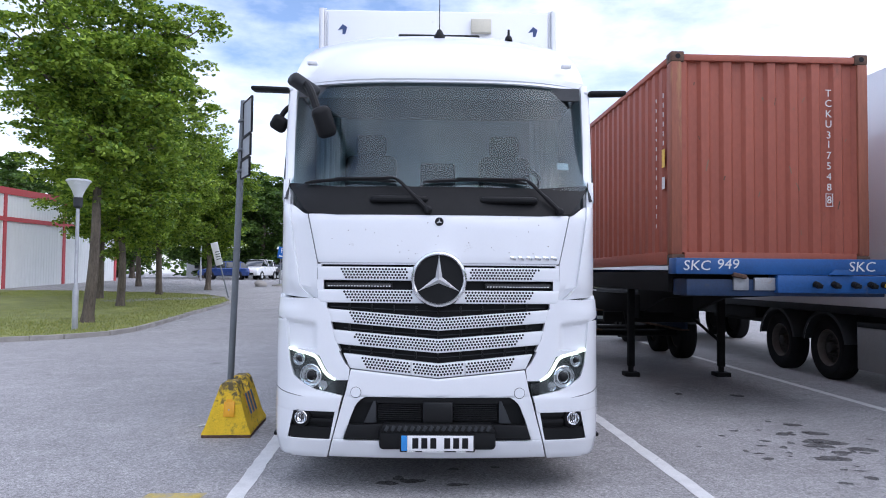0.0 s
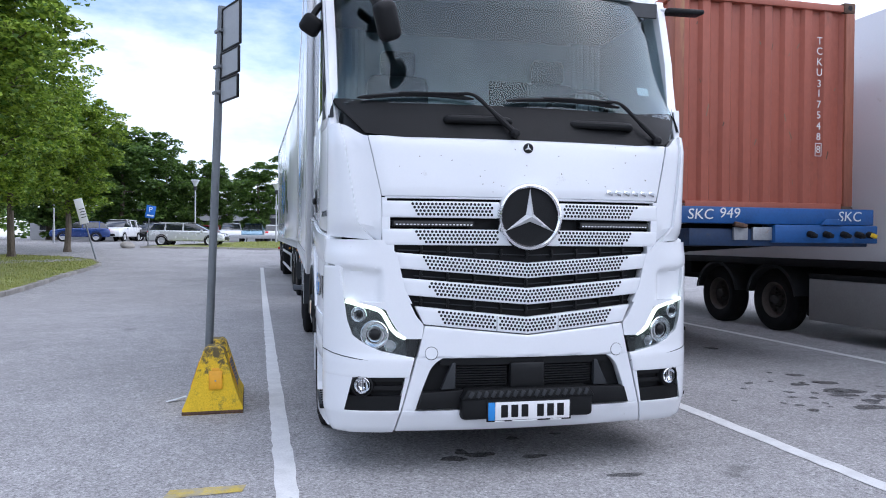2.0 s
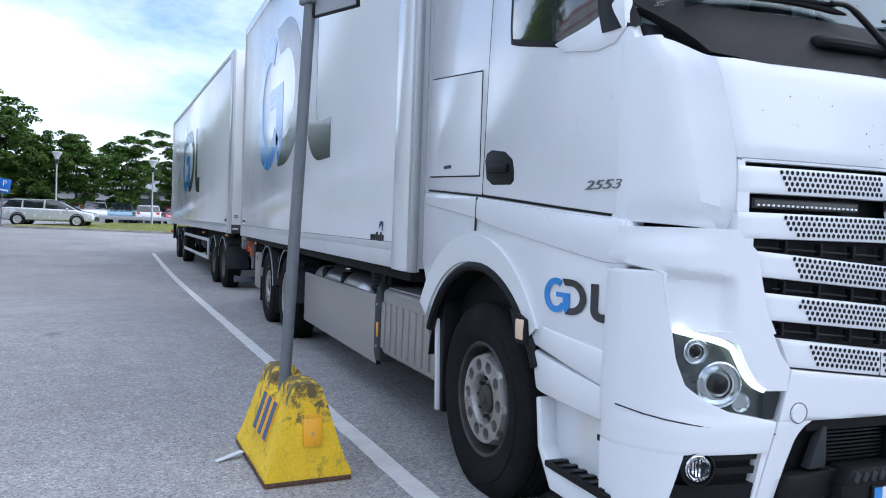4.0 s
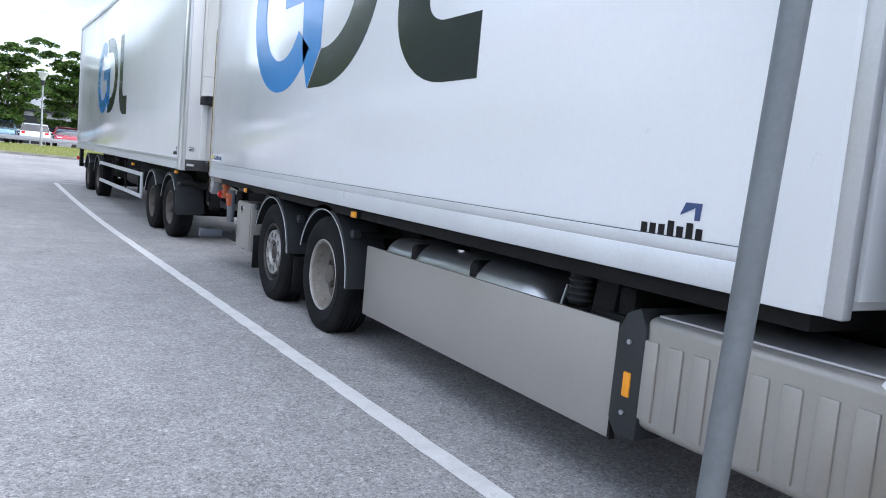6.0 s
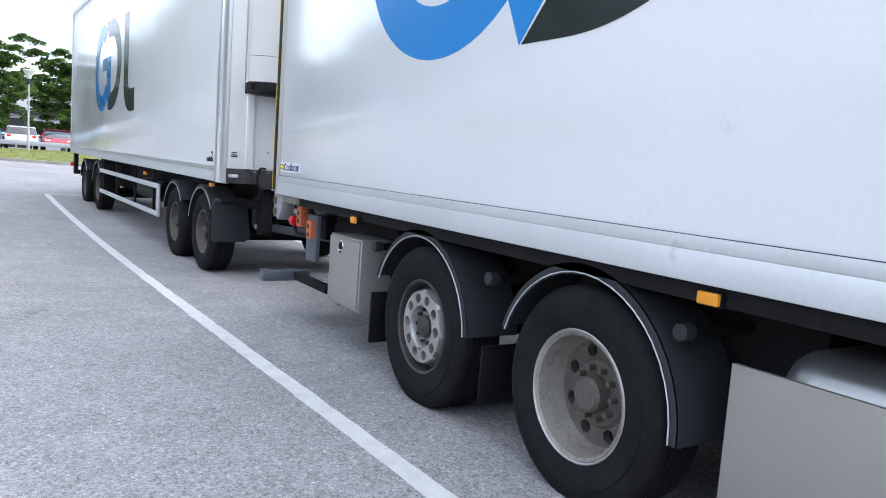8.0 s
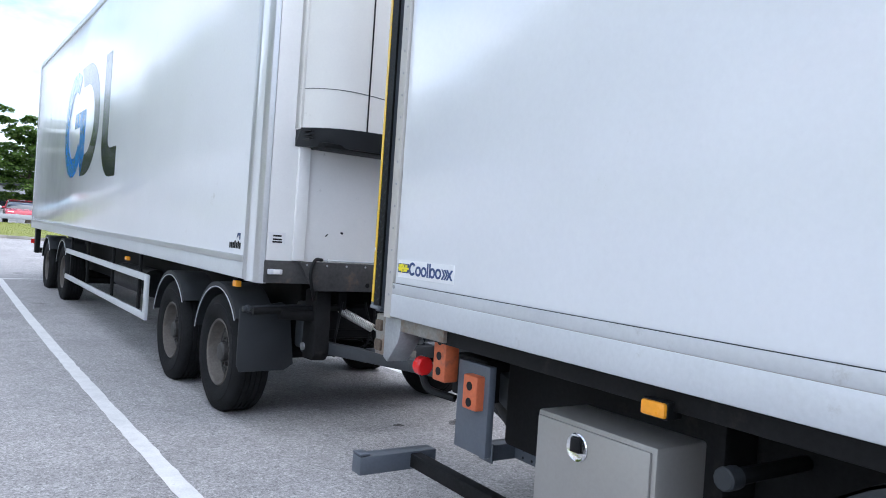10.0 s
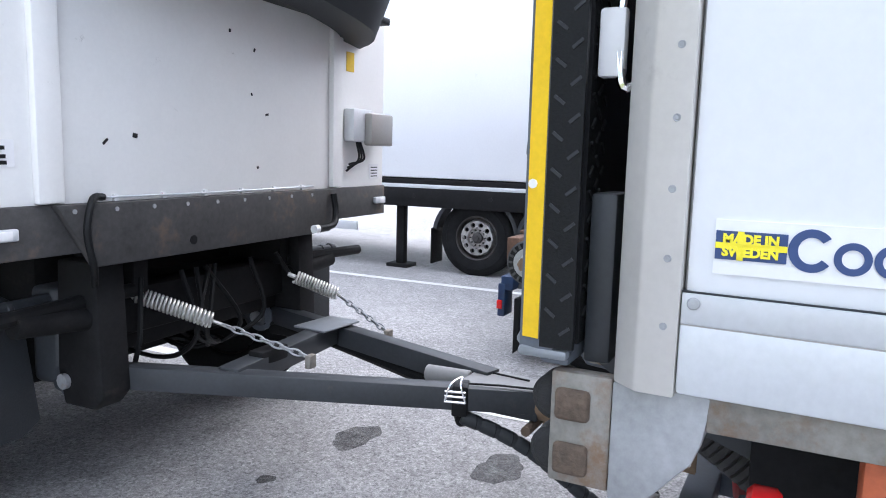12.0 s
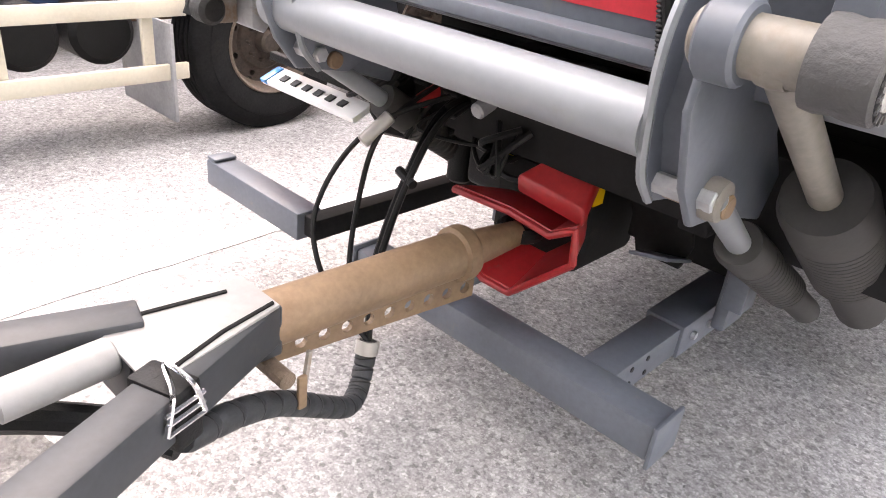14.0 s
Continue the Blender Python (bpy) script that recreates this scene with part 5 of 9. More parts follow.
def slat(z0, z1, w0, w1, d, rows, hw, gap, seams=False):
    """A white grille slat with rows of round perforations."""
    dip = vdip(d)
    ob = cab_patch("grille_slat", z0, z1, lambda z: -lerp(w0, w1, (z - z0) / (z1 - z0)), lambda z: lerp(w0, w1, (z - z0) / (z1 - z0)), M["white"], 0.012, 0.055, 26, 4, dip, bev=0.009)
    bm = bmesh.new()
    n = int(hw / 0.0236)
    for r in range(rows):
        z = lerp(z0, z1, 0.52) + (r - (rows - 1) / 2) * 0.0208
        for k in range(-n, n + 1):
            x = (k + 0.5 * (r % 2)) * 0.0236
            if abs(x) < gap or abs(x) > hw - 0.017 * ((rows - 1) - r):
                continue
            if seams and 0.188 < abs(x) < 0.208:
                continue
            zz = z + dip(x)
            y = face_y(x, zz) - 0.0135
            bm.faces.new([bm.verts.new((x + 0.0088 * math.cos(a), y, zz + 0.0088 * math.sin(a))) for a in [math.pi * q / 4 for q in range(8)]])
    tagged(part("perforation", bm, M["ink"], ob, smooth=False), kind="stuff")
    for s in (-1, 1):
        if seams:
            face_line("seam", [(s * 0.198, z0 + dip(0.198)), (s * 0.198, z1 + dip(0.198) - 0.01)], 0.002, M["greyplastic"], ob, 0.0125)
    return ob


slat(1.571, 1.672, 0.902, 0.902, 0.0, 4, 0.745, 0.235)
slat(1.405, 1.503, 0.897, 0.902, 0.0, 4, 0.71, 0.20)
slat(1.267, 1.363, 0.80, 0.825, 0.062, 4, 0.675, 0.0)
slat(1.110, 1.212, 0.75, 0.785, 0.068, 4, 0.635, 0.0)
slat(0.945, 1.050, 0.648, 0.70, 0.085, 4, 0.575, 0.0, True)
# ribs in the dark slots and the white frame at their ends
for z, d, hw in ((1.382, 0.03, 0.8), (1.235, 0.062, 0.76), (1.08, 0.07, 0.70)):
    for k in range(-4, 5):
        x = k * 0.165
        if abs(x) < hw:
            part("slot_rib", box((x, face_y(x, z) + 0.03, z + vdip(d)(x)), (0.012, 0.03, 0.05), 0.002), M["blackgloss"], truck)
    face_line("slot_bar", [(x * 0.1, z - 0.006 + vdip(d)(x * 0.1)) for x in range(-int(hw * 10), int(hw * 10) + 1)], 0.004, M["greyplastic"], truck, -0.035)
for s in (-1, 1):
    side_patch(s, "slot_end", 1.50, 1.575, 0.853, 0.902, M["white"], off=0.010, thick=0.05, nx=3, nz=2)
    side_patch(s, "slot_end", 1.66, 1.692, 0.872, 0.903, M["white"], off=0.008, thick=0.05, nx=3, nz=2)
    side_patch(s, "slot_end", 1.355, 1.412, 0.828, 0.896, M["white"], off=0.008, thick=0.05, nx=3, nz=2)
    ob = cab_patch("light_bar", 1.518, 1.555, min(s * 0.345, s * 0.838), max(s * 0.345, s * 0.838), M["blackgloss"], 0.006, 0.05, 10, 2, label="narrow work-light bar in the grille")
    cab_patch("lens", 1.523, 1.549, min(s * 0.352, s * 0.83), max(s * 0.352, s * 0.83), M["yellowlight"], 0.009, 0.01, 10, 1, parent=ob)
    for k in range(22):
        cx = s * (0.362 + 0.0215 * k)
        part("led_cell", box((cx, face_y(cx, 1.53) - 0.01, 1.53), (0.011, 0.004, 0.007)), M["platewhite"], ob)

# badge: a ring with a three-armed figure, as plain shapes
BZ = 1.584
badge = part("badge_ring", lathe([(0.176, 0.0), (0.178, 0.050), (0.188, 0.062), (0.200, 0.060), (0.207, 0.045), (0.207, 0.0)], (0, face_y(0, BZ) + 0.005, BZ), (0, -1, BZ), 64), M["chrome"], truck, "bright chrome badge ring")
bm = lathe([(0.178, 0.030), (0.0, 0.036)], (0, face_y(0, BZ) + 0.005, BZ), (0, -1, BZ), 48)
part("dish", bm, M["black"], badge, "black mesh dish")


def star(bm, cy, cz, r, hub, y_front, y_back):
    c = bm.verts.new((0, y_front, cz))
    tips, waist = [], []
    for k in range(3):
        a = math.pi / 2 + k * 2 * math.pi / 3
        tips.append(bm.verts.new((r * math.cos(a), y_back, cz + r * math.sin(a))))
        b = a + math.pi / 3
        waist.append(bm.verts.new((hub * math.cos(b), y_back, cz + hub * math.sin(b))))
    for k in range(3):
        bm.faces.new((c, waist[k - 1], tips[k]))
        bm.faces.new((c, tips[k], waist[k]))


bm = bmesh.new()
star(bm, 0, BZ, 0.177, 0.029, face_y(0, BZ) - 0.070, face_y(0, BZ) - 0.032)
part("three_arm_figure", bm, M["starsilver"], badge, smooth=False)
mini = part("small_badge", lathe([(0.0, 0.004), (0.024, 0.004), (0.025, 0.008), (0.031, 0.007), (0.032, 0.0)], (0, face_y(0, 2.01) + 0.001, 2.01), (0, -1, 2.01), 32), M["blackgloss"], truck)
bm = bmesh.new()
star(bm, 0, 2.01, 0.026, 0.007, face_y(0, 2.01) - 0.012, face_y(0, 2.01) - 0.005)
part("three_arm_figure", bm, M["starsilver"], mini, smooth=False)
# maker's lettering becomes plain chrome bars
for k in range(6):
    cx = 0.55 + 0.062 * k
    part("lettering_bar", box((cx, face_y(cx, 1.745) - 0.004, 1.745), (0.05, 0.008, 0.026), 0.003, (0, 14, 12)), M["chrome"], truck)


def front_side(s):
    # corner wing beside the bonnet: an inner facet, a proud outer fin and a chamfered foot
    def wing(u, v):
        zt = lerp(2.066, 2.15, smooth_step(0.0, 0.42, u))
        zb = lerp(1.413, 1.458, u)
        z = lerp(zb, zt, v)
        xin = table([(1.40, 0.900), (1.70, 0.905), (2.07, 0.989), (2.16, 1.0)], z)
        xc = lerp(1.034, 1.118, (z - 1.52) / 0.5) if z > 1.52 else lerp(xin + 0.004, 1.034, (z - 1.41) / 0.11)
        yin = face_y(xin, z) - 0.004
        yc = face_y(xc, z)
        if u < 0.4:
            f = u / 0.4
            x, y = lerp(xin, xc, f), lerp(yin, yc + 0.022, f)
        elif u < 0.46:
            f = (u - 0.4) / 0.06
            x, y = xc + 0.004 * f, lerp(yc + 0.022, yc - 0.008, f)
        else:
            f = (u - 0.46) / 0.54
            x, y = lerp(xc + 0.004, 1.214, f), lerp(yc - 0.008, 0.318, 0.35 * f + 0.65 * f ** 2.6)
        return (s * x, y + 0.055 * max(0.0, (1.52 - z) / 0.11), z)
    bm = surface(wing, 30, 14, (0, 0.05, 0))
    part("corner_wing", bm, M["white"], truck, "white corner wing with a raised outer fin", angle=24)
    part("wing_gap", boxe(s * 1.17, s * 1.205, 0.335, 0.36, 1.46, 2.13), M["ink"], truck)
    # brow over the headlamp, recessed above the glass
    BROW = [(1.018, 0.70), (1.14, 0.762), (1.36, 0.815), (1.41, 0.88), (1.45, 0.90)]

    def sculpt(x, z):
        x = abs(x)
        rec = smooth_step(0.885, 0.935, x) * smooth_step(1.142, 1.118, x) * smooth_step(1.275, 1.235, z - 0.1 * (x - 1.0))
        return 0.016 - 0.034 * rec - 0.02 * smooth_step(1.33, 1.42, z) * smooth_step(0.9, 1.2, x)
    side_patch(s, "headlamp_brow", 1.052, 1.436, BROW, [(1.05, 1.13), (1.27, 1.15), (1.30, 1.236), (1.42, 1.225)], M["white"], off=sculpt, thick=0.09, nx=30, nz=22)
    side_patch(s, "lamp_inner_cheek", 0.838, 1.06, [(0.83, 0.66), (0.924, 0.648), (0.97, 0.69), (1.06, 0.735)], [(0.838, 0.752), (0.88, 0.80), (0.95, 0.845), (1.018, 0.878), (1.035, 0.95), (1.06, 1.06)], M["white"], off=0.016, thick=0.08, nx=12, nz=14)
    # corner of the bumper, from the brow down to the lip, wrapped round to the side
    LAMP_OUT = [(0.60, 0.733), (0.724, 0.702), (0.742, 0.80), (0.762, 0.90), (0.80, 0.988), (0.857, 1.068), (0.95, 1.101), (1.076, 1.119), (1.28, 1.14)]
    OUT = [(0.255, 1.17), (0.30, 1.205), (0.40, 1.232), (0.75, 1.237), (1.28, 1.232)]
    corner = side_patch(s, "bumper_corner", 0.605, 1.275, LAMP_OUT, OUT, M["white"], off=lambda x, z: 0.013 + 0.012 * smooth_step(0.76, 0.70, z), thick=0.09, nx=16, nz=34, label="white wrap-round bumper corner", bev=0.006)
    side_patch(s, "bumper_corner_low", 0.395, 0.61, [(0.40, 1.117), (0.609, 1.068)], OUT, M["white"], off=0.024, thick=0.09, nx=8, nz=8)
    side_patch(s, "bumper_post", 0.395, 0.61, [(0.395, 0.782), (0.61, 0.727)], [(0.395, 0.795), (0.61, 0.755)], M["white"], off=0.018, thick=0.07, nx=3, nz=6)
    side_patch(s, "bumper_lip_end", 0.255, 0.402, [(0.253, 0.818), (0.41, 0.778)], OUT, M["white"], off=0.022, thick=0.09, nx=12, nz=6, bev=0.008)
    face_line("panel_seam", [(s * lerp(1.236, 0.705, q / 10), 0.76 - 0.085 * (q / 10) ** 0.7) for q in range(11)], 0.003, M["greyplastic"], corner, 0.021)
    # middle bumper: beside and over the intake
    SEAM = [(0.253, 0.811), (0.41, 0.771), (0.766, 0.676), (0.94, 0.64)]
    MOUTH_L = [(0.40, 0.693), (0.55, 0.645), (0.66, 0.602), (0.70, 0.562), (0.722, 0.52)]
    side_patch(s, "bumper_pillar", 0.40, 0.725, MOUTH_L, SEAM, M["white"], off=0.016, thick=0.08, nx=6, nz=12, bev=0.006)
    # fog lamp recess
    r = side_patch(s, "fog_recess", 0.395, 0.625, 0.74, 1.12, M["black"], off=-0.025, thick=0.04, nx=8, nz=4)
    side_patch(s, "recess_shelf", 0.398, 0.49, [(0.40, 0.79), (0.49, 0.768)], [(0.40, 1.112), (0.49, 1.094)], M["black"], off=0.012, thick=0.05, nx=8, nz=2, parent=r)
    for q in range(2):
        zf = 0.525 + 0.052 * q
        side_patch(s, "fin", zf, zf + 0.026, 0.755, 0.945, M["blackgloss"], off=0.0, thick=0.03, nx=4, nz=1, parent=r)
    fx, fz = s * 1.008, 0.556
    fy = face_y(fx, fz)
    lp = part("fog_lamp", lathe([(0.05, -0.02), (0.052, 0.02), (0.047, 0.024), (0.042, 0.008), (0.026, -0.008), (0.012, -0.012), (0, -0.01)], (fx, fy, fz), (fx + s * 0.25, fy - 1, fz), 32), M["reflector"], r, "round clear fog lamp")
    for q in range(-2, 3):
        part("lamp_flute", box((fx + 0.016 * q, fy - 0.012, fz), (0.004, 0.004, 0.07 - 0.012 * abs(q))), M["greyplastic"], lp)
    part("fog_bezel", lathe([(0.05, -0.02), (0.058, 0.026), (0.068, 0.02), (0.076, -0.02)], (fx, fy, fz), (fx + s * 0.25, fy - 1, fz), 32), M["black"], r)
    # headlamp
    inn = [(0.724, 0.699), (0.76, 0.688), (0.828, 0.674), (0.834, 0.70), (0.838, 0.755), (0.88, 0.803), (0.95, 0.848), (1.018, 0.881), (1.035, 0.955), (1.076, 1.105)]
    out = [(0.724, 0.703), (0.742, 0.797), (0.762, 0.897), (0.80, 0.985), (0.857, 1.065), (0.95, 1.098), (1.076, 1.116)]
    hl = side_patch(s, "headlamp", 0.724, 1.076, inn, out, M["lampgrey"], off=-0.018, thick=0.04, nx=10, nz=18, label="dark headlamp with ring projector and white light strip")

    def on(x, z, o):
        return Vector((s * x, face_y(x, z) - o, z))
    for (hx, hz, hr) in ((1.030, 0.985, 0.047), (0.937, 0.864, 0.084)):
        p = on(hx, hz, -0.006)
        q = p + Vector((s * 0.3, -1, 0.0))
        pj = part("projector", lathe([(hr * 1.02, -0.03), (hr * 1.02, 0.012), (hr * 0.95, 0.016), (hr * 0.9, 0.004), (hr * 0.72, 0.0), (hr * 0.68, 0.012), (hr * 0.6, 0.013), (hr * 0.56, 0.002), (hr * 0.44, 0.0)], p, q, 40), M["reflector"], hl, "chrome ringed projector")
        part("projector_lens", lathe([(hr * 0.46, -0.004), (hr * 0.42, 0.012), (hr * 0.25, 0.024), (0, 0.028)], p, q, 24), M["blackgloss"], pj, "dark round projector lens")
    p = on(0.845, 0.795, -0.006)
    part("turn_lamp", lathe([(0.036, -0.02), (0.036, 0.01), (0.028, 0.0), (0, -0.004)], p, p + Vector((s * 0.3, -1, 0)), 24), M["reflector"], hl)
    pts = [on(*q) for q in ((1.108, 1.062, 0.002), (1.03, 1.043, 0.004), (0.955, 1.024, 0.006), (0.90, 1.0, 0.006), (0.868, 0.95, 0.006), (0.835, 0.895, 0.006), (0.80, 0.862, 0.006), (0.755, 0.842, 0.006))]
    part("light_strip", sweep(curve_pts(pts, 5), 0.0125, 8), M["lightwhite"], hl, "glowing white light strip")
    side_patch(s, "lamp_wedge", 0.73, 0.832, [(0.73, 0.703), (0.828, 0.676)], [(0.73, 0.75), (0.83, 0.752)], M["blackgloss"], off=0.004, thick=0.03, nx=3, nz=3, parent=hl)
    side_patch(s, "clear_cover", 0.73, 1.072, [(a, b + 0.004) for a, b in inn], [(a, b - 0.004) for a, b in out], M["lens"], off=0.012, thick=0.003, nx=10, nz=18, parent=hl, label="clear headlamp cover").visible_shadow = False
    # towing cover
    cx, cz = s * 0.601, 0.751
    part("tow_cap", lathe([(0.0, 0.004), (0.035, 0.004), (0.037, 0.002), (0.0375, -0.003), (0.041, -0.003)], (cx, face_y(cx, cz) - 0.0165, cz), (cx, -3, cz), 32), M["white"], truck)
    face_line("cap_ring", [(cx + 0.039 * math.cos(a), cz + 0.039 * math.sin(a)) for a in [math.pi * q / 12 for q in range(25)]], 0.0018, M["greyplastic"], truck, 0.0165)
    # marker light above the windscreen
    part("roof_marker", box((s * 1.05, 0.60, 3.355), (0.085, 0.05, 0.035), 0.012), M["platewhite"], truck)


both(front_side)
# middle bumper over the intake, the lower lip and the black intake
bc = cab_patch("bumper_centre", 0.715, 0.938, lambda z: -lerp(0.69, 0.641, (z - 0.715) / 0.223), lambda z: lerp(0.69, 0.641, (z - 0.715) / 0.223), M["white"], 0.016, 0.07, 26, 8, lambda x: -0.085 * max(0.0, 1 - abs(x) / 0.85), bev=0.006)
for v in bc.data.vertices:
    if v.co.z < 0.72:
        v.co.z = 0.72
cab_patch("bumper_lip", 0.262, 0.402, lambda z: -lerp(0.809, 0.773, (z - 0.262) / 0.14), lambda z: lerp(0.809, 0.773, (z - 0.262) / 0.14), M["white"], 0.024, 0.10, 30, 4, label="white lower bumper", bev=0.01)
bk = cab_patch("bumper_intake", 0.39, 0.735, -0.71, 0.71, M["black"], -0.045, 0.04, 18, 6, label="black lower intake with slats")
for s in (-1, 1):
    for q in range(9):
        z = 0.545 + 0.0155 * q
        cab_patch("slat", z, z + 0.008, min(s * 0.12, s * 0.44), max(s * 0.12, s * 0.44), M["blackgloss"], -0.022, 0.02, 6, 1, parent=bk)
    part("side_fin", prism([(s * 0.45, 0.53), (s * 0.54, 0.53), (s * 0.47, 0.69), (s * 0.45, 0.69)], "y", 0.01, 0.05, 0.004), M["greyplastic"], bk)
    part("intake_shelf", prism([(s * 0.685, 0.415), (s * 0.655, 0.515), (s * 0.40, 0.525), (s * 0.40, 0.415)], "y", 0.0, 0.06, 0.006), M["black"], bk)
cab_patch("intake_hood", 0.675, 0.722, -0.545, 0.545, M["black"], 0.0, 0.04, 16, 2, parent=bk)
part("sensor_cover", boxe(-0.112, 0.112, -0.02, 0.06, 0.53, 0.69, 0.014), M["blackgloss"], bk)
st = part("bumper_step", prism([(-0.43, 0.475), (0.43, 0.475), (0.39, 0.535), (-0.39, 0.535)], "y", -0.06, 0.05, 0.012), M["black"], truck, "black ribbed bumper step")
for k in range(-8, 9):
    part("tread_rib", box((k * 0.046, -0.061, 0.505), (0.024, 0.012, 0.04), 0.003, (0, 28, 0)), M["greyplastic"], st)
part("plate_carrier", boxe(-0.425, 0.425, -0.045, 0.06, 0.345, 0.49, 0.03), M["black"], truck)
pl = part("number_plate", boxe(-0.272, 0.272, -0.058, -0.045, 0.335, 0.462, 0.006), M["ink"], truck, "number plate with plain bars in place of its characters")
part("plate_face", boxe(-0.218, 0.26, -0.061, -0.055, 0.345, 0.455, 0.003), M["platewhite"], pl)
part("plate_band", boxe(-0.262, -0.22, -0.061, -0.055, 0.345, 0.455, 0.003), M["logoblue"], pl)
for k, cx in enumerate((-0.16, -0.095, -0.03, 0.07, 0.135, 0.20)):
    part("character_bar", boxe(cx - 0.022, cx + 0.022, -0.0635, -0.059, 0.362, 0.438, 0.002), M["ink"], pl)
for cx, wd in ((-0.19, 0.06), (-0.03, 0.16), (0.17, 0.07)):
    part("caption_bar", boxe(cx - wd / 2, cx + wd / 2, -0.064, -0.058, 0.3365, 0.343), M["platewhite"], pl)

# ---- windscreen, pillars, roof ----
cab_patch("scuttle", 2.06, 2.285, lambda z: -lerp(1.0, 1.20, (z - 2.06) / 0.22), lambda z: lerp(1.0, 1.20, (z - 2.06) / 0.22), M["black"], 0.0, 0.06, 26, 5, lambda x: 0.05 * max(0, (abs(x) - 0.8) / 0.4), label="black scuttle panel below the windscreen")
cab_patch("windscreen", 2.28, 3.165, -1.19, 1.19, M["glass"], 0.0, 0.006, 26, 14, label="large tinted windscreen")
for s in (-1, 1):
    cab_patch("pillar_trim", 2.20, 3.20, min(s * 1.18, s * 1.243), max(s * 1.18, s * 1.243), M["blackgloss"], 0.012, 0.06, 4, 12)
    part("grab_handle", sweep(curve_pts([(s * 0.30 - 0.19, 0.16, 2.175), (s * 0.30 - 0.17, 0.075, 2.18), (s * 0.30 + 0.17, 0.075, 2.18), (s * 0.30 + 0.19, 0.16, 2.175)] if s < 0 else [(0.52 - 0.19, 0.17, 2.175), (0.52 - 0.17, 0.085, 2.18), (0.52 + 0.17, 0.085, 2.18), (0.52 + 0.19, 0.17, 2.175)], 6), 0.026, 10), M["black"], truck, "black grab handle")


def wiper(px, tipx):
    """A wiper arm from its pivot up and along the foot of the glass."""
    def at(x, z, o):
        return (x, face_y(x, z) - o, z)
    ob = part("wiper", sweep(curve_pts([at(px, 2.10, 0.03), at(px - 0.12, 2.22, 0.05), at(px - 0.24, 2.335, 0.06), at(px - 0.34, 2.345, 0.06)], 6), [0.018] * 6 + [0.013] * 6 + [0.010] * 7, 8), M["ink"], truck, "black wiper arm with blade")
    part("blade", sweep([at(lerp(tipx, px - 0.24, k / 12), 2.318 + 0.02 * math.sin(math.pi * k / 12), 0.03) for k in range(13)], [0.006] + [0.013] * 11 + [0.006], 6), M["ink"], ob)
    part("blade_arm", sweep([at(lerp(tipx + 0.25, px - 0.3, k / 8), 2.345, 0.045) for k in range(9)], 0.009, 6), M["ink"], ob)
    part("pivot_cap", lathe([(0.03, 0), (0.028, 0.04), (0.015, 0.055), (0, 0.056)], at(px, 2.10, 0.0), at(px, 2.12, 1.0), 16), M["ink"], ob)


wiper(-0.085, -1.04)
wiper(0.91, -0.12)

# roof: stacked outlines from the visor edge to the crown
ROOF = [(3.16, 0.43, 1.205), (3.19, 0.41, 1.215), (3.24, 0.415, 1.22), (3.36, 0.50, 1.215), (3.52, 0.66, 1.185), (3.66, 0.86, 1.12), (3.77, 1.12, 1.02), (3.83, 1.40, 0.90), (3.855, 1.75, 0.74)]


def roof_ring(z, yf, hw):
    pts = []
    for k in range(25):
        u = k / 24 * 2 - 1
        x = hw * u
        pts.append((x, yf + 0.30 * abs(u) ** 3 * (1 if z < 3.3 else 1.1), z))
    return [(-hw, 2.33, z)] + pts + [(hw, 2.33, z)]


bm = bmesh.new()
rings = [[bm.verts.new(p) for p in roof_ring(*r)] for r in ROOF]
for a, c in zip(rings, rings[1:]):
    for k in range(len(a) - 1):
        bm.faces.new((a[k], a[k + 1], c[k + 1], c[k]))
    bm.faces.new((a[-1], a[0], c[0], c[-1]))
bm.faces.new(rings[-1])
bm.faces.new(rings[0][::-1])
part("roof", bm, M["white"], truck, "rounded white high roof")
cab_patch("visor_line", 3.163, 3.182, -1.1, 1.1, M["alu_pale"], 0.03, 0.05, 26, 1)
part("roof_hatch", boxe(-0.38, 0.38, 1.35, 2.0, 3.835, 3.868, 0.01), M["blackgloss"], truck)
ant = part("antenna", lathe([(0.05, -0.02), (0.048, 0.02), (0.02, 0.075), (0.008, 0.085), (0, 0.086)], (0, 0.98, 3.70), (0, 0.9, 4.7), 20), M["black"], truck, "black roof aerial")
part("whip", rod((0, 0.975, 3.76), (0, 0.96, 4.12), 0.004, 6), M["black"], ant)
part("stub_aerial", lathe([(0.035, 0), (0.03, 0.03), (0.012, 0.05), (0.01, 0.1), (0, 0.1)], (0.62, 1.05, 3.715), (0.62, 1.05, 4.7), 12), M["black"], truck)

# cab sides


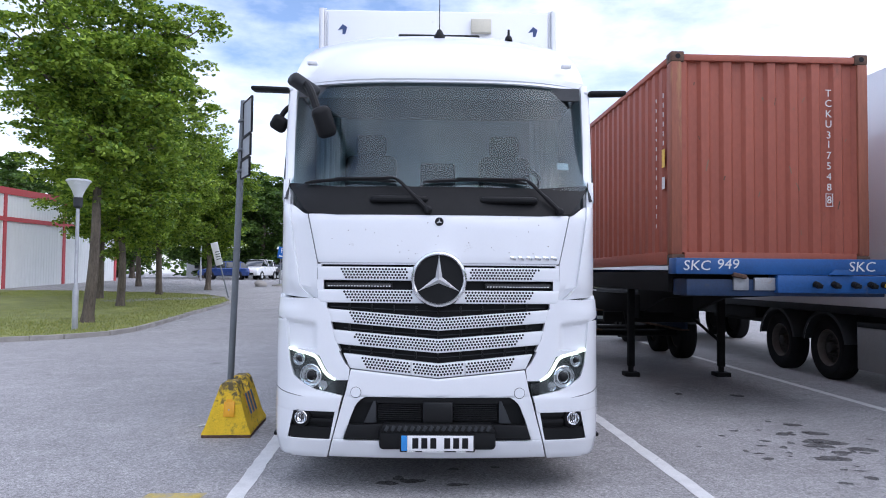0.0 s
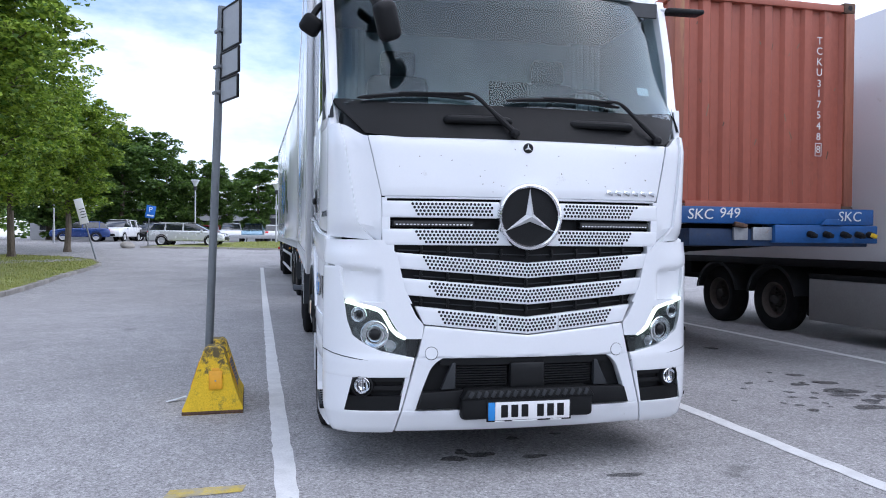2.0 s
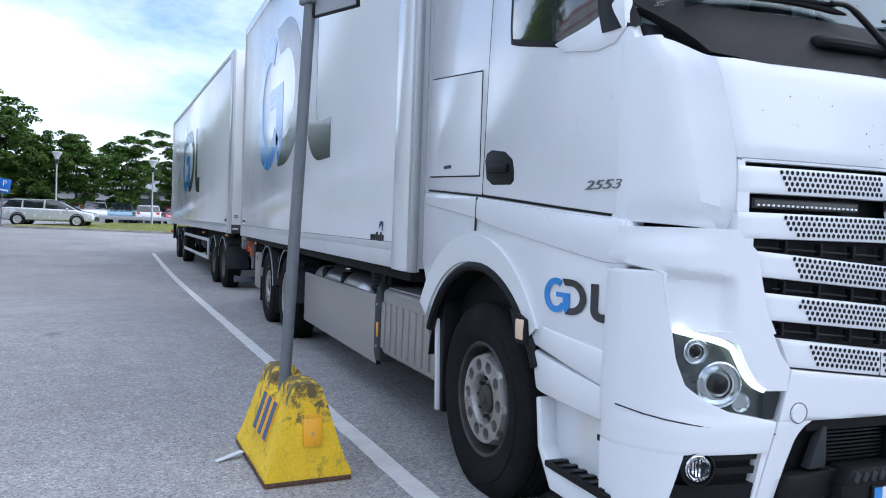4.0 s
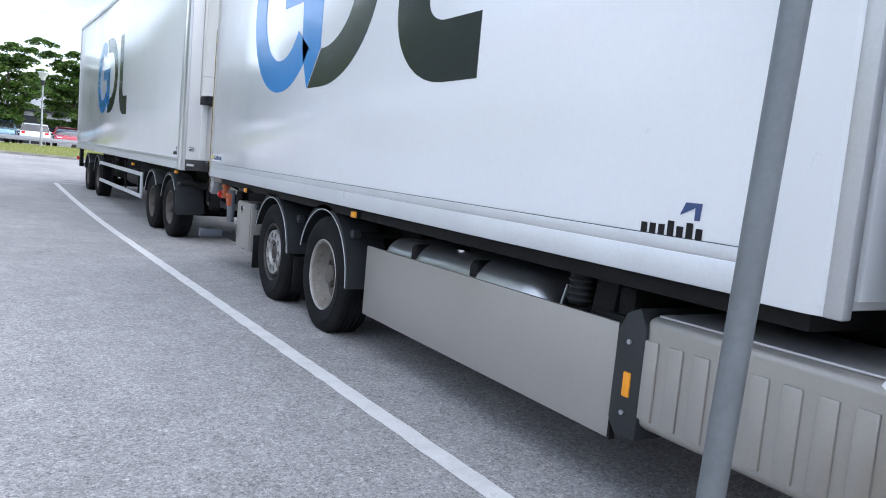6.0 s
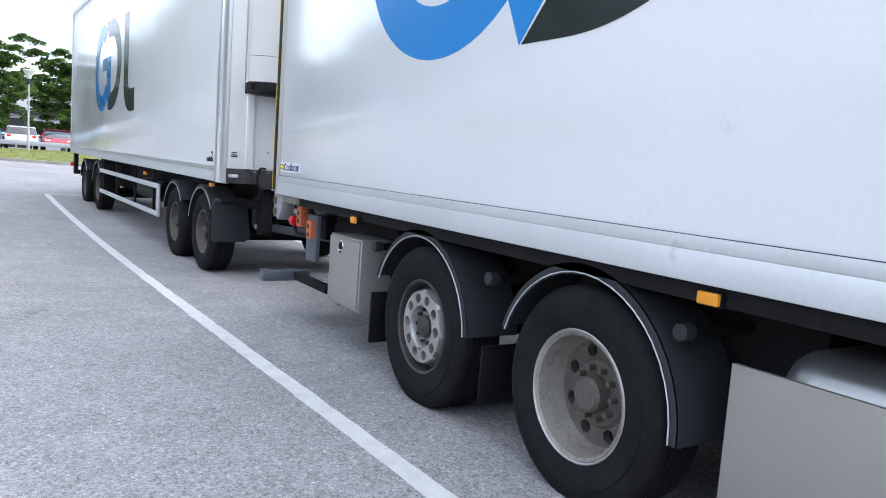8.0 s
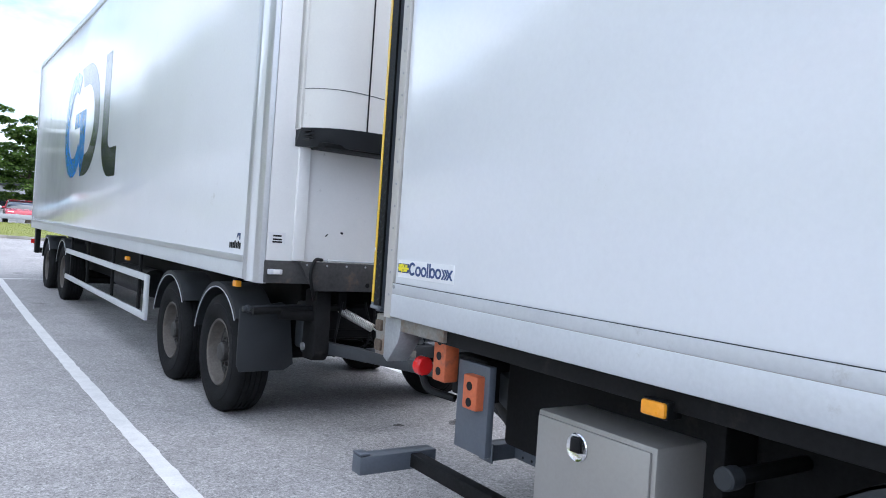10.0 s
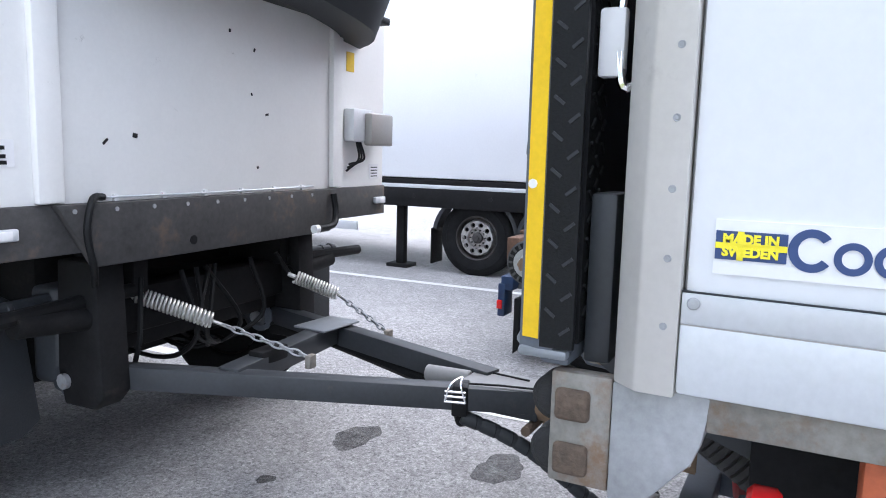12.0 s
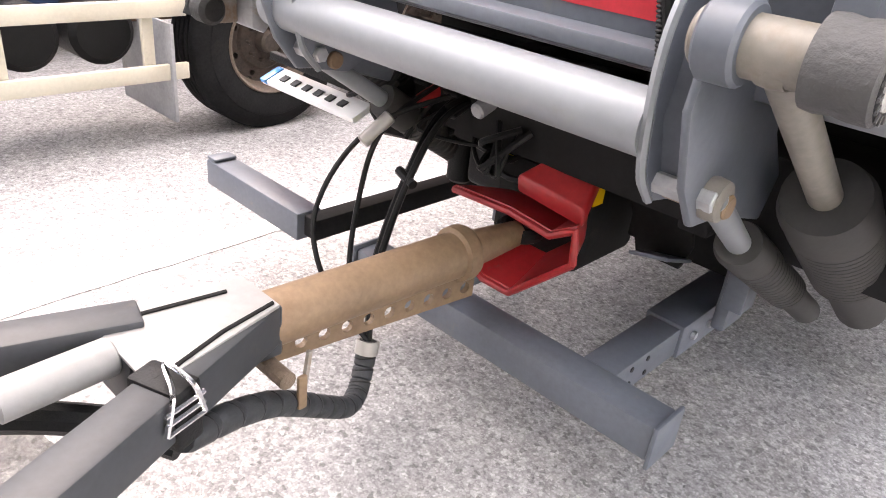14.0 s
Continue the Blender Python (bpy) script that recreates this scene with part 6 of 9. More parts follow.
def cab_side(s):
    def sp(name, poly, x0, x1, m, bev=0.006, label=""):
        return part(name, prism(poly, "x", s * x0, s * x1, bev), m, truck, label)
    made = []

    def side(name, poly, x0, x1, m, bev=0.006, label=""):
        made.append(sp(name, poly, x0, x1, m, bev, label))
        return made[-1]
    side("side_wall", [(0.34, 1.40), (2.33, 1.55), (2.33, 3.2), (0.62, 3.2), (0.45, 2.7), (0.36, 2.2)], 1.18, 1.238, M["white"])
    door = side("door", [(0.30, 1.472), (1.505, 1.595), (1.475, 2.32), (1.42, 3.14), (0.62, 3.14), (0.50, 2.75), (0.37, 2.30), (0.30, 2.14)], 1.20, 1.25, M["white"], 0.012, "white cab door")
    part("door_gap", prism([(1.508, 1.58), (1.524, 1.58), (1.490, 2.33), (1.437, 3.16), (1.424, 3.16), (1.476, 2.33)], "x", s * 1.19, s * 1.2405, 0), M["ink"], door)
    part("side_window", prism([(1.215, 2.40), (1.205, 2.345), (1.13, 2.32), (0.77, 2.235), (0.52, 2.235), (0.42, 2.28), (0.54, 2.72), (0.68, 3.06), (1.20, 3.06)], "x", s * 1.21, s * 1.2545, 0.004), M["darkglass"], door, "dark side window")
    part("window_seal", prism([(1.24, 2.40), (1.228, 2.325), (1.13, 2.295), (0.77, 2.21), (0.52, 2.205), (0.39, 2.27), (0.51, 2.74), (0.65, 3.09), (1.23, 3.09)], "x", s * 1.21, s * 1.2525, 0.004), M["ink"], door)
    part("window_shoulder", prism([(0.80, 2.228), (0.72, 2.178), (0.50, 2.138), (0.40, 2.15), (0.345, 2.20), (0.36, 2.36), (0.44, 2.29), (0.56, 2.255)], "x", s * 1.22, s * 1.2605, 0.004), M["white"], door)
    part("handle_dish", prism([(1.475, 1.77), (1.455, 1.808), (1.40, 1.822), (1.25, 1.80), (1.17, 1.755), (1.15, 1.70), (1.15, 1.65), (1.18, 1.632), (1.38, 1.64), (1.45, 1.675)], "x", s * 1.23, s * 1.2525, 0.003), M["ink"], door)
    part("handle", box((s * 1.262, 1.30, 1.722), (0.03, 0.20, 0.05), 0.014, (4, 0, 0)), M["black"], door, "black door handle")
    num = text("model_number", "2553", 0.052, pose(s * 1.2535, 0.435, 1.598, 90, 0, 90 * s), M["pole"], door, 0.003, "grey metal model number")
    num.data.transform(Matrix(((2.0, 0.6, 0, 0), (0, 1, 0, 0), (0, 0, 1, 0), (0, 0, 0, 1))))
    lock = side("locker_flap", [(1.565, 1.70), (2.285, 1.735), (2.29, 2.345), (1.57, 2.262)], 1.20, 1.246, M["white"], 0.01, "white locker flap")
    part("flap_gap", prism([(1.561, 1.694), (2.289, 1.729), (2.294, 2.351), (1.566, 2.268)], "x", s * 1.2, s * 1.2397, 0), M["ink"], lock)
    part("sill_gap", prism([(2.30, 1.655), (2.30, 1.643), (1.52, 1.584), (0.31, 1.466), (0.31, 1.476), (1.52, 1.595)], "x", s * 1.2, s * 1.243, 0), M["ink"], door)
    part("flap_badge", box((s * 1.247, 2.0, 1.775), (0.006, 0.1, 0.018)), M["greyplastic"], lock)
    # wheel-arch fairing
    cy, cz = 1.51, 0.50
    arc = [(cy + 0.735 * math.cos(a), cz + 0.735 * math.sin(a)) for a in [radians(v) for v in (30, 40, 50, 65, 80, 95, 110, 125, 140, 148)]]
    poly = [(2.34, 1.64), (1.52, 1.582), (0.30, 1.464), (0.30, 1.30), (0.30, 0.835), (0.36, 0.80), (0.85, 0.885)] + arc[::-1] + [(2.20, 0.95), (2.34, 1.19)]
    side("arch_fairing", poly, 1.17, 1.256, M["white"], 0.012, "white wheel-arch fairing")
    flare = ring_band(bmesh.new(), 1.58, 0.50, 0.735, 0.735, 0.86, 0.885, 30, 148, s * 1.27, s * 0.03)
    bevel(flare, 0.01, 3, 50)
    part("arch_flare", flare, M["white"], truck, "smooth white arch flare")
    side("panel_ledge", [(2.30, 1.628), (1.50, 1.570), (0.31, 1.458), (0.31, 1.29), (0.40, 1.292), (1.37, 1.432), (1.55, 1.47), (2.30, 1.56)], 1.25, 1.268, M["white"], 0.008, "raised white ledge under the door")
    face_seam = sp("fairing_seam", [(1.535, 1.58), (1.527, 1.58), (1.535, 1.40), (1.543, 1.40)], 1.26, 1.2695, M["greyplastic"], 0)
    pts = [(s * 1.255, cy + 0.715 * math.cos(a), cz + 0.715 * math.sin(a)) for a in [radians(v) for v in range(24, 158, 6)]]
    part("arch_lip", sweep(pts, 0.028, 8), M["black"], truck, "black arch lip")
    well = bmesh.new()
    for k in range(24):
        a0, a1 = radians(10 + 160 * k / 24), radians(10 + 160 * (k + 1) / 24)
        vs = [well.verts.new((s * x, cy + 0.70 * math.cos(a), cz + 0.70 * math.sin(a))) for a in (a0, a1) for x in (1.25, 0.8)]
        well.faces.new((vs[0], vs[1], vs[3], vs[2]))
    bmesh.ops.remove_doubles(well, verts=well.verts, dist=0.001)
    part("wheel_well", well, M["black"], truck)
    side("lower_panel", [(0.80, 0.985), (0.84, 0.895), (0.37, 0.80), (0.30, 0.835), (0.30, 0.975), (0.365, 0.945)], 1.25, 1.266, M["white"], 0.01)
    side("step_flap", [(0.90, 0.875), (0.85, 0.70), (0.80, 0.69), (0.36, 0.665), (0.33, 0.795)], 1.20, 1.262, M["white"], 0.012, "white flap over the cab step")
    step = sp("step_well", [(0.87, 0.74), (0.84, 0.60), (0.80, 0.34), (0.28, 0.30), (0.26, 0.78), (0.5, 0.80)], 1.08, 1.17, M["white"], 0.012)
    for z, n in ((0.60, 2), (0.56, 3)):
        part("step_label", boxe(s * 1.1715, s * 1.17, 0.34, 0.34 + 0.05 * n, z, z + 0.025), M["ink"], step)
    part("label_hole", rod((s * 1.165, 0.40, 0.50), (s * 1.1725, 0.40, 0.50), 0.02, 14), M["ink"], step)
    tread = part("step_tread", boxe(s * 1.10, s * 1.255, 0.30, 0.76, 0.375, 0.405, 0.008), M["black"], step, "black ribbed step")
    for k in range(6):
        part("tread_rib", boxe(s * 1.12, s * 1.24, 0.34 + 0.07 * k, 0.37 + 0.07 * k, 0.405, 0.413, 0.002), M["blackgloss"], tread)
    side("step_sill", [(0.86, 0.66), (0.83, 0.44), (0.72, 0.285), (0.30, 0.27), (0.30, 0.365), (0.72, 0.375), (0.79, 0.45), (0.82, 0.67)], 1.14, 1.252, M["white"], 0.01)
    mk = sp("side_marker", [(0.99, 0.885), (0.90, 0.885), (0.92, 1.0), (1.06, 1.04)], 1.25, 1.295, M["black"], 0.008)
    part("marker_lens", boxe(s * 1.285, s * 1.302, 0.92, 0.99, 0.905, 1.0, 0.008), M["orange"] if s > 0 else M["markerpale"], mk)
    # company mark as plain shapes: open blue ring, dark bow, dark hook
    made.append(logo_mark(truck, s, 0.585, 1.135, 0.43, 1.262))
    made += [q for q in truck.children if q.name.split(".")[0] in ("logo_bow", "logo_hook") and q.data.vertices[0].co.x * s > 0 and q not in made]
    # camera-mirror arm and corner mirrors
    arm = part("mirror_camera", box((s * 1.39, 0.62, 3.135), (0.32, 0.11, 0.038), 0.017, (0, s * -3, s * 6)), M["black"], truck, "slim black mirror camera arm")
    part("arm_foot", box((s * 1.25, 0.64, 3.135), (0.1, 0.1, 0.03), 0.01), M["alu_pale"], arm)
    # the side draws in towards the front corner
    for o in made + [q for k in made for q in k.children]:
        bm = bmesh.new()
        bm.from_mesh(o.data)
        bmesh.ops.transform(bm, matrix=o.matrix_basis, verts=bm.verts)
        o.matrix_basis = Matrix.Identity(4)
        for yc in (0.36, 0.46, 0.57, 0.70):
            bmesh.ops.bisect_plane(bm, geom=bm.verts[:] + bm.edges[:] + bm.faces[:], plane_co=(0, yc, 0), plane_no=(0, 1, 0))
        for v in bm.verts:
            v.co.x -= s * 0.048 * max(0.0, (0.80 - v.co.y) / 0.5) ** 2
        bm.to_mesh(o.data)
        bm.free()


def logo_mark(parent, s, cy, cz, width, x, tall=1.0):
    """The haulier's mark: a blue open ring with an arrow corner, a dark bow and a dark hook. Toward +y is the ring on the near side."""
    k = width / 4.96
    h = 1.72 * k * tall
    z0 = cz - h / 2
    d = -s  # on the s<0 side the mark reads from +y to -y
    t = 0.003 * s

    def Y(u):
        return cy + (u * width - width / 2) * s

    P_ = lambda poly: prism([(Y(u), z0 + v * h) for u, v in poly], "x", s * x, s * x - t * 1.0, 0)
    mk = part("logo_ring", ring_band(bmesh.new(), Y(0.21), z0 + h * 0.5, width * 0.21, h * 0.5, width * 0.127, h * 0.32, 58 if s > 0 else 122, 325 if s > 0 else -145, s * x, t), M["logoblue"], parent, "blue open ring of the painted mark")
    part("arrow_corner", P_([(0.382, 0.0), (0.445, 0.2), (0.445, 0.60), (0.22, 0.60), (0.22, 0.46), (0.335, 0.46), (0.345, 0.20)]), M["logoblue"], mk)
    bow = part("logo_bow", ring_band(bmesh.new(), Y(0.455), z0 + h * 0.5, width * 0.24, h * 0.5, width * 0.15, h * 0.31, -90 if s > 0 else 270, 90, s * x, t), M["logodark"], parent, "dark bow of the painted mark")
    part("bow_foot", P_([(0.386, 0.0), (0.455, 0.0), (0.455, 0.19), (0.449, 0.19)]), M["logodark"], bow)
    part("bow_top", P_([(0.32, 1.0), (0.455, 1.0), (0.455, 0.81), (0.37, 0.81)]), M["logodark"], bow)
    arc = [radians(v) for v in range(180, 271, 10)]
    inner = [(0.905 + 0.05 * math.cos(a), 0.26 + 0.085 * math.sin(a)) for a in arc]
    outer = [(0.905 + 0.145 * math.cos(a), 0.26 + 0.31 * math.sin(a)) for a in reversed(arc)]
    hook = part("logo_hook", P_([(0.76, 0.95), (0.855, 0.95)] + inner + [(0.99, 0.175), (0.99, -0.05)] + outer), M["logodark"], parent, "dark hook of the painted mark")
    return mk


both(cab_side)
# box logo, both sides
logo_mark(truck, -1, 7.20, 3.04, 4.88, 1.293)
# the box leans forward by half a degree and its roof rises towards the rear
for c in [q for q in truck.children if q.name.split(".")[0] in ("box_body", "bottom_rail", "rail_lip", "rail_joint", "top_rail", "corner_profile", "corner_strip", "front_wall", "wall_vent", "arrow_mark", "lettering_bar", "logo_ring", "logo_bow", "logo_hook", "rear_post", "rear_frame_top", "cross_bearer")]:
    for o in [c] + list(c.children):
        if o.data.vertices[0].co.y < 2.3:
            continue
        for v in o.data.vertices:
            x, y, z = v.co
            v.co.z += lerp(-0.0083 * (11.6 - y), 0.06 + 0.4 * (y - 2.5) / 9, max(0.0, (z - 1.2) / 3.27) ** 2.5)
# kerb and front mirror on the near side
mir = part("front_mirror", sweep(curve_pts([(-1.14, 0.44, 3.12), (-1.08, 0.30, 3.12), (-1.0, 0.18, 3.03), (-0.93, 0.12, 2.86)], 6), 0.032, 10), M["black"], truck, "black front mirror on a bent arm")
part("mirror_shell", box((-0.875, 0.10, 2.76), (0.15, 0.10, 0.24), 0.05, (14, -20, 12), seg=4), M["black"], mir)
part("arm_cover", box((-1.06, 0.27, 3.08), (0.25, 0.14, 0.09), 0.035, (0, 26, 30), seg=3), M["greyplastic"], mir)
mir = part("kerb_mirror", sweep(curve_pts([(-1.22, 0.66, 3.02), (-1.27, 0.63, 2.97), (-1.31, 0.61, 2.90)], 5), 0.022, 8), M["black"], truck, "black kerb mirror beside the door")
part("mirror_shell", box((-1.315, 0.60, 2.85), (0.14, 0.09, 0.13), 0.04, (20, 30, 10), seg=4), M["black"], mir)

# cabin inside
part("headliner", boxe(-1.16, 1.16, 0.72, 1.6, 3.10, 3.15, 0.01), M["interior"], truck)
part("rear_cabin_wall", boxe(-1.16, 1.16, 1.55, 1.60, 1.6, 3.4, 0.01), M["curtain"], truck)
part("cabin_floor", boxe(-1.16, 1.16, 0.45, 1.6, 1.55, 1.65), M["interior"], truck)
part("dashboard", prism([(0.30, 1.9), (0.34, 2.22), (0.55, 2.30), (0.85, 2.26), (0.90, 1.9)], "x", -1.12, 1.12, 0.02), M["interior"], truck)
part("dash_screen", box((-0.01, 0.40, 2.40), (0.28, 0.04, 0.22), 0.02, (-10, 0, 0), seg=3), M["ink"], truck, "black tablet screen on the dashboard")
part("steering_wheel", lathe([(0.235 + 0.018 * math.cos(a), 0.018 * math.sin(a)) for a in [2 * math.pi * q / 10 for q in range(10)]], (0.62, 0.78, 2.40), (0.62, 1.0, 2.85), 40, closed=True), M["interior"], truck)
for sx in (-0.62, 0.62):
    seat = part("cab_seat", box((sx, 1.35, 2.35), (0.48, 0.16, 0.75), 0.07, (-8, 0, 0), seg=4), M["interior"], truck)
    part("headrest", box((sx, 1.40, 2.82), (0.28, 0.12, 0.20), 0.05, None, seg=3), M["interior"], seat)
for k in range(14):
    cx = -1.10 + k * 0.05
    if k < 5:
        for sg in (-1, 1):
            part("curtain_fold", rod((sg * cx, 1.5, 2.2), (sg * cx, 1.5, 3.3), 0.03, 8), M["curtain"], truck)
part("windscreen_paper", box((1.0, 0.47, 2.50), (0.1, 0.002, 0.06), 0, (-18, 0, 14)), M["platewhite"], truck)
part("sun_band", boxe(-1.15, 1.15, 0.56, 0.58, 3.06, 3.16), M["interior"], truck)
# cab back and floor
part("cab_back", boxe(-1.23, 1.23, 2.28, 2.345, 1.0, 3.75, 0.02), M["white"], truck)
part("cab_underside", boxe(-1.1, 1.1, 0.25, 2.3, 0.75, 1.5, 0.02), M["chassis"], truck)

# ---- the drawbar trailer behind the truck ----
TM = pose(0.018, 13.675, 0, 0, 0, 2.9)
TI = TM.inverted()
trailer = thing("trailer", "white refrigerated drawbar trailer with a front cooling unit", "trailer", TM)
TL = 13.9


def loc(*p):
    """A place of the yard in the trailer's own frame."""
    return TI @ Vector(p)


part("box_body", boxe(-1.29, 1.36, 0.02, TL - 0.03, 1.22, 5.02, 0.02), M["box"], trailer, "glossy white insulated trailer box")
for s in (-1, 1):
    part("bottom_rail", boxe(s * 1.302, s * 1.26, 0.34, TL - 0.05, 1.205, 1.34, 0.006), M["alu_pale"], trailer, "pale aluminium bottom rail")
    part("rail_strip", boxe(s * 1.306, s * 1.26, 0.34, TL - 0.05, 1.34, 1.395, 0.004), M["alu"], trailer)
    part("top_rail", boxe(s * 1.302, s * 1.25, 0.30, TL - 0.05, 4.92, 5.03, 0.012), M["alu_pale"], trailer)
    part("corner_profile", prism([(s * 1.304, 0.30), (s * 1.304, 0.10), (s * 1.285, 0.03), (s * 1.23, 0.0), (s * 1.20, 0.30)], "z", 1.20, 5.03, 0.006), M["white"], trailer)
    part("corner_strip", prism([(s * 1.308, 0.10), (s * 1.29, 0.02), (s * 1.255, -0.006), (s * 1.25, 0.10)], "z", 1.20, 5.03, 0.004), M["alu"], trailer, "grey corner strip")
    part("panel_strip", boxe(s * 1.3055, s * 1.28, 0.24, 0.335, 1.21, 5.02, 0.004), M["alu"], trailer)
    part("rear_post", boxe(s * 1.304, s * 1.2, TL - 0.07, TL, 1.2, 5.03, 0.006), M["alu"], trailer)
# front wall
part("front_wall", boxe(-1.25, 1.37, -0.006, 0.02, 1.38, 4.98, 0.004), M["whitefront"], trailer, "off-white front wall with scuffs")
for x in (-0.99, 0.80):
    part("wall_rib", boxe(x - 0.05, x + 0.05, -0.04, -0.006, 1.39, 2.5, 0.008), M["whitefront"], trailer)
fb = part("front_beam", boxe(-1.26, 1.38, -0.02, 0.06, 1.205, 1.385, 0.008), M["dirtybeam"], trailer, "dirty grey front beam")
part("beam_belly", prism([(-0.99, 1.385), (0.78, 1.385), (0.70, 1.15), (-0.84, 1.15)], "y", -0.055, -0.02, 0.008), M["dirtybeam"], trailer, "dirty brownish steel beam")
for k in range(9):
    part("beam_bolt", rod((-0.92 + 0.18 * k, -0.058, 1.36), (-0.92 + 0.18 * k, -0.05, 1.36), 0.009, 8), M["galv"], fb)
part("beam_hole", rod((-0.35, -0.0575, 1.205), (-0.35, -0.05, 1.205), 0.02, 16), M["ink"], fb)
for x in (-1.18, 1.29):
    lp = part("front_marker", boxe(x - 0.06, x + 0.06, -0.045, -0.02, 1.275, 1.315, 0.006), M["alu_pale"], trailer, "small white marker lamp")
    part("lens", boxe(x - 0.02, x + 0.035, -0.05, -0.045, 1.28, 1.31, 0.004), M["platewhite"], lp)
# solid dark block added for under-trailer shade, closes off the bright ground beyond
part("underframe", boxe(-0.72, 0.72, 0.45, TL - 1.0, 0.66, 1.19, 0.03), M["chassis"], trailer, "dark filler block for the shade between the wheels")
part("service_sticker", boxe(-1.235, -1.10, -0.0095, -0.006, 1.515, 1.605), M["platewhite"], trailer, "small service sticker")
for z, w_ in ((1.576, 0.07), (1.548, 0.075), (1.528, 0.08)):
    part("lettering_bar", boxe(-1.168 - w_ / 2, -1.168 + w_ / 2, -0.0115, -0.0095, z - 0.004, z + (0.009 if z > 1.52 else 0.003)), M["ink"], trailer)
jb = part("junction_box", boxe(0.90, 1.12, -0.08, -0.006, 1.65, 1.84, 0.012), M["alu_pale"], trailer, "grey junction box")
part("clear_cover", boxe(1.02, 1.28, -0.13, -0.07, 1.63, 1.82, 0.014), M["panel"], jb)
for q in range(3):
    part("cable", sweep(curve_pts([(0.98 + 0.02 * q, -0.05, 1.65), (0.97 + 0.03 * q, -0.07, 1.55), (0.90 + 0.015 * q, -0.03, 1.48 + 0.02 * q)], 6), 0.007, 6), M["black"], jb)
part("warning_sticker", boxe(0.93, 1.01, -0.0095, -0.006, 2.05, 2.16), M["yellowtape"], trailer)
st = part("type_plate", boxe(1.20, 1.31, -0.0095, -0.006, 1.43, 1.52), M["platewhite"], trailer, "small type plate")
for q in range(4):
    part("lettering_bar", boxe(1.215, 1.295, -0.0105, -0.0095, 1.442 + 0.018 * q, 1.448 + 0.018 * q), M["ink"], st)
for k in range(7):
    rnd = random.Random(700 + k)
    part("scuff", box((rnd.uniform(-0.8, 0.4), -0.0072, rnd.uniform(1.5, 2.2)), (rnd.uniform(0.006, 0.03), 0.002, rnd.uniform(0.006, 0.02)), 0, (0, rnd.uniform(-50, 50), 0)), M["ink"], trailer)
pipe = part("drain_pipe", sweep(curve_pts([(0.70, -0.075, 1.36), (0.70, -0.09, 1.26), (0.64, -0.11, 1.195), (0.47, -0.12, 1.185)], 6), 0.019, 10), M["black"], trailer, "bent black pipe with a white end")
part("pipe_end", rod((0.48, -0.12, 1.186), (0.445, -0.12, 1.186), 0.022, 12), M["platewhite"], pipe)
part("wall_hose", sweep(curve_pts([(-0.78, -0.03, 1.405), (-0.86, -0.075, 1.40), (-0.90, -0.09, 1.29), (-0.87, -0.08, 1.16), (-0.82, -0.02, 1.08)], 6), 0.014, 8), M["black"], trailer, "black hose hanging over the front beam")
for k in range(6):
    part("cable_clip", boxe(-0.72 + 0.24 * k, -0.70 + 0.24 * k, -0.022, -0.005, 1.385, 1.412, 0.003), M["platewhite"], trailer)
part("cable", sweep([(-0.78, -0.02, 1.402), (-0.3, -0.02, 1.398), (0.2, -0.02, 1.399), (0.58, -0.02, 1.402)], 0.005, 6), M["alu_pale"], trailer)
for s in (-1, 1):
    part("hinge_casting", rod((s * 0.68 if s < 0 else 0.52, 0.10, 0.92), (s * 1.05 if s < 0 else 0.95, 0.12, 0.95), 0.045, 14), M["chassis"], trailer)
# cooling unit
def unit_front(x):
    return -0.40 + 0.33 * (abs(x) / 1.08) ** 6


unit = part("cooling_unit", surface(lambda u, v: (lerp(-1.08, 1.08, u), unit_front(lerp(-1.08, 1.08, u)) + (0.02 if v > 0.97 else 0), lerp(2.43, 4.70, v)), 40, 12, (0, 0.06, 0)), M["fridge"], trailer, "cream-white cooling unit with panel joints")
for s in (-1, 1):
    part("unit_side", boxe(s * 1.08, s * 1.02, unit_front(1.06), -0.006, 2.43, 4.70, 0.012), M["fridge"], unit)
for x in (-0.64, 0.36):
    part("panel_joint", boxe(x - 0.006, x + 0.006, unit_front(x) - 0.003, unit_front(x) + 0.02, 2.44, 4.69), M["ink"] if x < 0 else M["greyplastic"], unit)
part("curved_joint", sweep([(x, unit_front(x) - 0.001, 2.75 - 0.13 * min(1.0, (x + 1.08) / 1.4) ** 1.6) for x in [-1.08 + 0.06 * q for q in range(37)]], 0.003, 5), M["greyplastic"], unit)
part("latch", box((0.45, unit_front(0.45) - 0.006, 2.50), (0.10, 0.02, 0.06), 0.008), M["greyplastic"], unit)
part("unit_base", surface(lambda u, v: (lerp(-1.07, 1.07, u), unit_front(lerp(-1.07, 1.07, u)) - 0.02 + 0.10 * v, 2.44 - 0.14 * v - 0.12 * v * max(0, (u - 0.55)) * 2), 30, 4, (0, 0.22, 0)), M["greyplastic"], unit, "dark grey plastic base of the unit")
part("unit_underside", boxe(-0.95, 0.95, -0.28, -0.01, 2.29, 2.33, 0.01), M["black"], unit)
for q in range(3):
    part("vent_fin", box((-1.05, -0.2, 2.345 + 0.03 * q), (0.04, 0.12, 0.008)), M["ink"], unit)
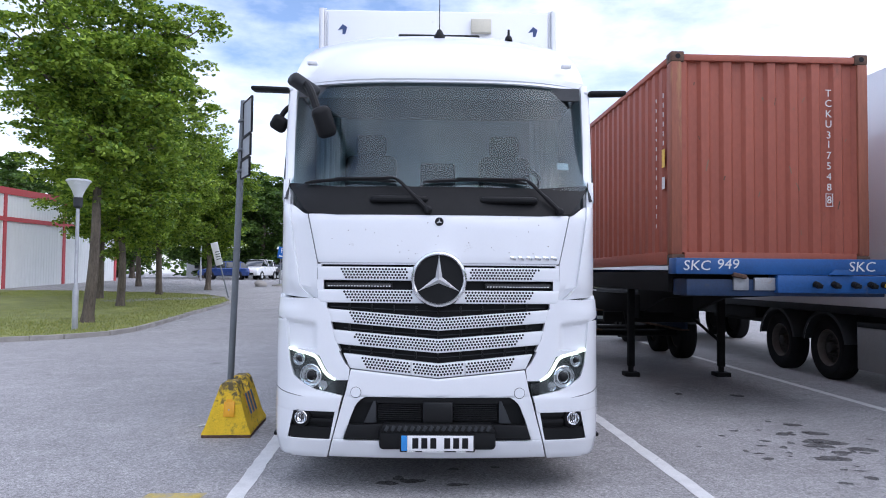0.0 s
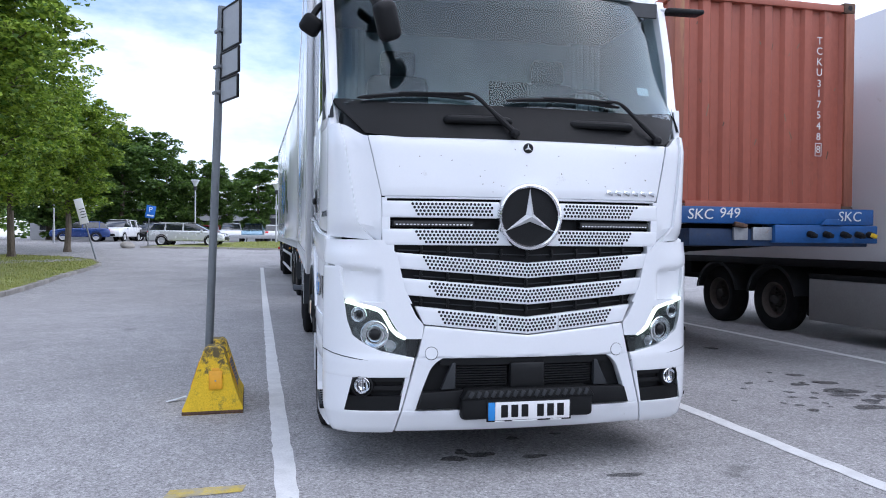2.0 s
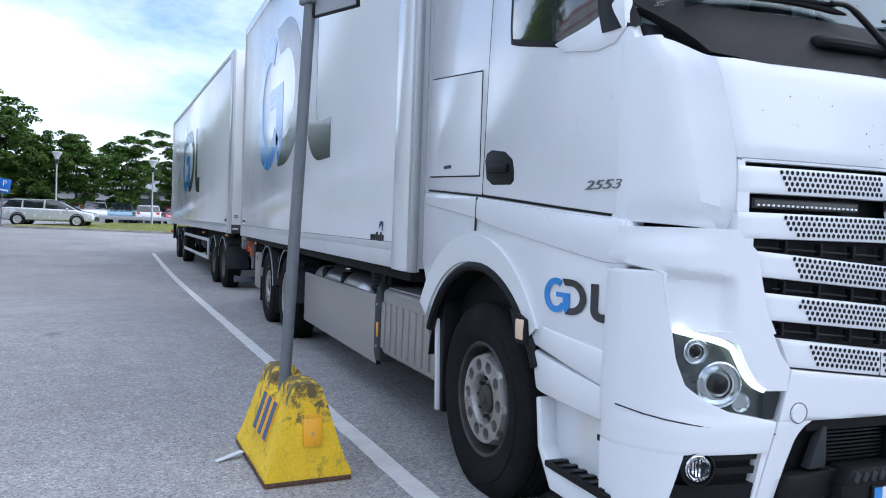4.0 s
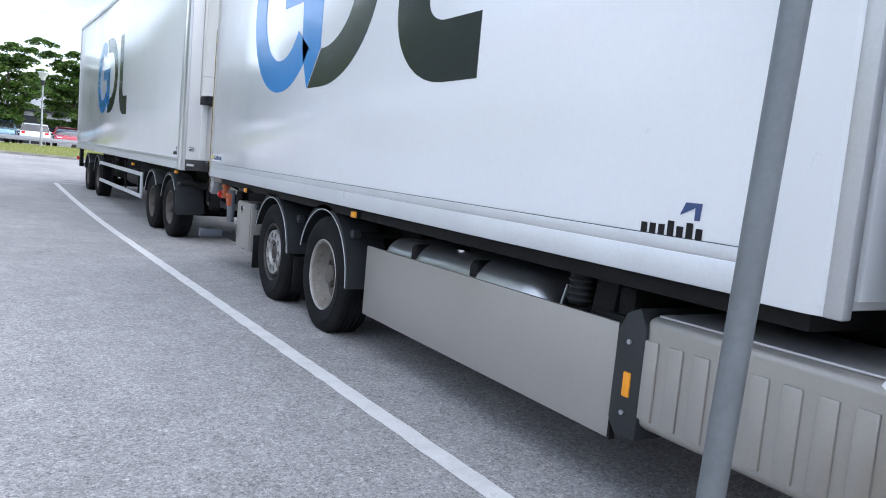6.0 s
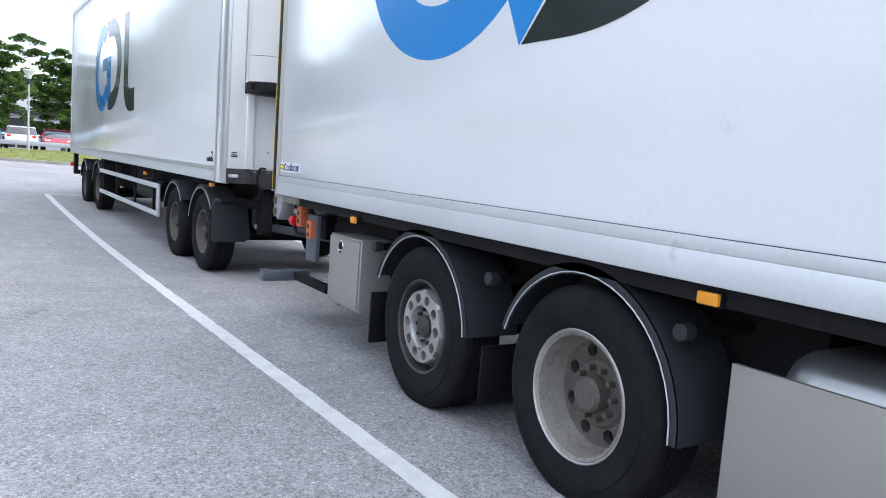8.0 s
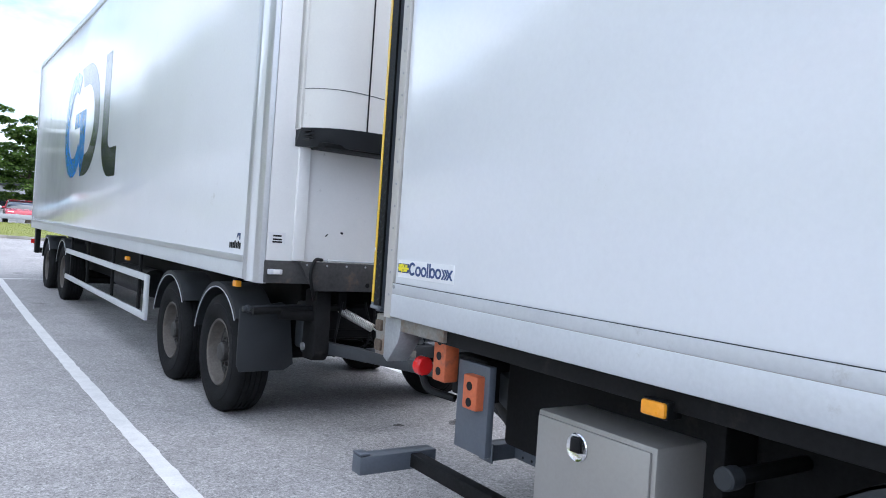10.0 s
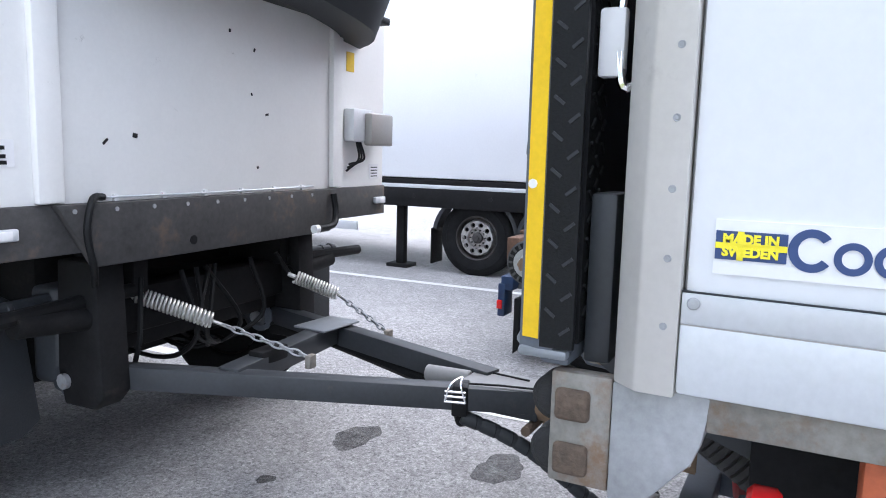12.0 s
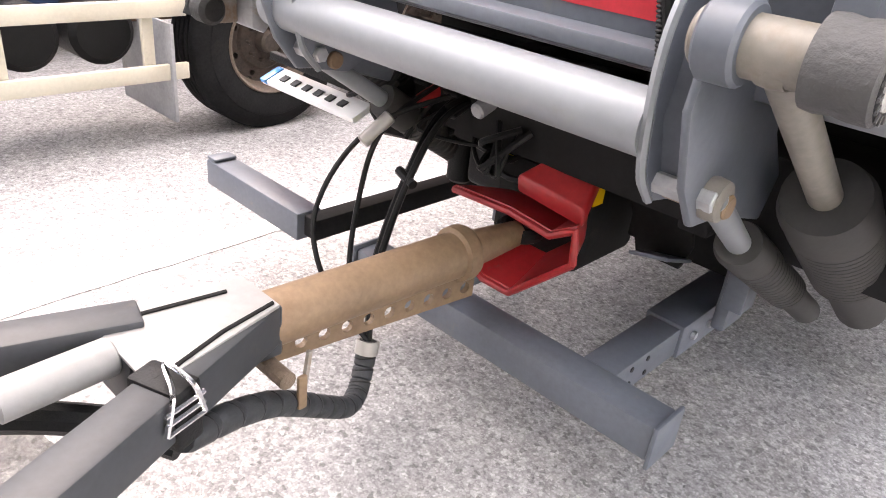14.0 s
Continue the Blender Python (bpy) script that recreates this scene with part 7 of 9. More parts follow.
# wheels, mudguards
for s in (-1, 1):
    for y in (0.95, 2.42, 9.45, 11.4):
        wheel(trailer, s * 1.27, y, 0.52, 0.33, "dish2", 0.0 if y < 3 else 0.12)
        fender(trailer, y, s * 1.285, s * 0.95, 0.52 + (0 if y < 3 else 0.12), 0.61, 35, 165, M["greyplastic"])
    stay = part("fender_stay", rod((s * 1.29, 0.31, 0.965), (s * 0.72, 0.31, 0.985), 0.024, 12), M["drawbar"], trailer, "dark stay tube of the mudguard")
    for q in (1.26, 1.16, 0.95):
        part("stay_collar", rod((s * q, 0.31, 0.967), (s * (q - 0.025), 0.31, 0.968), 0.032, 12, bev=0.004), M["drawbar"], stay)
    part("mud_flap", prism([(s * 1.30, 0.96), (s * 0.94, 1.02), (s * 0.86, 0.97), (s * 0.80, 0.49), (s * 0.88, 0.44), (s * 1.27, 0.44), (s * 1.30, 0.50)], "y", 0.34, 0.36, 0.006), M["greyplastic"], trailer, "large dark mud flap")
    part("flap_stay", rod((s * 1.28, 0.12, 0.97), (s * 0.5, 0.12, 1.0), 0.03, 10), M["chassis"], trailer)
    part("amber_marker", boxe(s * 1.29, s * 1.24, 0.50, 0.58, 1.13, 1.18, 0.006), M["orange"], trailer)
    part("amber_marker", boxe(s * 1.29, s * 1.24, 4.4, 4.5, 1.13, 1.18, 0.006), M["orange"], trailer)
    g = part("side_guard", boxe(s * 1.285, s * 1.25, 3.36, 9.0, 0.90, 0.98, 0.008), M["alu_pale"], trailer, "pale aluminium side guard")
    part("guard_rail", boxe(s * 1.285, s * 1.25, 3.36, 9.0, 0.45, 0.53, 0.008), M["alu_pale"], g)
    part("guard_end", boxe(s * 1.287, s * 1.25, 3.36, 3.48, 0.45, 0.98, 0.008), M["alu_pale"], g)
    for y in (3.9, 5.4, 7.2, 8.7):
        part("guard_post", boxe(s * 1.25, s * 1.215, y - 0.03, y + 0.03, 0.45, 1.2, 0.006), M["chassis"], g)
    part("frame_rail", boxe(s * 0.45, s * 0.53, 0.1, TL - 0.1, 0.98, 1.22, 0.01), M["chassis"], trailer)
    hx = 0.70 if s < 0 else 0.60
    part("axle_hanger", prism([(0.02, 0.62), (0.07, 0.56), (0.24, 0.56), (0.27, 0.70), (0.25, 1.15), (0.04, 1.15)], "x", s * (hx - 0.07), s * (hx + 0.07), 0.015), M["chassis"], trailer)
for y in (0.95, 2.42, 9.45, 11.4):
    part("axle", rod((-1.0, y, 0.5), (1.0, y, 0.5), 0.07, 16), M["chassis"], trailer)
    for s in (-1, 1):
        part("air_spring", rod((s * 0.5, y + 0.3, 0.55), (s * 0.5, y + 0.3, 0.98), 0.13, 20, bev=0.03), M["rubber"], trailer)
rc = random.Random(44)
for k in range(14):
    sx = rc.choice((-1, 1))
    part("brake_gear", rod((sx * rc.uniform(0.25, 0.6), rc.uniform(0.3, 1.2), rc.uniform(0.5, 0.95)), (sx * rc.uniform(0.25, 0.6), rc.uniform(0.5, 1.6), rc.uniform(0.5, 1.0)), rc.uniform(0.02, 0.09), 12, bev=0.01), M["chassis"], trailer)
for k in range(8):
    x0 = rc.uniform(-0.5, 0.5)
    part("air_line", sweep(curve_pts([(x0, 0.1, 1.05), (x0 + rc.uniform(-0.2, 0.2), 0.05, 0.75), (x0 + rc.uniform(-0.3, 0.3), 0.3, 0.62), (x0 + rc.uniform(-0.4, 0.4), 0.8, 0.8)], 6), 0.012, 6), M["black"], trailer)
# near-black sheet added as a stand-in for the shade under the trailer
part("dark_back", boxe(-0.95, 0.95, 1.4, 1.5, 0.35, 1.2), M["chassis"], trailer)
part("turntable", rod((0, 1.3, 1.0), (0, 1.3, 1.2), 0.55, 32), M["chassis"], trailer)
part("bogie_frame", boxe(-0.62, 0.62, 0.15, 2.6, 0.80, 1.0, 0.02), M["chassis"], trailer)
part("bogie_crossmember", boxe(-0.55, 0.55, 0.2, 0.34, 0.72, 1.0, 0.02), M["chassis"], trailer)
part("air_tank", rod((-0.95, 4.2, 0.85), (-0.95, 6.0, 0.85), 0.18, 20, bev=0.05), M["black"], trailer)
part("rear_bar", boxe(-1.2, 1.2, TL - 0.12, TL, 0.62, 0.74, 0.01), M["black"], trailer)
part("rear_hanger", boxe(-1.22, -1.12, TL - 0.25, TL, 0.62, 1.22, 0.01), M["black"], trailer)
# the rear stands a little higher on the rising yard
for c in [q for q in trailer.children if q.name.split(".")[0] in ("box_body", "bottom_rail", "rail_strip", "top_rail", "rear_post", "logo_ring", "logo_bow", "logo_hook", "side_guard", "rear_bar", "rear_hanger", "rear_lamp", "frame_rail")]:
    for o in [c] + list(c.children):
        for v in o.data.vertices:
            v.co.z += 0.012 * max(0.0, v.co.y)
part("rear_lamp", boxe(-1.29, -1.2, TL - 0.04, TL + 0.03, 1.0, 1.1, 0.01), M["redlens"], trailer)
logo_mark(trailer, -1, 7.6, 3.27, 4.45, 1.293, 1.2)
maker_word(trailer, 1.2925, 0.69, 1.45, 7, 0.05)
# drawbar
def beam(name, p0, p1, w, h, material, parent, label="", bev=0.006):
    a, b = loc(*p0), loc(*p1)
    d = b - a
    own = bmesh.new()
    bmesh.ops.create_cube(own, size=1.0, matrix=Matrix.Diagonal((w, d.length, h, 1)))
    bevel(own, bev)
    yaw = math.degrees(math.atan2(-d.x, d.y))
    pit = math.degrees(math.atan2(d.z, math.hypot(d.x, d.y)))
    bmesh.ops.transform(own, matrix=Matrix.Translation((a + b) / 2) @ pose(0, 0, 0, 0, 0, yaw) @ pose(0, 0, 0, pit), verts=own.verts)
    return part(name, own, material, parent, label)


beam("drawbar_beam", (-0.66, 13.86, 0.665), (0.115, 12.20, 0.62), 0.085, 0.095, M["drawbar"], trailer, "dark grey drawbar beam")
beam("drawbar_beam", (0.60, 14.0, 0.675), (0.19, 12.42, 0.64), 0.085, 0.10, M["drawbar"], trailer, "dark grey drawbar beam")
beam("drawbar_nose", (0.135, 12.50, 0.61), (0.14, 12.18, 0.605), 0.13, 0.12, M["drawbar"], trailer)
part("nose_plate", prism([tuple(loc(*p, 0)[:2]) for p in ((-0.02, 12.50), (0.25, 12.50), (0.21, 12.19), (0.07, 12.19))], "z", 0.668, 0.676, 0.002), M["greyskirt"], trailer, "bare welded top plate")
beam("cross_brace", (-0.42, 13.33, 0.66), (0.40, 13.42, 0.67), 0.10, 0.10, M["drawbar"], trailer)
beam("brace_plate", (0.22, 13.42, 0.725), (0.50, 13.40, 0.725), 0.2, 0.012, M["tubegrey"], trailer)
for px, py in ((-0.66, 13.86), (0.60, 14.0)):
    for dx in (-0.07, 0.07):
        part("hinge_cheek", lathe([(0, -0.012), (0.085, -0.012), (0.085, 0.012), (0, 0.012)], loc(px + dx, py, 0.66), loc(px + dx + 1, py, 0.66), 24), GS, trailer)
    part("hinge_pin", rod(loc(px - 0.12, py, 0.66), loc(px + 0.12, py, 0.66), 0.032, 12), M["galv"], trailer)
for px, py in ((-0.66, 13.98), (0.60, 14.12)):
    hc = part("hinge_casting", box(loc(px, py, 0.83), (0.22, 0.16, 0.40), 0.03, (0, 0, 2.9), seg=3), M["drawbar"], trailer, "grey drawbar hinge casting")
    part("casting_foot", box(loc(px, py - 0.09, 0.67), (0.20, 0.16, 0.15), 0.04, (0, 0, 2.9), seg=3), M["drawbar"], hc)
    for dx in (-0.06, 0.06):
        part("casting_bolt", rod(loc(px + dx, py - 0.075, 0.90), loc(px + dx, py - 0.10, 0.90), 0.017, 6), M["galv"], hc)
tub = part("drawbar_tube", lathe([(0.0, 0), (0.062, 0), (0.062, 0.55), (0.074, 0.555), (0.076, 0.585), (0.070, 0.60), (0.05, 0.61), (0.046, 0.68), (0.036, 0.80), (0, 0.80)], loc(0.135, 12.19, 0.60), loc(0.085, 11.2, 0.60), 28), M["tan"], trailer, "worn tan drawbar tube with a row of holes")
hm = Matrix.Translation(loc(0.12, 11.875, 0.515)) @ pose(0, 0, 0, 0, 0, -9.7)
for sx in (-0.008, 0.008):
    bm = bmesh.new()
    for k in range(10):
        y0 = -0.305 + 0.061 * k
        outer = [(y0 + 0.061 * q / 4, -0.045) for q in range(4)] + [(y0 + 0.061, -0.045 + 0.09 * q / 4) for q in range(4)] + [(y0 + 0.061 - 0.061 * q / 4, 0.045) for q in range(4)] + [(y0, 0.045 - 0.09 * q / 4) for q in range(4)]
        cc = Vector((y0 + 0.0305, -0.012))
        inner = [cc + (Vector(o) - cc).normalized() * 0.0165 for o in outer]
        vo = [bm.verts.new(hm @ Vector((sx, a, b))) for a, b in outer]
        vi = [bm.verts.new(hm @ Vector((sx, a.x, a.y))) for a in inner]
        vb = [bm.verts.new(hm @ Vector((sx * 0.05, a.x, a.y))) for a in inner]
        for q in range(16):
            r = (q + 1) % 16
            bm.faces.new((vo[q], vo[r], vi[r], vi[q]))
            bm.faces.new((vi[q], vi[r], vb[r], vb[q]))
    bmesh.ops.remove_doubles(bm, verts=bm.verts, dist=0.0004)
    part("hole_flange", bm, M["tan"], tub, smooth=False)
part("drawbar_eye", lathe([(0.05 + 0.022 * math.cos(a), 0.022 * math.sin(a)) for a in [2 * math.pi * q / 10 for q in range(10)]], loc(0.105, 11.36, 0.60), loc(0.105, 11.36, 1.6), 24, closed=True), M["chassis"], tub)
part("flange_bolt", rod(loc(0.02, 12.205, 0.52), loc(0.19, 12.205, 0.52), 0.02, 10), M["rubberbuf"], tub)
cl = part("hose_clamp", box(loc(-0.012, 12.475, 0.62), (0.105, 0.065, 0.125), 0.008, (0, 0, 18)), M["black"], trailer, "black strap with a bright wire latch")
for z in (0.62, 0.642, 0.662):
    part("latch_wire", sweep([loc(-0.062, 12.43, z), loc(-0.085, 12.51, z)], 0.005, 6), M["chrome"], cl)
part("latch_wire", sweep(curve_pts([loc(-0.062, 12.43, 0.62), loc(-0.066, 12.45, 0.69), loc(-0.01, 12.47, 0.705), loc(-0.075, 12.49, 0.69), loc(-0.085, 12.51, 0.62)], 5), 0.005, 6), M["chrome"], cl)
part("jack_cylinder", rod(loc(0.115, 12.70, 0.655), loc(0.13, 12.50, 0.655), 0.036, 20, bev=0.005), M["greyskirt"], trailer, "pale cylinder lying on the drawbar")
part("weld_seam", sweep([loc(-0.01, 12.49, 0.678), loc(0.05, 12.33, 0.678), loc(0.08, 12.2, 0.678)], 0.005, 5), M["chassis"], trailer)
part("weld_seam", sweep([loc(0.20, 12.49, 0.678), loc(0.17, 12.25, 0.678)], 0.005, 5), M["chassis"], trailer)


def coil(p0, p1, r, wire, turns, parent):
    a, b = Vector(p0), Vector(p1)
    d = b - a
    zq = d.normalized()
    sx = zq.orthogonal().normalized()
    sy = zq.cross(sx)
    n = turns * 10
    pts = [a + d * (k / n) + (sx * math.cos(2 * math.pi * k / 10) + sy * math.sin(2 * math.pi * k / 10)) * r for k in range(n + 1)]
    return part("coil_spring", sweep(pts, wire, 6), M["spring"], parent, "zinc coil spring")


def chain(p0, p1, n, parent):
    a, b = Vector(p0), Vector(p1)
    for k in range(n):
        c = a.lerp(b, (k + 0.5) / n)
        d = (b - a).normalized()
        L = (b - a).length / n * 0.68
        sd = d.orthogonal().normalized() if k % 2 else d.cross(d.orthogonal()).normalized()
        pts = []
        for q in range(13):
            t = 2 * math.pi * q / 12
            pts.append(c + d * (L * math.cos(t)) + sd * (0.013 * math.sin(t)))
        part("chain_link", sweep(pts, 0.0045, 6), M["galv"], parent)


for (p0, p1, p2) in (((-0.48, 13.84, 0.98), (-0.265, 13.57, 0.845), (-0.10, 13.16, 0.70)), ((0.497, 13.72, 0.915), (0.593, 13.518, 0.83), (0.445, 13.10, 0.705))):
    sp = coil(loc(*p0), loc(*p1), 0.032, 0.0065, 22 if p0[0] < 0 else 15, trailer)
    part("spring_hook", sweep(curve_pts([loc(*p1), loc(*Vector(p1).lerp(Vector(p2), 0.1)), loc(*Vector(p1).lerp(Vector(p2), 0.14))], 4), 0.008, 6), M["spring"], sp)
    part("spring_hook", rod(loc(*Vector(p0).lerp(Vector(p1), -0.18)), loc(*p0), 0.012, 8), M["spring"], sp)
    chain(loc(*Vector(p1).lerp(Vector(p2), 0.12)), loc(*p2), 9, sp)
    part("chain_lug", box(loc(p2[0], p2[1], p2[2] - 0.015), (0.05, 0.03, 0.06), 0.006), M["rustplate"], sp)
part("stop_cup", boxe(-0.28, -0.10, -0.36, -0.28, 0.67, 0.735, 0.01), M["chassis"], trailer)
# brake and electric lines wrapped in a spiral sleeve, hanging below the tube
sl = [(-0.03, 12.46, 0.55), (0.03, 12.32, 0.49), (0.08, 12.20, 0.42), (0.12, 12.10, 0.34), (0.165, 11.99, 0.245), (0.20, 11.89, 0.17), (0.24, 11.82, 0.16), (0.27, 11.775, 0.21), (0.285, 11.75, 0.28)]
pts = curve_pts([loc(*p) for p in sl], 14)
slv = part("hose_sleeve", sweep(pts, [0.03 - 0.004 * (1 if k % 7 == 0 else 0) for k in range(len(pts))], 12), M["greyplastic"], trailer, "spiral-wrapped hose bundle")
for k in range(5, len(pts) - 4, 7):
    d = (pts[k + 1] - pts[k - 1]).normalized()
    part("wrap_seam", lathe([(0.0305, -0.0025), (0.0318, 0), (0.0305, 0.0025)], pts[k], pts[k] + d + Vector((0.25, 0, 0.2)), 14), M["ink"], slv)
part("sleeve_collar", sweep(pts[-8:], 0.034, 12), M["panel"], slv)
part("sleeve_under", sweep(curve_pts([loc(*p) for p in ((0.45, 13.5, 0.62), (0.36, 13.1, 0.585), (0.24, 12.75, 0.565), (0.10, 12.55, 0.55), (-0.02, 12.46, 0.53))], 10), 0.03, 10), M["black"], slv)
HOSES = (((0.285, 11.75, 0.28), (0.33, 11.70, 0.45), (0.33, 11.60, 0.72), (0.36, 11.42, 0.88), (0.36, 11.1, 0.92)),
         ((0.29, 11.745, 0.28), (0.36, 11.68, 0.46), (0.355, 11.58, 0.73), (0.40, 11.40, 0.88), (0.42, 11.1, 0.92)),
         ((0.28, 11.755, 0.28), (0.40, 11.82, 0.44), (0.50, 11.78, 0.62), (0.46, 11.62, 0.84), (0.34, 11.3, 0.95)),
         ((0.285, 11.75, 0.28), (0.38, 11.75, 0.42), (0.44, 11.68, 0.64), (0.44, 11.60, 0.84), (0.50, 11.3, 0.93)))
for k, q in enumerate(HOSES):
    part("supply_hose", sweep(curve_pts([loc(*p) for p in q], 10), 0.0105 if k < 2 else 0.008, 8), M["black"], slv)
part("hose_tie", rod(loc(0.31, 11.60, 0.715), loc(0.385, 11.585, 0.73), 0.014, 8), M["black"], slv)
part("hose_plug", rod(loc(0.46, 11.66, 0.80), loc(0.44, 11.58, 0.87), 0.02, 12, bev=0.004), M["panel"], slv)
tg = part("hanging_tag", box(loc(0.075, 12.13, 0.42), (0.012, 0.024, 0.09), 0.004), M["tan"], slv)
part("tag_chain", rod(loc(0.09, 12.10, 0.51), loc(0.08, 12.125, 0.40), 0.008, 6), M["rustplate"], tg)

# ---- red shipping container on a blue chassis ----
CM = pose(4.06, 3.30, 1.77, 0, 0, 1.2)
container = thing("shipping_container", "rust-red corrugated steel shipping container on a blue chassis", "container", CM)


def corrugated(p0, p1, z0, z1, pitch, depth, out):
    """A folded sheet wall from p0 to p1 in plan; out is the outward normal."""
    a, b = Vector(p0), Vector(p1)
    L = (b - a).length
    d = (b - a).normalized()
    o = Vector(out)
    n = max(1, round(L / pitch))
    pr = L / n
    pts = []
    for k in range(n):
        s = k * pr
        for f, h in ((0.0, 0.0), (0.28, 0.0), (0.42, -depth), (0.80, -depth), (0.94, 0.0)):
            pts.append(a + d * (s + f * pr) + o * h)
    pts.append(b)
    bm = bmesh.new()
    col = [[bm.verts.new((p.x, p.y, z)) for z in (z0, z1)] for p in pts]
    for q, r in zip(col, col[1:]):
        bm.faces.new((q[0], r[0], r[1], q[1]))
    return bm


part("end_wall", corrugated((-1.10, 0.03), (1.10, 0.03), 0.15, 2.49, 0.262, 0.045, (0, -1)), M["container"], container, "faded red corrugated end wall", smooth=False)
for s in (-1, 1):
    part("side_wall", corrugated((s * 1.195, 0.14), (s * 1.195, 5.92), 0.16, 2.49, 0.278, 0.036, (s, 0)), M["container"], container, "red corrugated side wall", smooth=False)
    part("corner_post", boxe(s * 1.219, s * 1.09, 0.0, 0.16, 0.12, 2.47, 0.015), M["containerpost"], container, "worn rusty corner post")
    part("corner_post", boxe(s * 1.219, s * 1.09, 5.90, 6.06, 0.12, 2.47, 0.015), M["container"], container)
    part("top_rail", boxe(s * 1.217, s * 1.15, 0.16, 5.9, 2.49, 2.56, 0.008), M["container"], container)
    part("bottom_rail", boxe(s * 1.217, s * 1.13, 0.16, 5.9, 0.0, 0.16, 0.008), M["container"], container)
    for y in (0.0, 5.88):
        for z in (0.0, 2.47):
            cst = part("corner_casting", boxe(s * 1.222, s * 1.06, y - 0.004, y + 0.178, z - 0.004, z + 0.122, 0.014), M["rustdark"], container, "dark steel corner casting")
            part("casting_hole", lathe([(0.0, 0.0), (0.032, 0.0)], (s * 1.14, y - 0.006, z + 0.06), (s * 1.14, y - 1, z + 0.06), 18), M["ink"], cst)
            part("casting_hole", lathe([(0.0, 0.0), (0.032, 0.0)], (s * 1.224, y + 0.09, z + 0.06), (s * 2, y + 0.09, z + 0.06), 18), M["ink"], cst)
part("end_top_rail", boxe(-1.06, 1.06, 0.005, 0.1, 2.48, 2.56, 0.008), M["container"], container)
part("end_bottom_rail", boxe(-1.06, 1.06, 0.005, 0.1, 0.0, 0.15, 0.008), M["container"], container)
part("far_wall", boxe(-1.09, 1.09, 6.0, 6.04, 0.1, 2.5), M["container"], container)
part("roof_sheet", boxe(-1.15, 1.15, 0.1, 5.95, 2.52, 2.54), M["container"], container)
for k in range(14):
    rs = random.Random(900 + k)
    part("scratch", box((rs.uniform(-0.95, 0.95), 0.0285 if k % 2 else -0.0165, rs.uniform(0.3, 2.2)), (rs.uniform(0.006, 0.016), 0.002, rs.uniform(0.03, 0.14)), 0, (0, rs.uniform(-35, 35), 0)), M["tan"] if k % 3 else M["rustdark"], container)
part("floor_sheet", boxe(-1.15, 1.15, 0.1, 5.95, 0.08, 0.14), M["rustdark"], container)
for ch, z in zip("TCKU3175488", (2.11, 1.985, 1.855, 1.73, 1.595, 1.48, 1.345, 1.215, 1.085, 0.955, 0.80)):
    text("code_character", ch, 0.125, pose(0.735, 0.022, z, 90, 0, 0), M["inkwhite"], container, 0.001)
frm = bmesh.new()
for x0, x1, z0, z1 in ((0.69, 0.78, 0.873, 0.88), (0.69, 0.78, 0.722, 0.729), (0.69, 0.697, 0.722, 0.88), (0.773, 0.78, 0.722, 0.88)):
    boxe(x0, x1, 0.020, 0.024, z0, z1, 0, frm)
part("digit_frame", frm, M["inkwhite"], container, smooth=False)
rnd = random.Random(9)
for q in range(14):
    z = 2.1 - 0.125 * q
    part("side_lettering_bar", boxe(-1.199, -1.1965, 0.60, 0.625, z, z + rnd.uniform(0.03, 0.07)), M["inkwhite"], container)
for q in range(6):
    part("side_lettering_bar", boxe(-1.199, -1.1965, 0.34, 0.365, 2.1 - 0.12 * q, 2.16 - 0.12 * q), M["inkwhite"], container)
part("hazard_label", boxe(-1.20, -1.1965, 0.30, 0.40, 1.22, 1.45), M["yellowtape"], container, "yellow label")
part("code_label", boxe(-1.20, -1.1965, 0.30, 0.40, 0.95, 1.10), M["inkwhite"], container)

chs = thing("container_trailer", "blue skeletal container trailer standing on its landing legs", "trailer", pose(4.06, 3.30, 0, 0, 0, 1.2))
fbm = part("front_bolster", boxe(-1.25, 1.32, -0.22, 0.02, 1.655, 1.845, 0.012), M["blue"], chs, "blue front beam with a hand-painted white code")
for x, word in ((-1.0, "SKC"), (-0.63, "949"), (0.98, "SKC")):
    num = text("fleet_code", word, 0.165, pose(x, -0.223, 1.752 if word == "SKC" else 1.77, 90, 0, 0), M["inkwhite"], fbm, 0.001, "hand-painted white code")
    num.data.transform(Matrix(((1.1, 0.12, 0, 0), (0, 1, 0, 0), (0, 0, 1, 0), (0, 0, 0, 1))))
part("coupler_beam", boxe(-0.05, 1.36, -0.24, 0.0, 1.44, 1.65, 0.012), M["blue"], chs)
part("coupler_under", boxe(-1.1, 1.3, -0.15, 0.3, 1.40, 1.60, 0.012), M["bluedark"], chs)
for k, x in enumerate((0.40, 0.62, 0.86, 1.06, 1.22)):
    cpn = part("air_coupling", rod((x, -0.24, 1.55), (x, -0.32, 1.53), 0.038, 14, bev=0.008), M["chassis"], chs, "air or power coupling")
    part("coupling_head", box((x, -0.33, 1.53), (0.07, 0.05, 0.05), 0.012, (0, 20, 0)), M["black"] if k < 4 else M["yellowtape"], cpn)
part("socket_bridge", prism([(0.55, 1.655), (0.62, 1.72), (0.80, 1.72), (0.87, 1.655)], "y", -0.27, -0.24, 0.004), M["blue"], chs)
for x0, x1 in ((-0.55, -0.37), (-0.30, -0.05)):
    part("bare_plate", boxe(x0, x1, -0.19, -0.15, 1.47, 1.62, 0.006), M["galv"], chs)
part("rusty_hook", box((-0.5, -0.22, 1.64), (0.16, 0.08, 0.05), 0.012, (0, 12, 0)), M["rustdark"], chs)
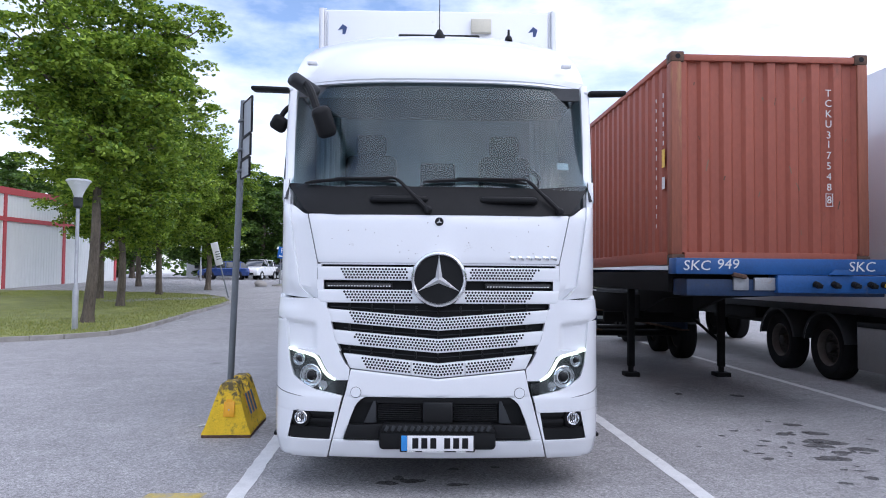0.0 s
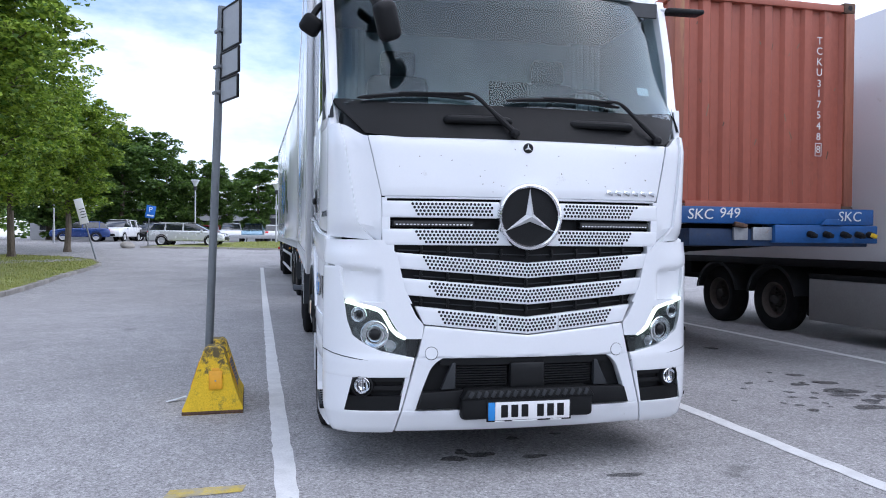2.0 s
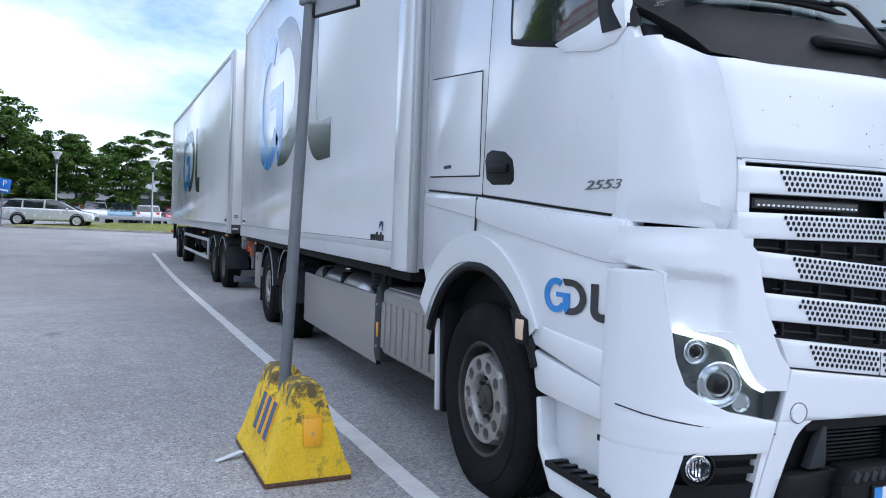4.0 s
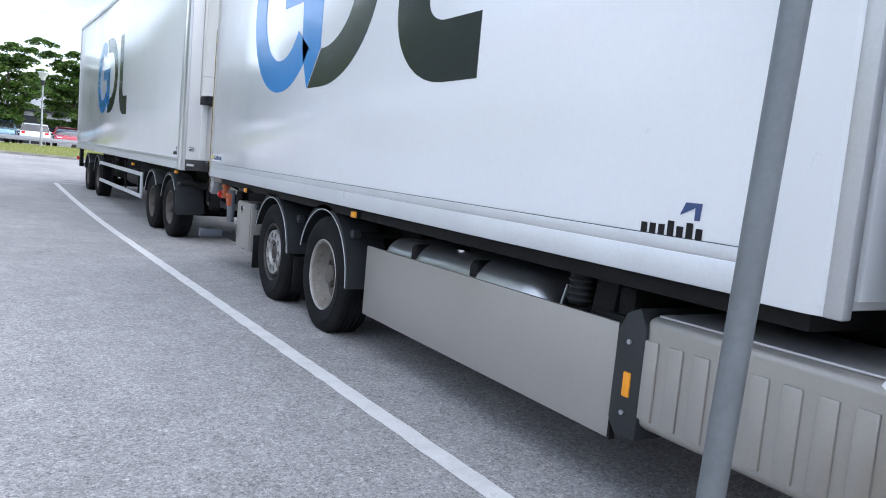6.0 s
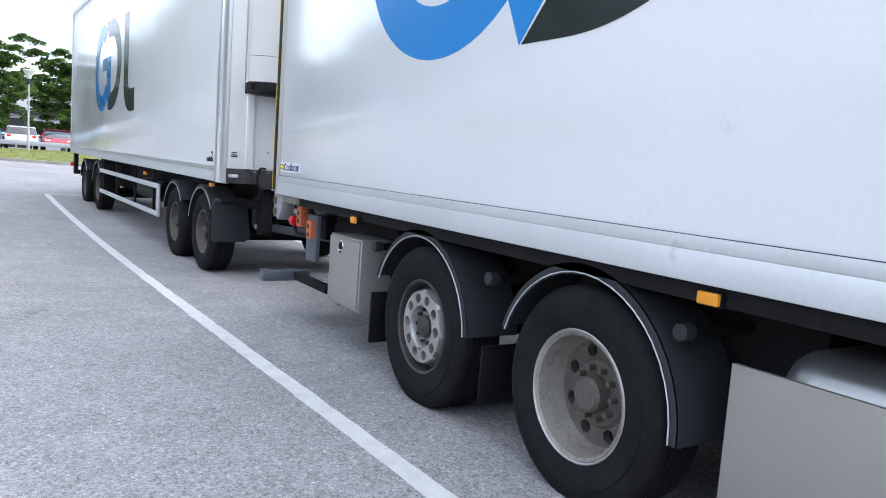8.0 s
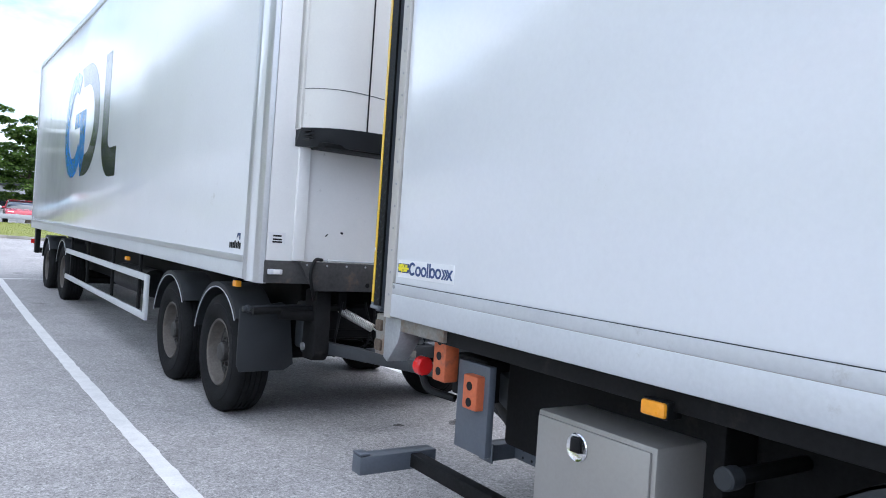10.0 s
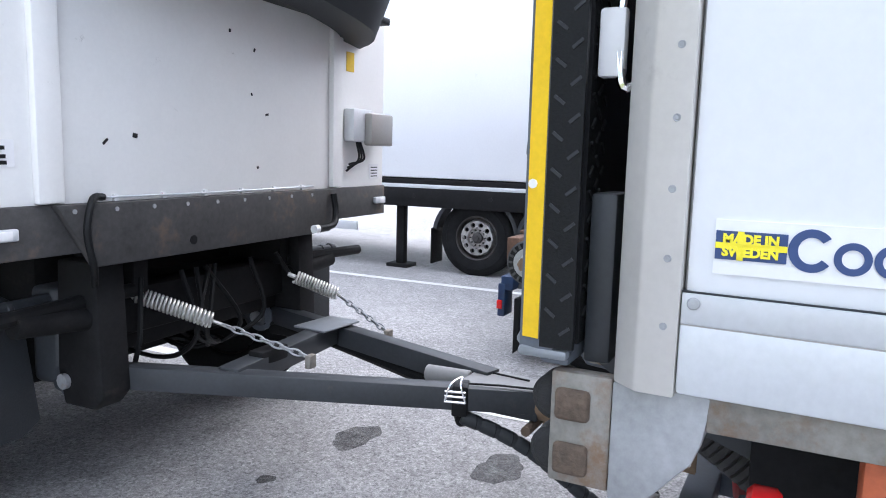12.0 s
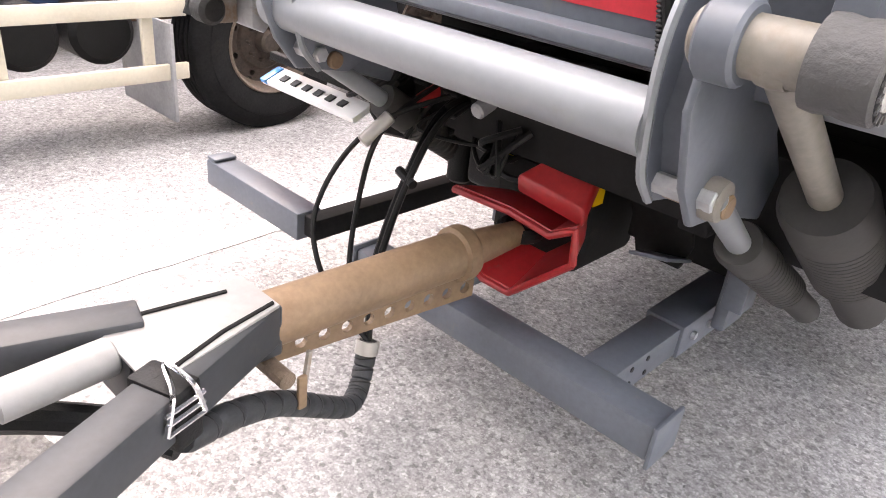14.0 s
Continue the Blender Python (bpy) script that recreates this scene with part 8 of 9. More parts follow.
for s in (-1, 1):
    part("side_sill", boxe(s * 1.16, s * 1.06, 0.3, 6.0, 1.44, 1.69, 0.008), M["chassis"], chs)
    part("neck_rail", prism([(0.0, 1.42), (0.0, 1.68), (3.6, 1.68), (3.6, 1.02), (2.4, 1.30)], "x", s * 0.50, s * 0.42, 0.01), M["chassis"], chs)
    part("main_rail", boxe(s * 0.42, s * 0.52, 3.5, 10.0, 0.92, 1.32, 0.01), M["chassis"], chs)
    for y, tr in ((0.06, 1), (5.97, 1)):
        part("bolster", boxe(s * 1.22, 0, y - 0.08, y + 0.08, 1.66, 1.762, 0.008), M["bluedark"], chs)
    leg = part("landing_leg", boxe(s * 0.70, s * 0.80, 3.12, 3.24, 0.16, 1.42, 0.01), M["chassis"], chs, "dark landing leg with a foot plate")
    part("inner_leg", boxe(s * 0.715, s * 0.785, 3.14, 3.22, 0.05, 0.5, 0.006), M["chassis"], leg)
    part("foot_plate", boxe(s * 0.63, s * 0.87, 3.06, 3.30, 0.0, 0.07, 0.012), M["chassis"], leg)
    part("leg_brace", sweep([(s * 0.75, 3.18, 0.55), (s * 0.55, 4.2, 1.0)], 0.025, 8), M["chassis"], leg)
    for y in (7.20, 5.9):
        wheel(chs, s * 1.27, y, 0.51, 0.32, "rust")
        fender(chs, y, s * 1.28, s * 0.95, 0.5, 0.60, 20, 160, M["greyplastic"])
    wheel(chs, s * 1.27, 9.36, 0.51, 0.32, "rust")
    fn = fender(chs, 9.36, s * 1.30, s * 0.95, 0.50, 0.60, 8, 172, M["drawbar"], name="mudguard")
    for dy in (-0.52, 0.52):
        part("fender_stay", sweep([(s * 1.26, 9.36 + dy * 1.05, 0.80), (s * 1.1, 9.36 + dy * 1.12, 0.90), (s * 0.5, 9.36 + dy * 1.12, 0.92)], 0.022, 8), M["galv"], fn)
    part("mud_flap", boxe(s * 1.29, s * 0.70, 7.84, 7.86, 0.14, 0.66, 0.004), M["galv"], chs, "grey mud flap")
    part("mud_flap", prism([(9.95, 0.10), (9.99, 0.06), (9.99, 0.5), (9.94, 0.5)], "x", s * 1.29, s * 0.98, 0.004), M["black"], chs)
    for z in (0.69, 0.365):
        g = part("guard_rail", boxe(s * 1.265, s * 1.235, 7.75, 8.72, z, z + 0.085, 0.006), M["cream"], chs, "cream side guard rail")
    for y in (7.95, 8.65):
        part("guard_post", boxe(s * 1.235, s * 1.205, y - 0.03, y + 0.03, 0.38, 0.95, 0.004), M["cream"], chs)
    part("rear_beam", boxe(s * 0.86, s * 0.80, 9.1, 10.06, 0.63, 0.97, 0.008), M["rustbeam"], chs, "rusty brown frame beam")
    part("beam_flange", boxe(s * 0.95, s * 0.72, 5.0, 10.09, 0.97, 0.995, 0.004), M["rustdark"], chs, "rusty top flange")
    part("beam_flange", boxe(s * 0.93, s * 0.74, 5.0, 10.07, 0.605, 0.628, 0.004), M["rustdark"], chs)
    for y in (8.12, 8.49):
        part("air_vessel", rod((s * 1.12, y, 0.60), (s * 0.5, y, 0.60), 0.165, 24, bev=0.03), M["black"], chs, "black round air vessel")
    part("blue_beam", boxe(s * 0.90, s * 0.84, 5.0, 9.1, 0.63, 0.965, 0.008), M["bluedark"], chs, "blue frame beam")
    rb = part("rear_bracket", boxe(s * 1.25, s * 0.8, 10.02, 10.12, 0.55, 0.66, 0.008), M["bluedark"], chs, "blue rear bumper bracket")
    part("lamp_housing", boxe(s * 1.26, s * 1.08, 10.08, 10.14, 0.34, 0.60, 0.01), M["bluedark"], rb)
    part("red_lamp", boxe(s * 1.268, s * 1.20, 10.1, 10.145, 0.40, 0.47, 0.006), M["redlens"], rb)
for y in (9.36, 7.20, 5.9):
    part("axle", rod((-1.0, y, 0.5), (1.0, y, 0.5), 0.07, 14), M["chassis"], chs)
for y in (4.5, 6.5, 8.2, 9.9):
    part("crossmember", boxe(-0.85, 0.85, y - 0.06, y + 0.06, 0.80, 0.98, 0.008), M["chassis"], chs)
part("deck_bar", boxe(-1.2, 1.2, 10.0, 10.1, 0.78, 0.96, 0.008), M["rustdark"], chs)

# ---- second white rig beyond it ----
FM = pose(6.56, 0.0, 0, 0, 0, 2.5)
rig = thing("box_truck", "long white box truck with dark skirts parked beside the container", "truck", FM)
part("box_body", boxe(0, 2.55, -8.0, 12.15, 1.14, 4.62, 0.03), M["box"], rig, "plain white box body")
part("bottom_rail", boxe(-0.012, 0.05, -8.0, 12.15, 1.08, 1.20, 0.006), M["chassis"], rig)
part("skirt", boxe(-0.005, 0.03, -6.0, 5.35, 0.27, 0.90, 0.008), M["greyskirt"], rig, "dark grey side skirt")
part("skirt_cap", boxe(-0.01, 0.03, -6.0, 5.35, 0.90, 0.98, 0.006), M["chassis"], rig)
part("marker", boxe(-0.02, 0.0, 3.3, 3.38, 0.45, 0.50), M["orange"], rig)
for y in (6.25, 7.70, 1.0 - 9):
    for s in (-1, 1):
        w = wheel(rig, -1.2 if s < 0 else 1.2, y, 0.51, 0.31, "dish2")
        w.location.x += 1.275
    f = fender(rig, y, 0.02, 0.4, 0.5, 0.60, 10, 170, M["greyplastic"])
for z in (1.6, 2.0):
    part("door_hinge", boxe(-0.016, 0.0, 12.08, 12.14, z - 0.04, z + 0.04, 0.004), M["alu"], rig)
part("chassis_rail", boxe(0.8, 1.7, -6, 12.0, 0.70, 1.06, 0.01), M["chassis"], rig)
part("rear_underframe", boxe(0.1, 2.4, 8.6, 12.0, 0.85, 1.08, 0.01), M["chassis"], rig)
part("front_underframe", boxe(0.15, 2.4, -6.0, 5.3, 0.3, 1.06, 0.01), M["chassis"], rig)
part("logo_ring", ring_band(bmesh.new(), 11.68, 2.26, 0.45, 0.46, 0.28, 0.29, 40, 320, -0.004, 0.004), M["logoblue"], rig, "blue ring mark on the box")

rig2 = thing("box_trailer", "white refrigerated trailer on a dark frame behind another truck", "trailer", FM @ pose(0, -0.25, 0))
part("box_body", boxe(0, 2.55, 13.05, 23.5, 1.26, 4.42, 0.03), M["box"], rig2, "plain white trailer box")
part("front_profile", boxe(-0.012, 0.06, 13.0, 13.12, 1.22, 4.43, 0.01), M["white"], rig2)
part("pale_strip", boxe(-0.014, 0.03, 12.2, 23.5, 1.13, 1.18, 0.004), M["alu_pale"], rig2)
part("frame_side", boxe(-0.01, 0.05, 12.2, 23.5, 0.88, 1.13, 0.006), M["chassis"], rig2, "dark frame side rail")
part("frame_top", boxe(-0.01, 0.08, 12.2, 23.5, 1.18, 1.25, 0.006), M["chassis"], rig2)
part("deck", boxe(0.05, 2.5, 12.3, 23.4, 0.90, 1.2, 0.01), M["chassis"], rig2)
for k in range(5):
    part("frame_hole", rod((-0.016, 13.0 + 1.1 * k, 1.02), (-0.01, 13.0 + 1.1 * k, 1.02), 0.03, 14), M["ink"], rig2)
part("unit_body", boxe(0.35, 2.2, 12.55, 13.0, 2.25, 4.3, 0.06), M["fridge"], rig2, "cooling unit on the front wall")
part("unit_base", boxe(0.25, 2.3, 12.42, 13.0, 2.02, 2.28, 0.05), M["black"], rig2)
part("front_rib", boxe(0.0, 0.1, 12.75, 13.0, 1.25, 2.1, 0.01), M["fridge"], rig2)
part("corner_box", boxe(0.0, 0.25, 12.35, 12.6, 1.0, 1.25, 0.02), M["black"], rig2)
for q in range(2):
    part("warning_triangle", prism([(14.0 + 0.14 * q, 0.98), (14.09 + 0.14 * q, 0.98), (14.045 + 0.14 * q, 1.06)], "x", -0.0125, -0.01, 0), M["yellowtape"], rig2)
maker_word(rig2, 0.004, 13.62, 1.31, 7, 0.05)
for y in (15.42, 14.25):
    for s in (-1, 1):
        w = wheel(rig2, -1.2 if s < 0 else 1.2, y, 0.51, 0.31, "convex" if y > 15 else "dish2")
        w.location.x += 1.275
    fender(rig2, y, 0.02, 0.4, 0.5, 0.60, 10, 170, M["greyplastic"])
    part("mud_flap", boxe(0.05, 0.4, y + 0.62, y + 0.64, 0.12, 0.6, 0.004), M["black"], rig2)
leg = part("landing_leg", boxe(0.2, 0.32, 16.55, 16.67, 0.05, 0.95, 0.01), M["chassis"], rig2)
part("foot_plate", boxe(0.12, 0.42, 16.45, 16.78, 0.0, 0.06, 0.01), M["chassis"], leg)
part("side_guard", boxe(0.02, 0.06, 17.2, 20.5, 0.5, 0.62, 0.008), M["alu_pale"], rig2)

# ---- yellow sign foot with a leaning pole ----
BM = pose(-2.075, 2.30, 0, 0, 0, 3)
foot = thing("barrier_block", "chipped yellow concrete barrier block with a saddle for a pole", "barrier", BM)


def foot_half(z):
    """Half the width of the block at height z."""
    return 0.235 if z < 0.05 else lerp(0.235, 0.205, (z - 0.05) / 0.06) if z < 0.11 else lerp(0.205, 0.072, (z - 0.11) / 0.42)


def foot_shape(u, v):
    """u round the outline of a cross-section, v along the length."""
    y = lerp(-0.44, 0.44, v)
    top = 0.53 - 0.13 * smooth_step(0.17, 0.07, abs(y)) - 0.012 * noise.noise(Vector((3.1, y * 7, 0)))
    zs = (0.0, 0.05, 0.11, 0.5 * (0.11 + top), top - 0.025, top)
    tp = [(-foot_half(z) if z < top else -foot_half(z) + 0.022, z) for z in zs]
    tp += [(-x, z) for x, z in reversed(tp)]
    k = u * (len(tp) - 1)
    i = min(int(k), len(tp) - 2)
    f = k - i
    x, z = lerp(tp[i][0], tp[i + 1][0], f), lerp(tp[i][1], tp[i + 1][1], f)
    # the ends slope inward with height
    y *= 1 - 0.2 * max(0, z - 0.05) / 0.5
    n_ = noise.noise(Vector((x * 6, y * 6, z * 6))) * 0.004 + noise.noise(Vector((x * 25, y * 25, z * 25))) * 0.0025
    return (x + n_, y, z + (n_ if z > 0.02 else 0))


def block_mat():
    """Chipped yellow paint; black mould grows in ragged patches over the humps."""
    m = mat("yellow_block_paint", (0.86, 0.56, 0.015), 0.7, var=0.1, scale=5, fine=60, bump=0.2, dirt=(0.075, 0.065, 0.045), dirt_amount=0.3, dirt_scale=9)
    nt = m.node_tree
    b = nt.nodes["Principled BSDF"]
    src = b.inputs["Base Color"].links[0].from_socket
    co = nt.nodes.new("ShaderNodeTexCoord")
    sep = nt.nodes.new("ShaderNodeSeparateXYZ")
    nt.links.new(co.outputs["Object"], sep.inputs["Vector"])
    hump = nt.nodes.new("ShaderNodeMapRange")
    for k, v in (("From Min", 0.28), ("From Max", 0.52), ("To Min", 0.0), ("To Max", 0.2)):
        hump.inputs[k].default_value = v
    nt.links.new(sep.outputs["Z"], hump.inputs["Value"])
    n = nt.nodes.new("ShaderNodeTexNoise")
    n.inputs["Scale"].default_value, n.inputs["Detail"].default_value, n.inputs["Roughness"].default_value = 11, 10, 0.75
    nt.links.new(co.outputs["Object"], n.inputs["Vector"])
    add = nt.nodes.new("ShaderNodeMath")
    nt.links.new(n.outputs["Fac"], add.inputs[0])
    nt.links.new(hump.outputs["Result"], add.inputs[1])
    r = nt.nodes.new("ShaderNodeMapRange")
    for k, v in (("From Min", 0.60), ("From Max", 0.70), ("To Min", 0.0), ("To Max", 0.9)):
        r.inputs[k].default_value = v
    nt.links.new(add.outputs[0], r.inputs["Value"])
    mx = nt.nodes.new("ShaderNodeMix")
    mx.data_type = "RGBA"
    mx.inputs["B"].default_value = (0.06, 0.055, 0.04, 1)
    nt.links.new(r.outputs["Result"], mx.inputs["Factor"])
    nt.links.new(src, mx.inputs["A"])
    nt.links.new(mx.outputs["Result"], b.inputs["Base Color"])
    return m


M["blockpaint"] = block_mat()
bm = surface(foot_shape, 44, 40)
bm.verts.ensure_lookup_table()
ends = [[bm.verts[i * 41 + j] for i in range(45)] for j in (0, 40)]
for e in ends:
    bm.faces.new(e)
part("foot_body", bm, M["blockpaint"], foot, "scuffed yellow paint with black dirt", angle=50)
part("foot_base", boxe(-0.24, 0.24, -0.445, 0.445, 0.0, 0.03, 0.008), M["rustdark"], foot)
M["orangeplate"] = mat("orange_reflector_plate", (0.85, 0.40, 0.01), 0.4, var=0.06, scale=6, fine=60)
fp = part("front_plate", box((0.02, -0.412, 0.275), (0.105, 0.012, 0.15), 0.004, (-9.5, 0, 0)), M["orangeplate"], foot, "plain orange plate on the end")
part("plate_tab", box((0.02, -0.398, 0.358), (0.06, 0.012, 0.025), 0.003, (-9.5, 0, 0)), M["orangeplate"], fp)
part("plate_screw", rod((0.02, -0.416, 0.27), (0.02, -0.424, 0.27), 0.007, 8), M["galv"], fp)
for s in (-1, 1):
    pt = part("side_sticker", box((s * 0.155, -0.02, 0.285), (0.006, 0.36, 0.22), 0.0, (0, s * -17.6, 0)), M["orangeplate"], foot, "orange and blue striped sticker")
    for q in range(3):
        part("blue_stripe", box((s * 0.157, -0.155 + 0.135 * q, 0.286), (0.006, 0.068, 0.218), 0.0, (0, s * -17.6, 0)), M["stripeblue"], pt)
part("loose_strap", box((-0.33, 0.12, 0.02), (0.17, 0.04, 0.006), 0, (0, -10, 18)), M["alu_pale"], foot)
sp = thing("sign_pole", "leaning grey pole with three small sign plates seen from behind", "sign post", pose(0, 0, 0))
p0, p1 = Vector((-2.13, 2.26, 0.34)), Vector((-2.025, 2.20, 3.42))
part("pole", rod(p0, p1, 0.034, 20), M["pole"], sp)
sd = Vector((0.165, -0.33, 0)).normalized()
ang = math.degrees(math.atan2(sd.y, sd.x))
for z0, z1 in ((3.03, 3.385), (2.80, 3.005), (2.595, 2.775)):
    c = p0.lerp(p1, ((z0 + z1) / 2 - 0.34) / 3.08)
    cc = c + sd * 0.225
    pl_ = part("sign_plate", box((cc.x, cc.y, (z0 + z1) / 2), (0.37, 0.004, z1 - z0), 0.0, (0, 0, ang)), M["signback"], sp, "grey back of a sign plate")
    bmf = bmesh.new()
    for dz in (z0, z1):
        box((cc.x, cc.y, dz), (0.375, 0.022, 0.012), 0.002, (0, 0, ang), bmf)
    for du in (-0.185, 0.185):
        box((cc.x + sd.x * du, cc.y + sd.y * du, (z0 + z1) / 2), (0.012, 0.022, z1 - z0), 0.002, (0, 0, ang), bmf)
    part("plate_frame", bmf, M["ink"], pl_)
    part("pole_clamp", box((c.x, c.y, (z0 + z1) / 2), (0.11, 0.085, 0.03), 0.008, (0, 0, ang)), M["pole"], pl_)

# ---- greenery ----


def leaf_mat(name, c1, c2):
    m = bpy.data.materials.new(name)
    m.use_nodes = True
    nt = m.node_tree
    nt.nodes.remove(nt.nodes["Principled BSDF"])
    geo = nt.nodes.new("ShaderNodeNewGeometry")
    mx = nt.nodes.new("ShaderNodeMix")
    mx.data_type = "RGBA"
    mx.inputs["A"].default_value, mx.inputs["B"].default_value = (*c1, 1), (*c2, 1)
    nt.links.new(geo.outputs["Random Per Island"], mx.inputs["Factor"])
    df = nt.nodes.new("ShaderNodeBsdfPrincipled")
    df.inputs["Roughness"].default_value = 0.55
    tl = nt.nodes.new("ShaderNodeBsdfTranslucent")
    sh = nt.nodes.new("ShaderNodeMixShader")
    sh.inputs["Fac"].default_value = 0.4
    nt.links.new(mx.outputs["Result"], df.inputs["Base Color"])
    nt.links.new(mx.outputs["Result"], tl.inputs["Color"])
    nt.links.new(df.outputs["BSDF"], sh.inputs[1])
    nt.links.new(tl.outputs["BSDF"], sh.inputs[2])
    nt.links.new(sh.outputs["Shader"], nt.nodes["Material Output"].inputs["Surface"])
    return m


M["leaf"] = leaf_mat("maple_leaves", (0.05, 0.125, 0.012), (0.34, 0.46, 0.05))
M["leafdark"] = leaf_mat("dark_leaves", (0.03, 0.075, 0.014), (0.14, 0.24, 0.04))


def leaf_cloud(name, centres, per, spread, size, rnd, material):
    """Many small folded leaves scattered round clump centres."""
    n = len(centres) * per
    c = np.repeat(np.array([tuple(v) for v in centres], dtype=np.float64), per, axis=0)
    g = np.random.default_rng(rnd)
    d = g.normal(size=(n, 3))
    d /= np.linalg.norm(d, axis=1)[:, None]
    r = g.random(n) ** 0.5
    p = c + d * (r * spread)[:, None] * np.array([1, 1, 0.42])
    p[:, 2] -= 0.35 * spread * r ** 2
    a = g.normal(size=(n, 3)) * np.array([1, 1, 0.45])
    a /= np.linalg.norm(a, axis=1)[:, None]
    b = np.cross(a, g.normal(size=(n, 3)) * np.array([0.55, 0.55, 1]))
    b /= np.linalg.norm(b, axis=1)[:, None]
    s = size * g.uniform(0.6, 1.25, n)[:, None]
    v = np.empty((n, 4, 3))
    v[:, 0], v[:, 1], v[:, 2], v[:, 3] = p - a * s, p + b * s * 0.62 - a * s * 0.1, p + a * s, p - b * s * 0.62 - a * s * 0.1
    me = bpy.data.meshes.new(name)
    me.from_pydata(v.reshape(-1, 3), [], np.arange(n * 4).reshape(n, 4))
    me.materials.append(material)
    return me


TREES = {}


def tree(x, y, h, r, base, seed, fine=True, lean=0.0, label="leafy green maple tree on a grass verge", spin=0.0, material="leaf", trunk_r=0.16):
    key = (h, r, base, seed, fine, material)
    ob = thing("tree", label, "tree", pose(x, y, ground_z(x, y) - 0.05, 0, 0, spin), "trees round the yard")
    if key not in TREES:
        rnd = random.Random(seed)
        bm = bmesh.new()
        top = Vector((lean, 0.1, h * 0.86))
        trunk = curve_pts([(0, 0, 0), (0.06 + lean * 0.2, 0.03, h * 0.2), (-0.05 + lean * 0.5, 0.06, h * 0.42), (0.05 + lean * 0.8, 0.0, h * 0.65), top], 5)
        sweep(trunk, [trunk_r * (1.35 if k == 0 else 1) * (1 - 0.85 * k / (len(trunk) - 1)) + 0.015 for k in range(len(trunk))], 9, bm)
        centres = []
        nl = 17 if fine else 10
        for k in range(nl):
            f = lerp(base / h * 0.85, 0.82, k / (nl - 1))
            st = trunk[min(len(trunk) - 1, int(f / 0.86 * (len(trunk) - 1)))]
            a = k * 2.4 + rnd.uniform(-0.5, 0.5)
            env = math.sin(math.pi * min(1, max(0.12, (f * h - base * 0.8) / (h - base * 0.8)))) ** 0.6
            L = r * env * rnd.uniform(0.75, 1.1)
            end = st + Vector((math.cos(a) * L, math.sin(a) * L, L * rnd.uniform(0.25, 0.6)))
            mid = st.lerp(end, 0.5) + Vector((0, 0, -0.12 * L))
            limb = curve_pts([st, mid, end], 5)
            sweep(limb, [trunk_r * 0.42 * (1 - 0.8 * q / (len(limb) - 1)) * (1 - 0.5 * f) + 0.008 for q in range(len(limb))], 6, bm)
            for q in range(3, len(limb)):
                for w in range(3 if fine else 2):
                    o = Vector((rnd.gauss(0, 1), rnd.gauss(0, 1), rnd.gauss(0, 0.7))) * (0.17 * r)
                    centres.append(limb[q] + o)
                    if w == 0:
                        sweep([limb[q], limb[q].lerp(limb[q] + o, 0.9)], [0.012, 0.004], 4, bm)
        for k in range(int(len(centres) * 0.25)):
            a = rnd.uniform(0, 6.28)
            q = rnd.uniform(0.15, 1.0)
            zz = lerp(base, h, rnd.uniform(0.2, 1.0))
            env = math.sin(math.pi * min(0.98, max(0.1, (zz - base * 0.8) / (h - base * 0.8)))) ** 0.6
            centres.append(Vector((lean + math.cos(a) * r * env * q * 0.8, math.sin(a) * r * env * q * 0.8, zz)))
        per, size = (100, 0.085) if fine else (110, 0.14)
        me = leaf_cloud("crown", centres, per, r * (0.165 if fine else 0.2), size, seed, M[material])
        TREES[key] = (finish("trunk", bm, M["bark"]), me)
    for nm, me in zip(("trunk", "crown"), TREES[key]):
        c = new(nm, me)
        c.parent = ob
    return ob


# ---- verge with kerb, path and lamp ----
VERGE = [(-8.9, 12.3), (-8.3, 13.4), (-8.2, 14.8), (-8.45, 17.5), (-8.85, 21.5), (-8.9, 25.0), (-9.1, 27.5), (-9.9, 29.8), (-11.4, 31.7), (-14.0, 33.0), (-20.0, 34.0), (-40.0, 34.5), (-70, 34.5), (-70, 2.0), (-30, 4.0), (-18, 6.5), (-12.5, 9.2), (-10.0, 11.3)]
M["grass_soil"] = mat("mown_grass", (0.23, 0.25, 0.07), 0.9, var=0.28, scale=0.9, fine=40, bump=0.3, dirt=(0.16, 0.14, 0.075), dirt_amount=0.22, dirt_scale=0.8)
M["grass_blade"] = leaf_mat("grass_blades", (0.16, 0.21, 0.035), (0.40, 0.40, 0.12))
M["path"] = mat("pale_path", (0.26, 0.255, 0.25), 0.9, var=0.1, scale=1, fine=60)


def lawn(name, poly, label, h=0.09):
    bm = bmesh.new()
    vs = [bm.verts.new((x, y, ground_z(x, y) + h)) for x, y in poly]
    bm.faces.new(vs)
    bmesh.ops.triangulate(bm, faces=bm.faces)
    for _ in range(3):
        bmesh.ops.subdivide_edges(bm, edges=bm.edges, cuts=1)
    for v in bm.verts:
        v.co.z = ground_z(v.co.x, v.co.y) + h
    return tagged(part(name, bm, M["grass_soil"]), label, "lawn", kind="structure")


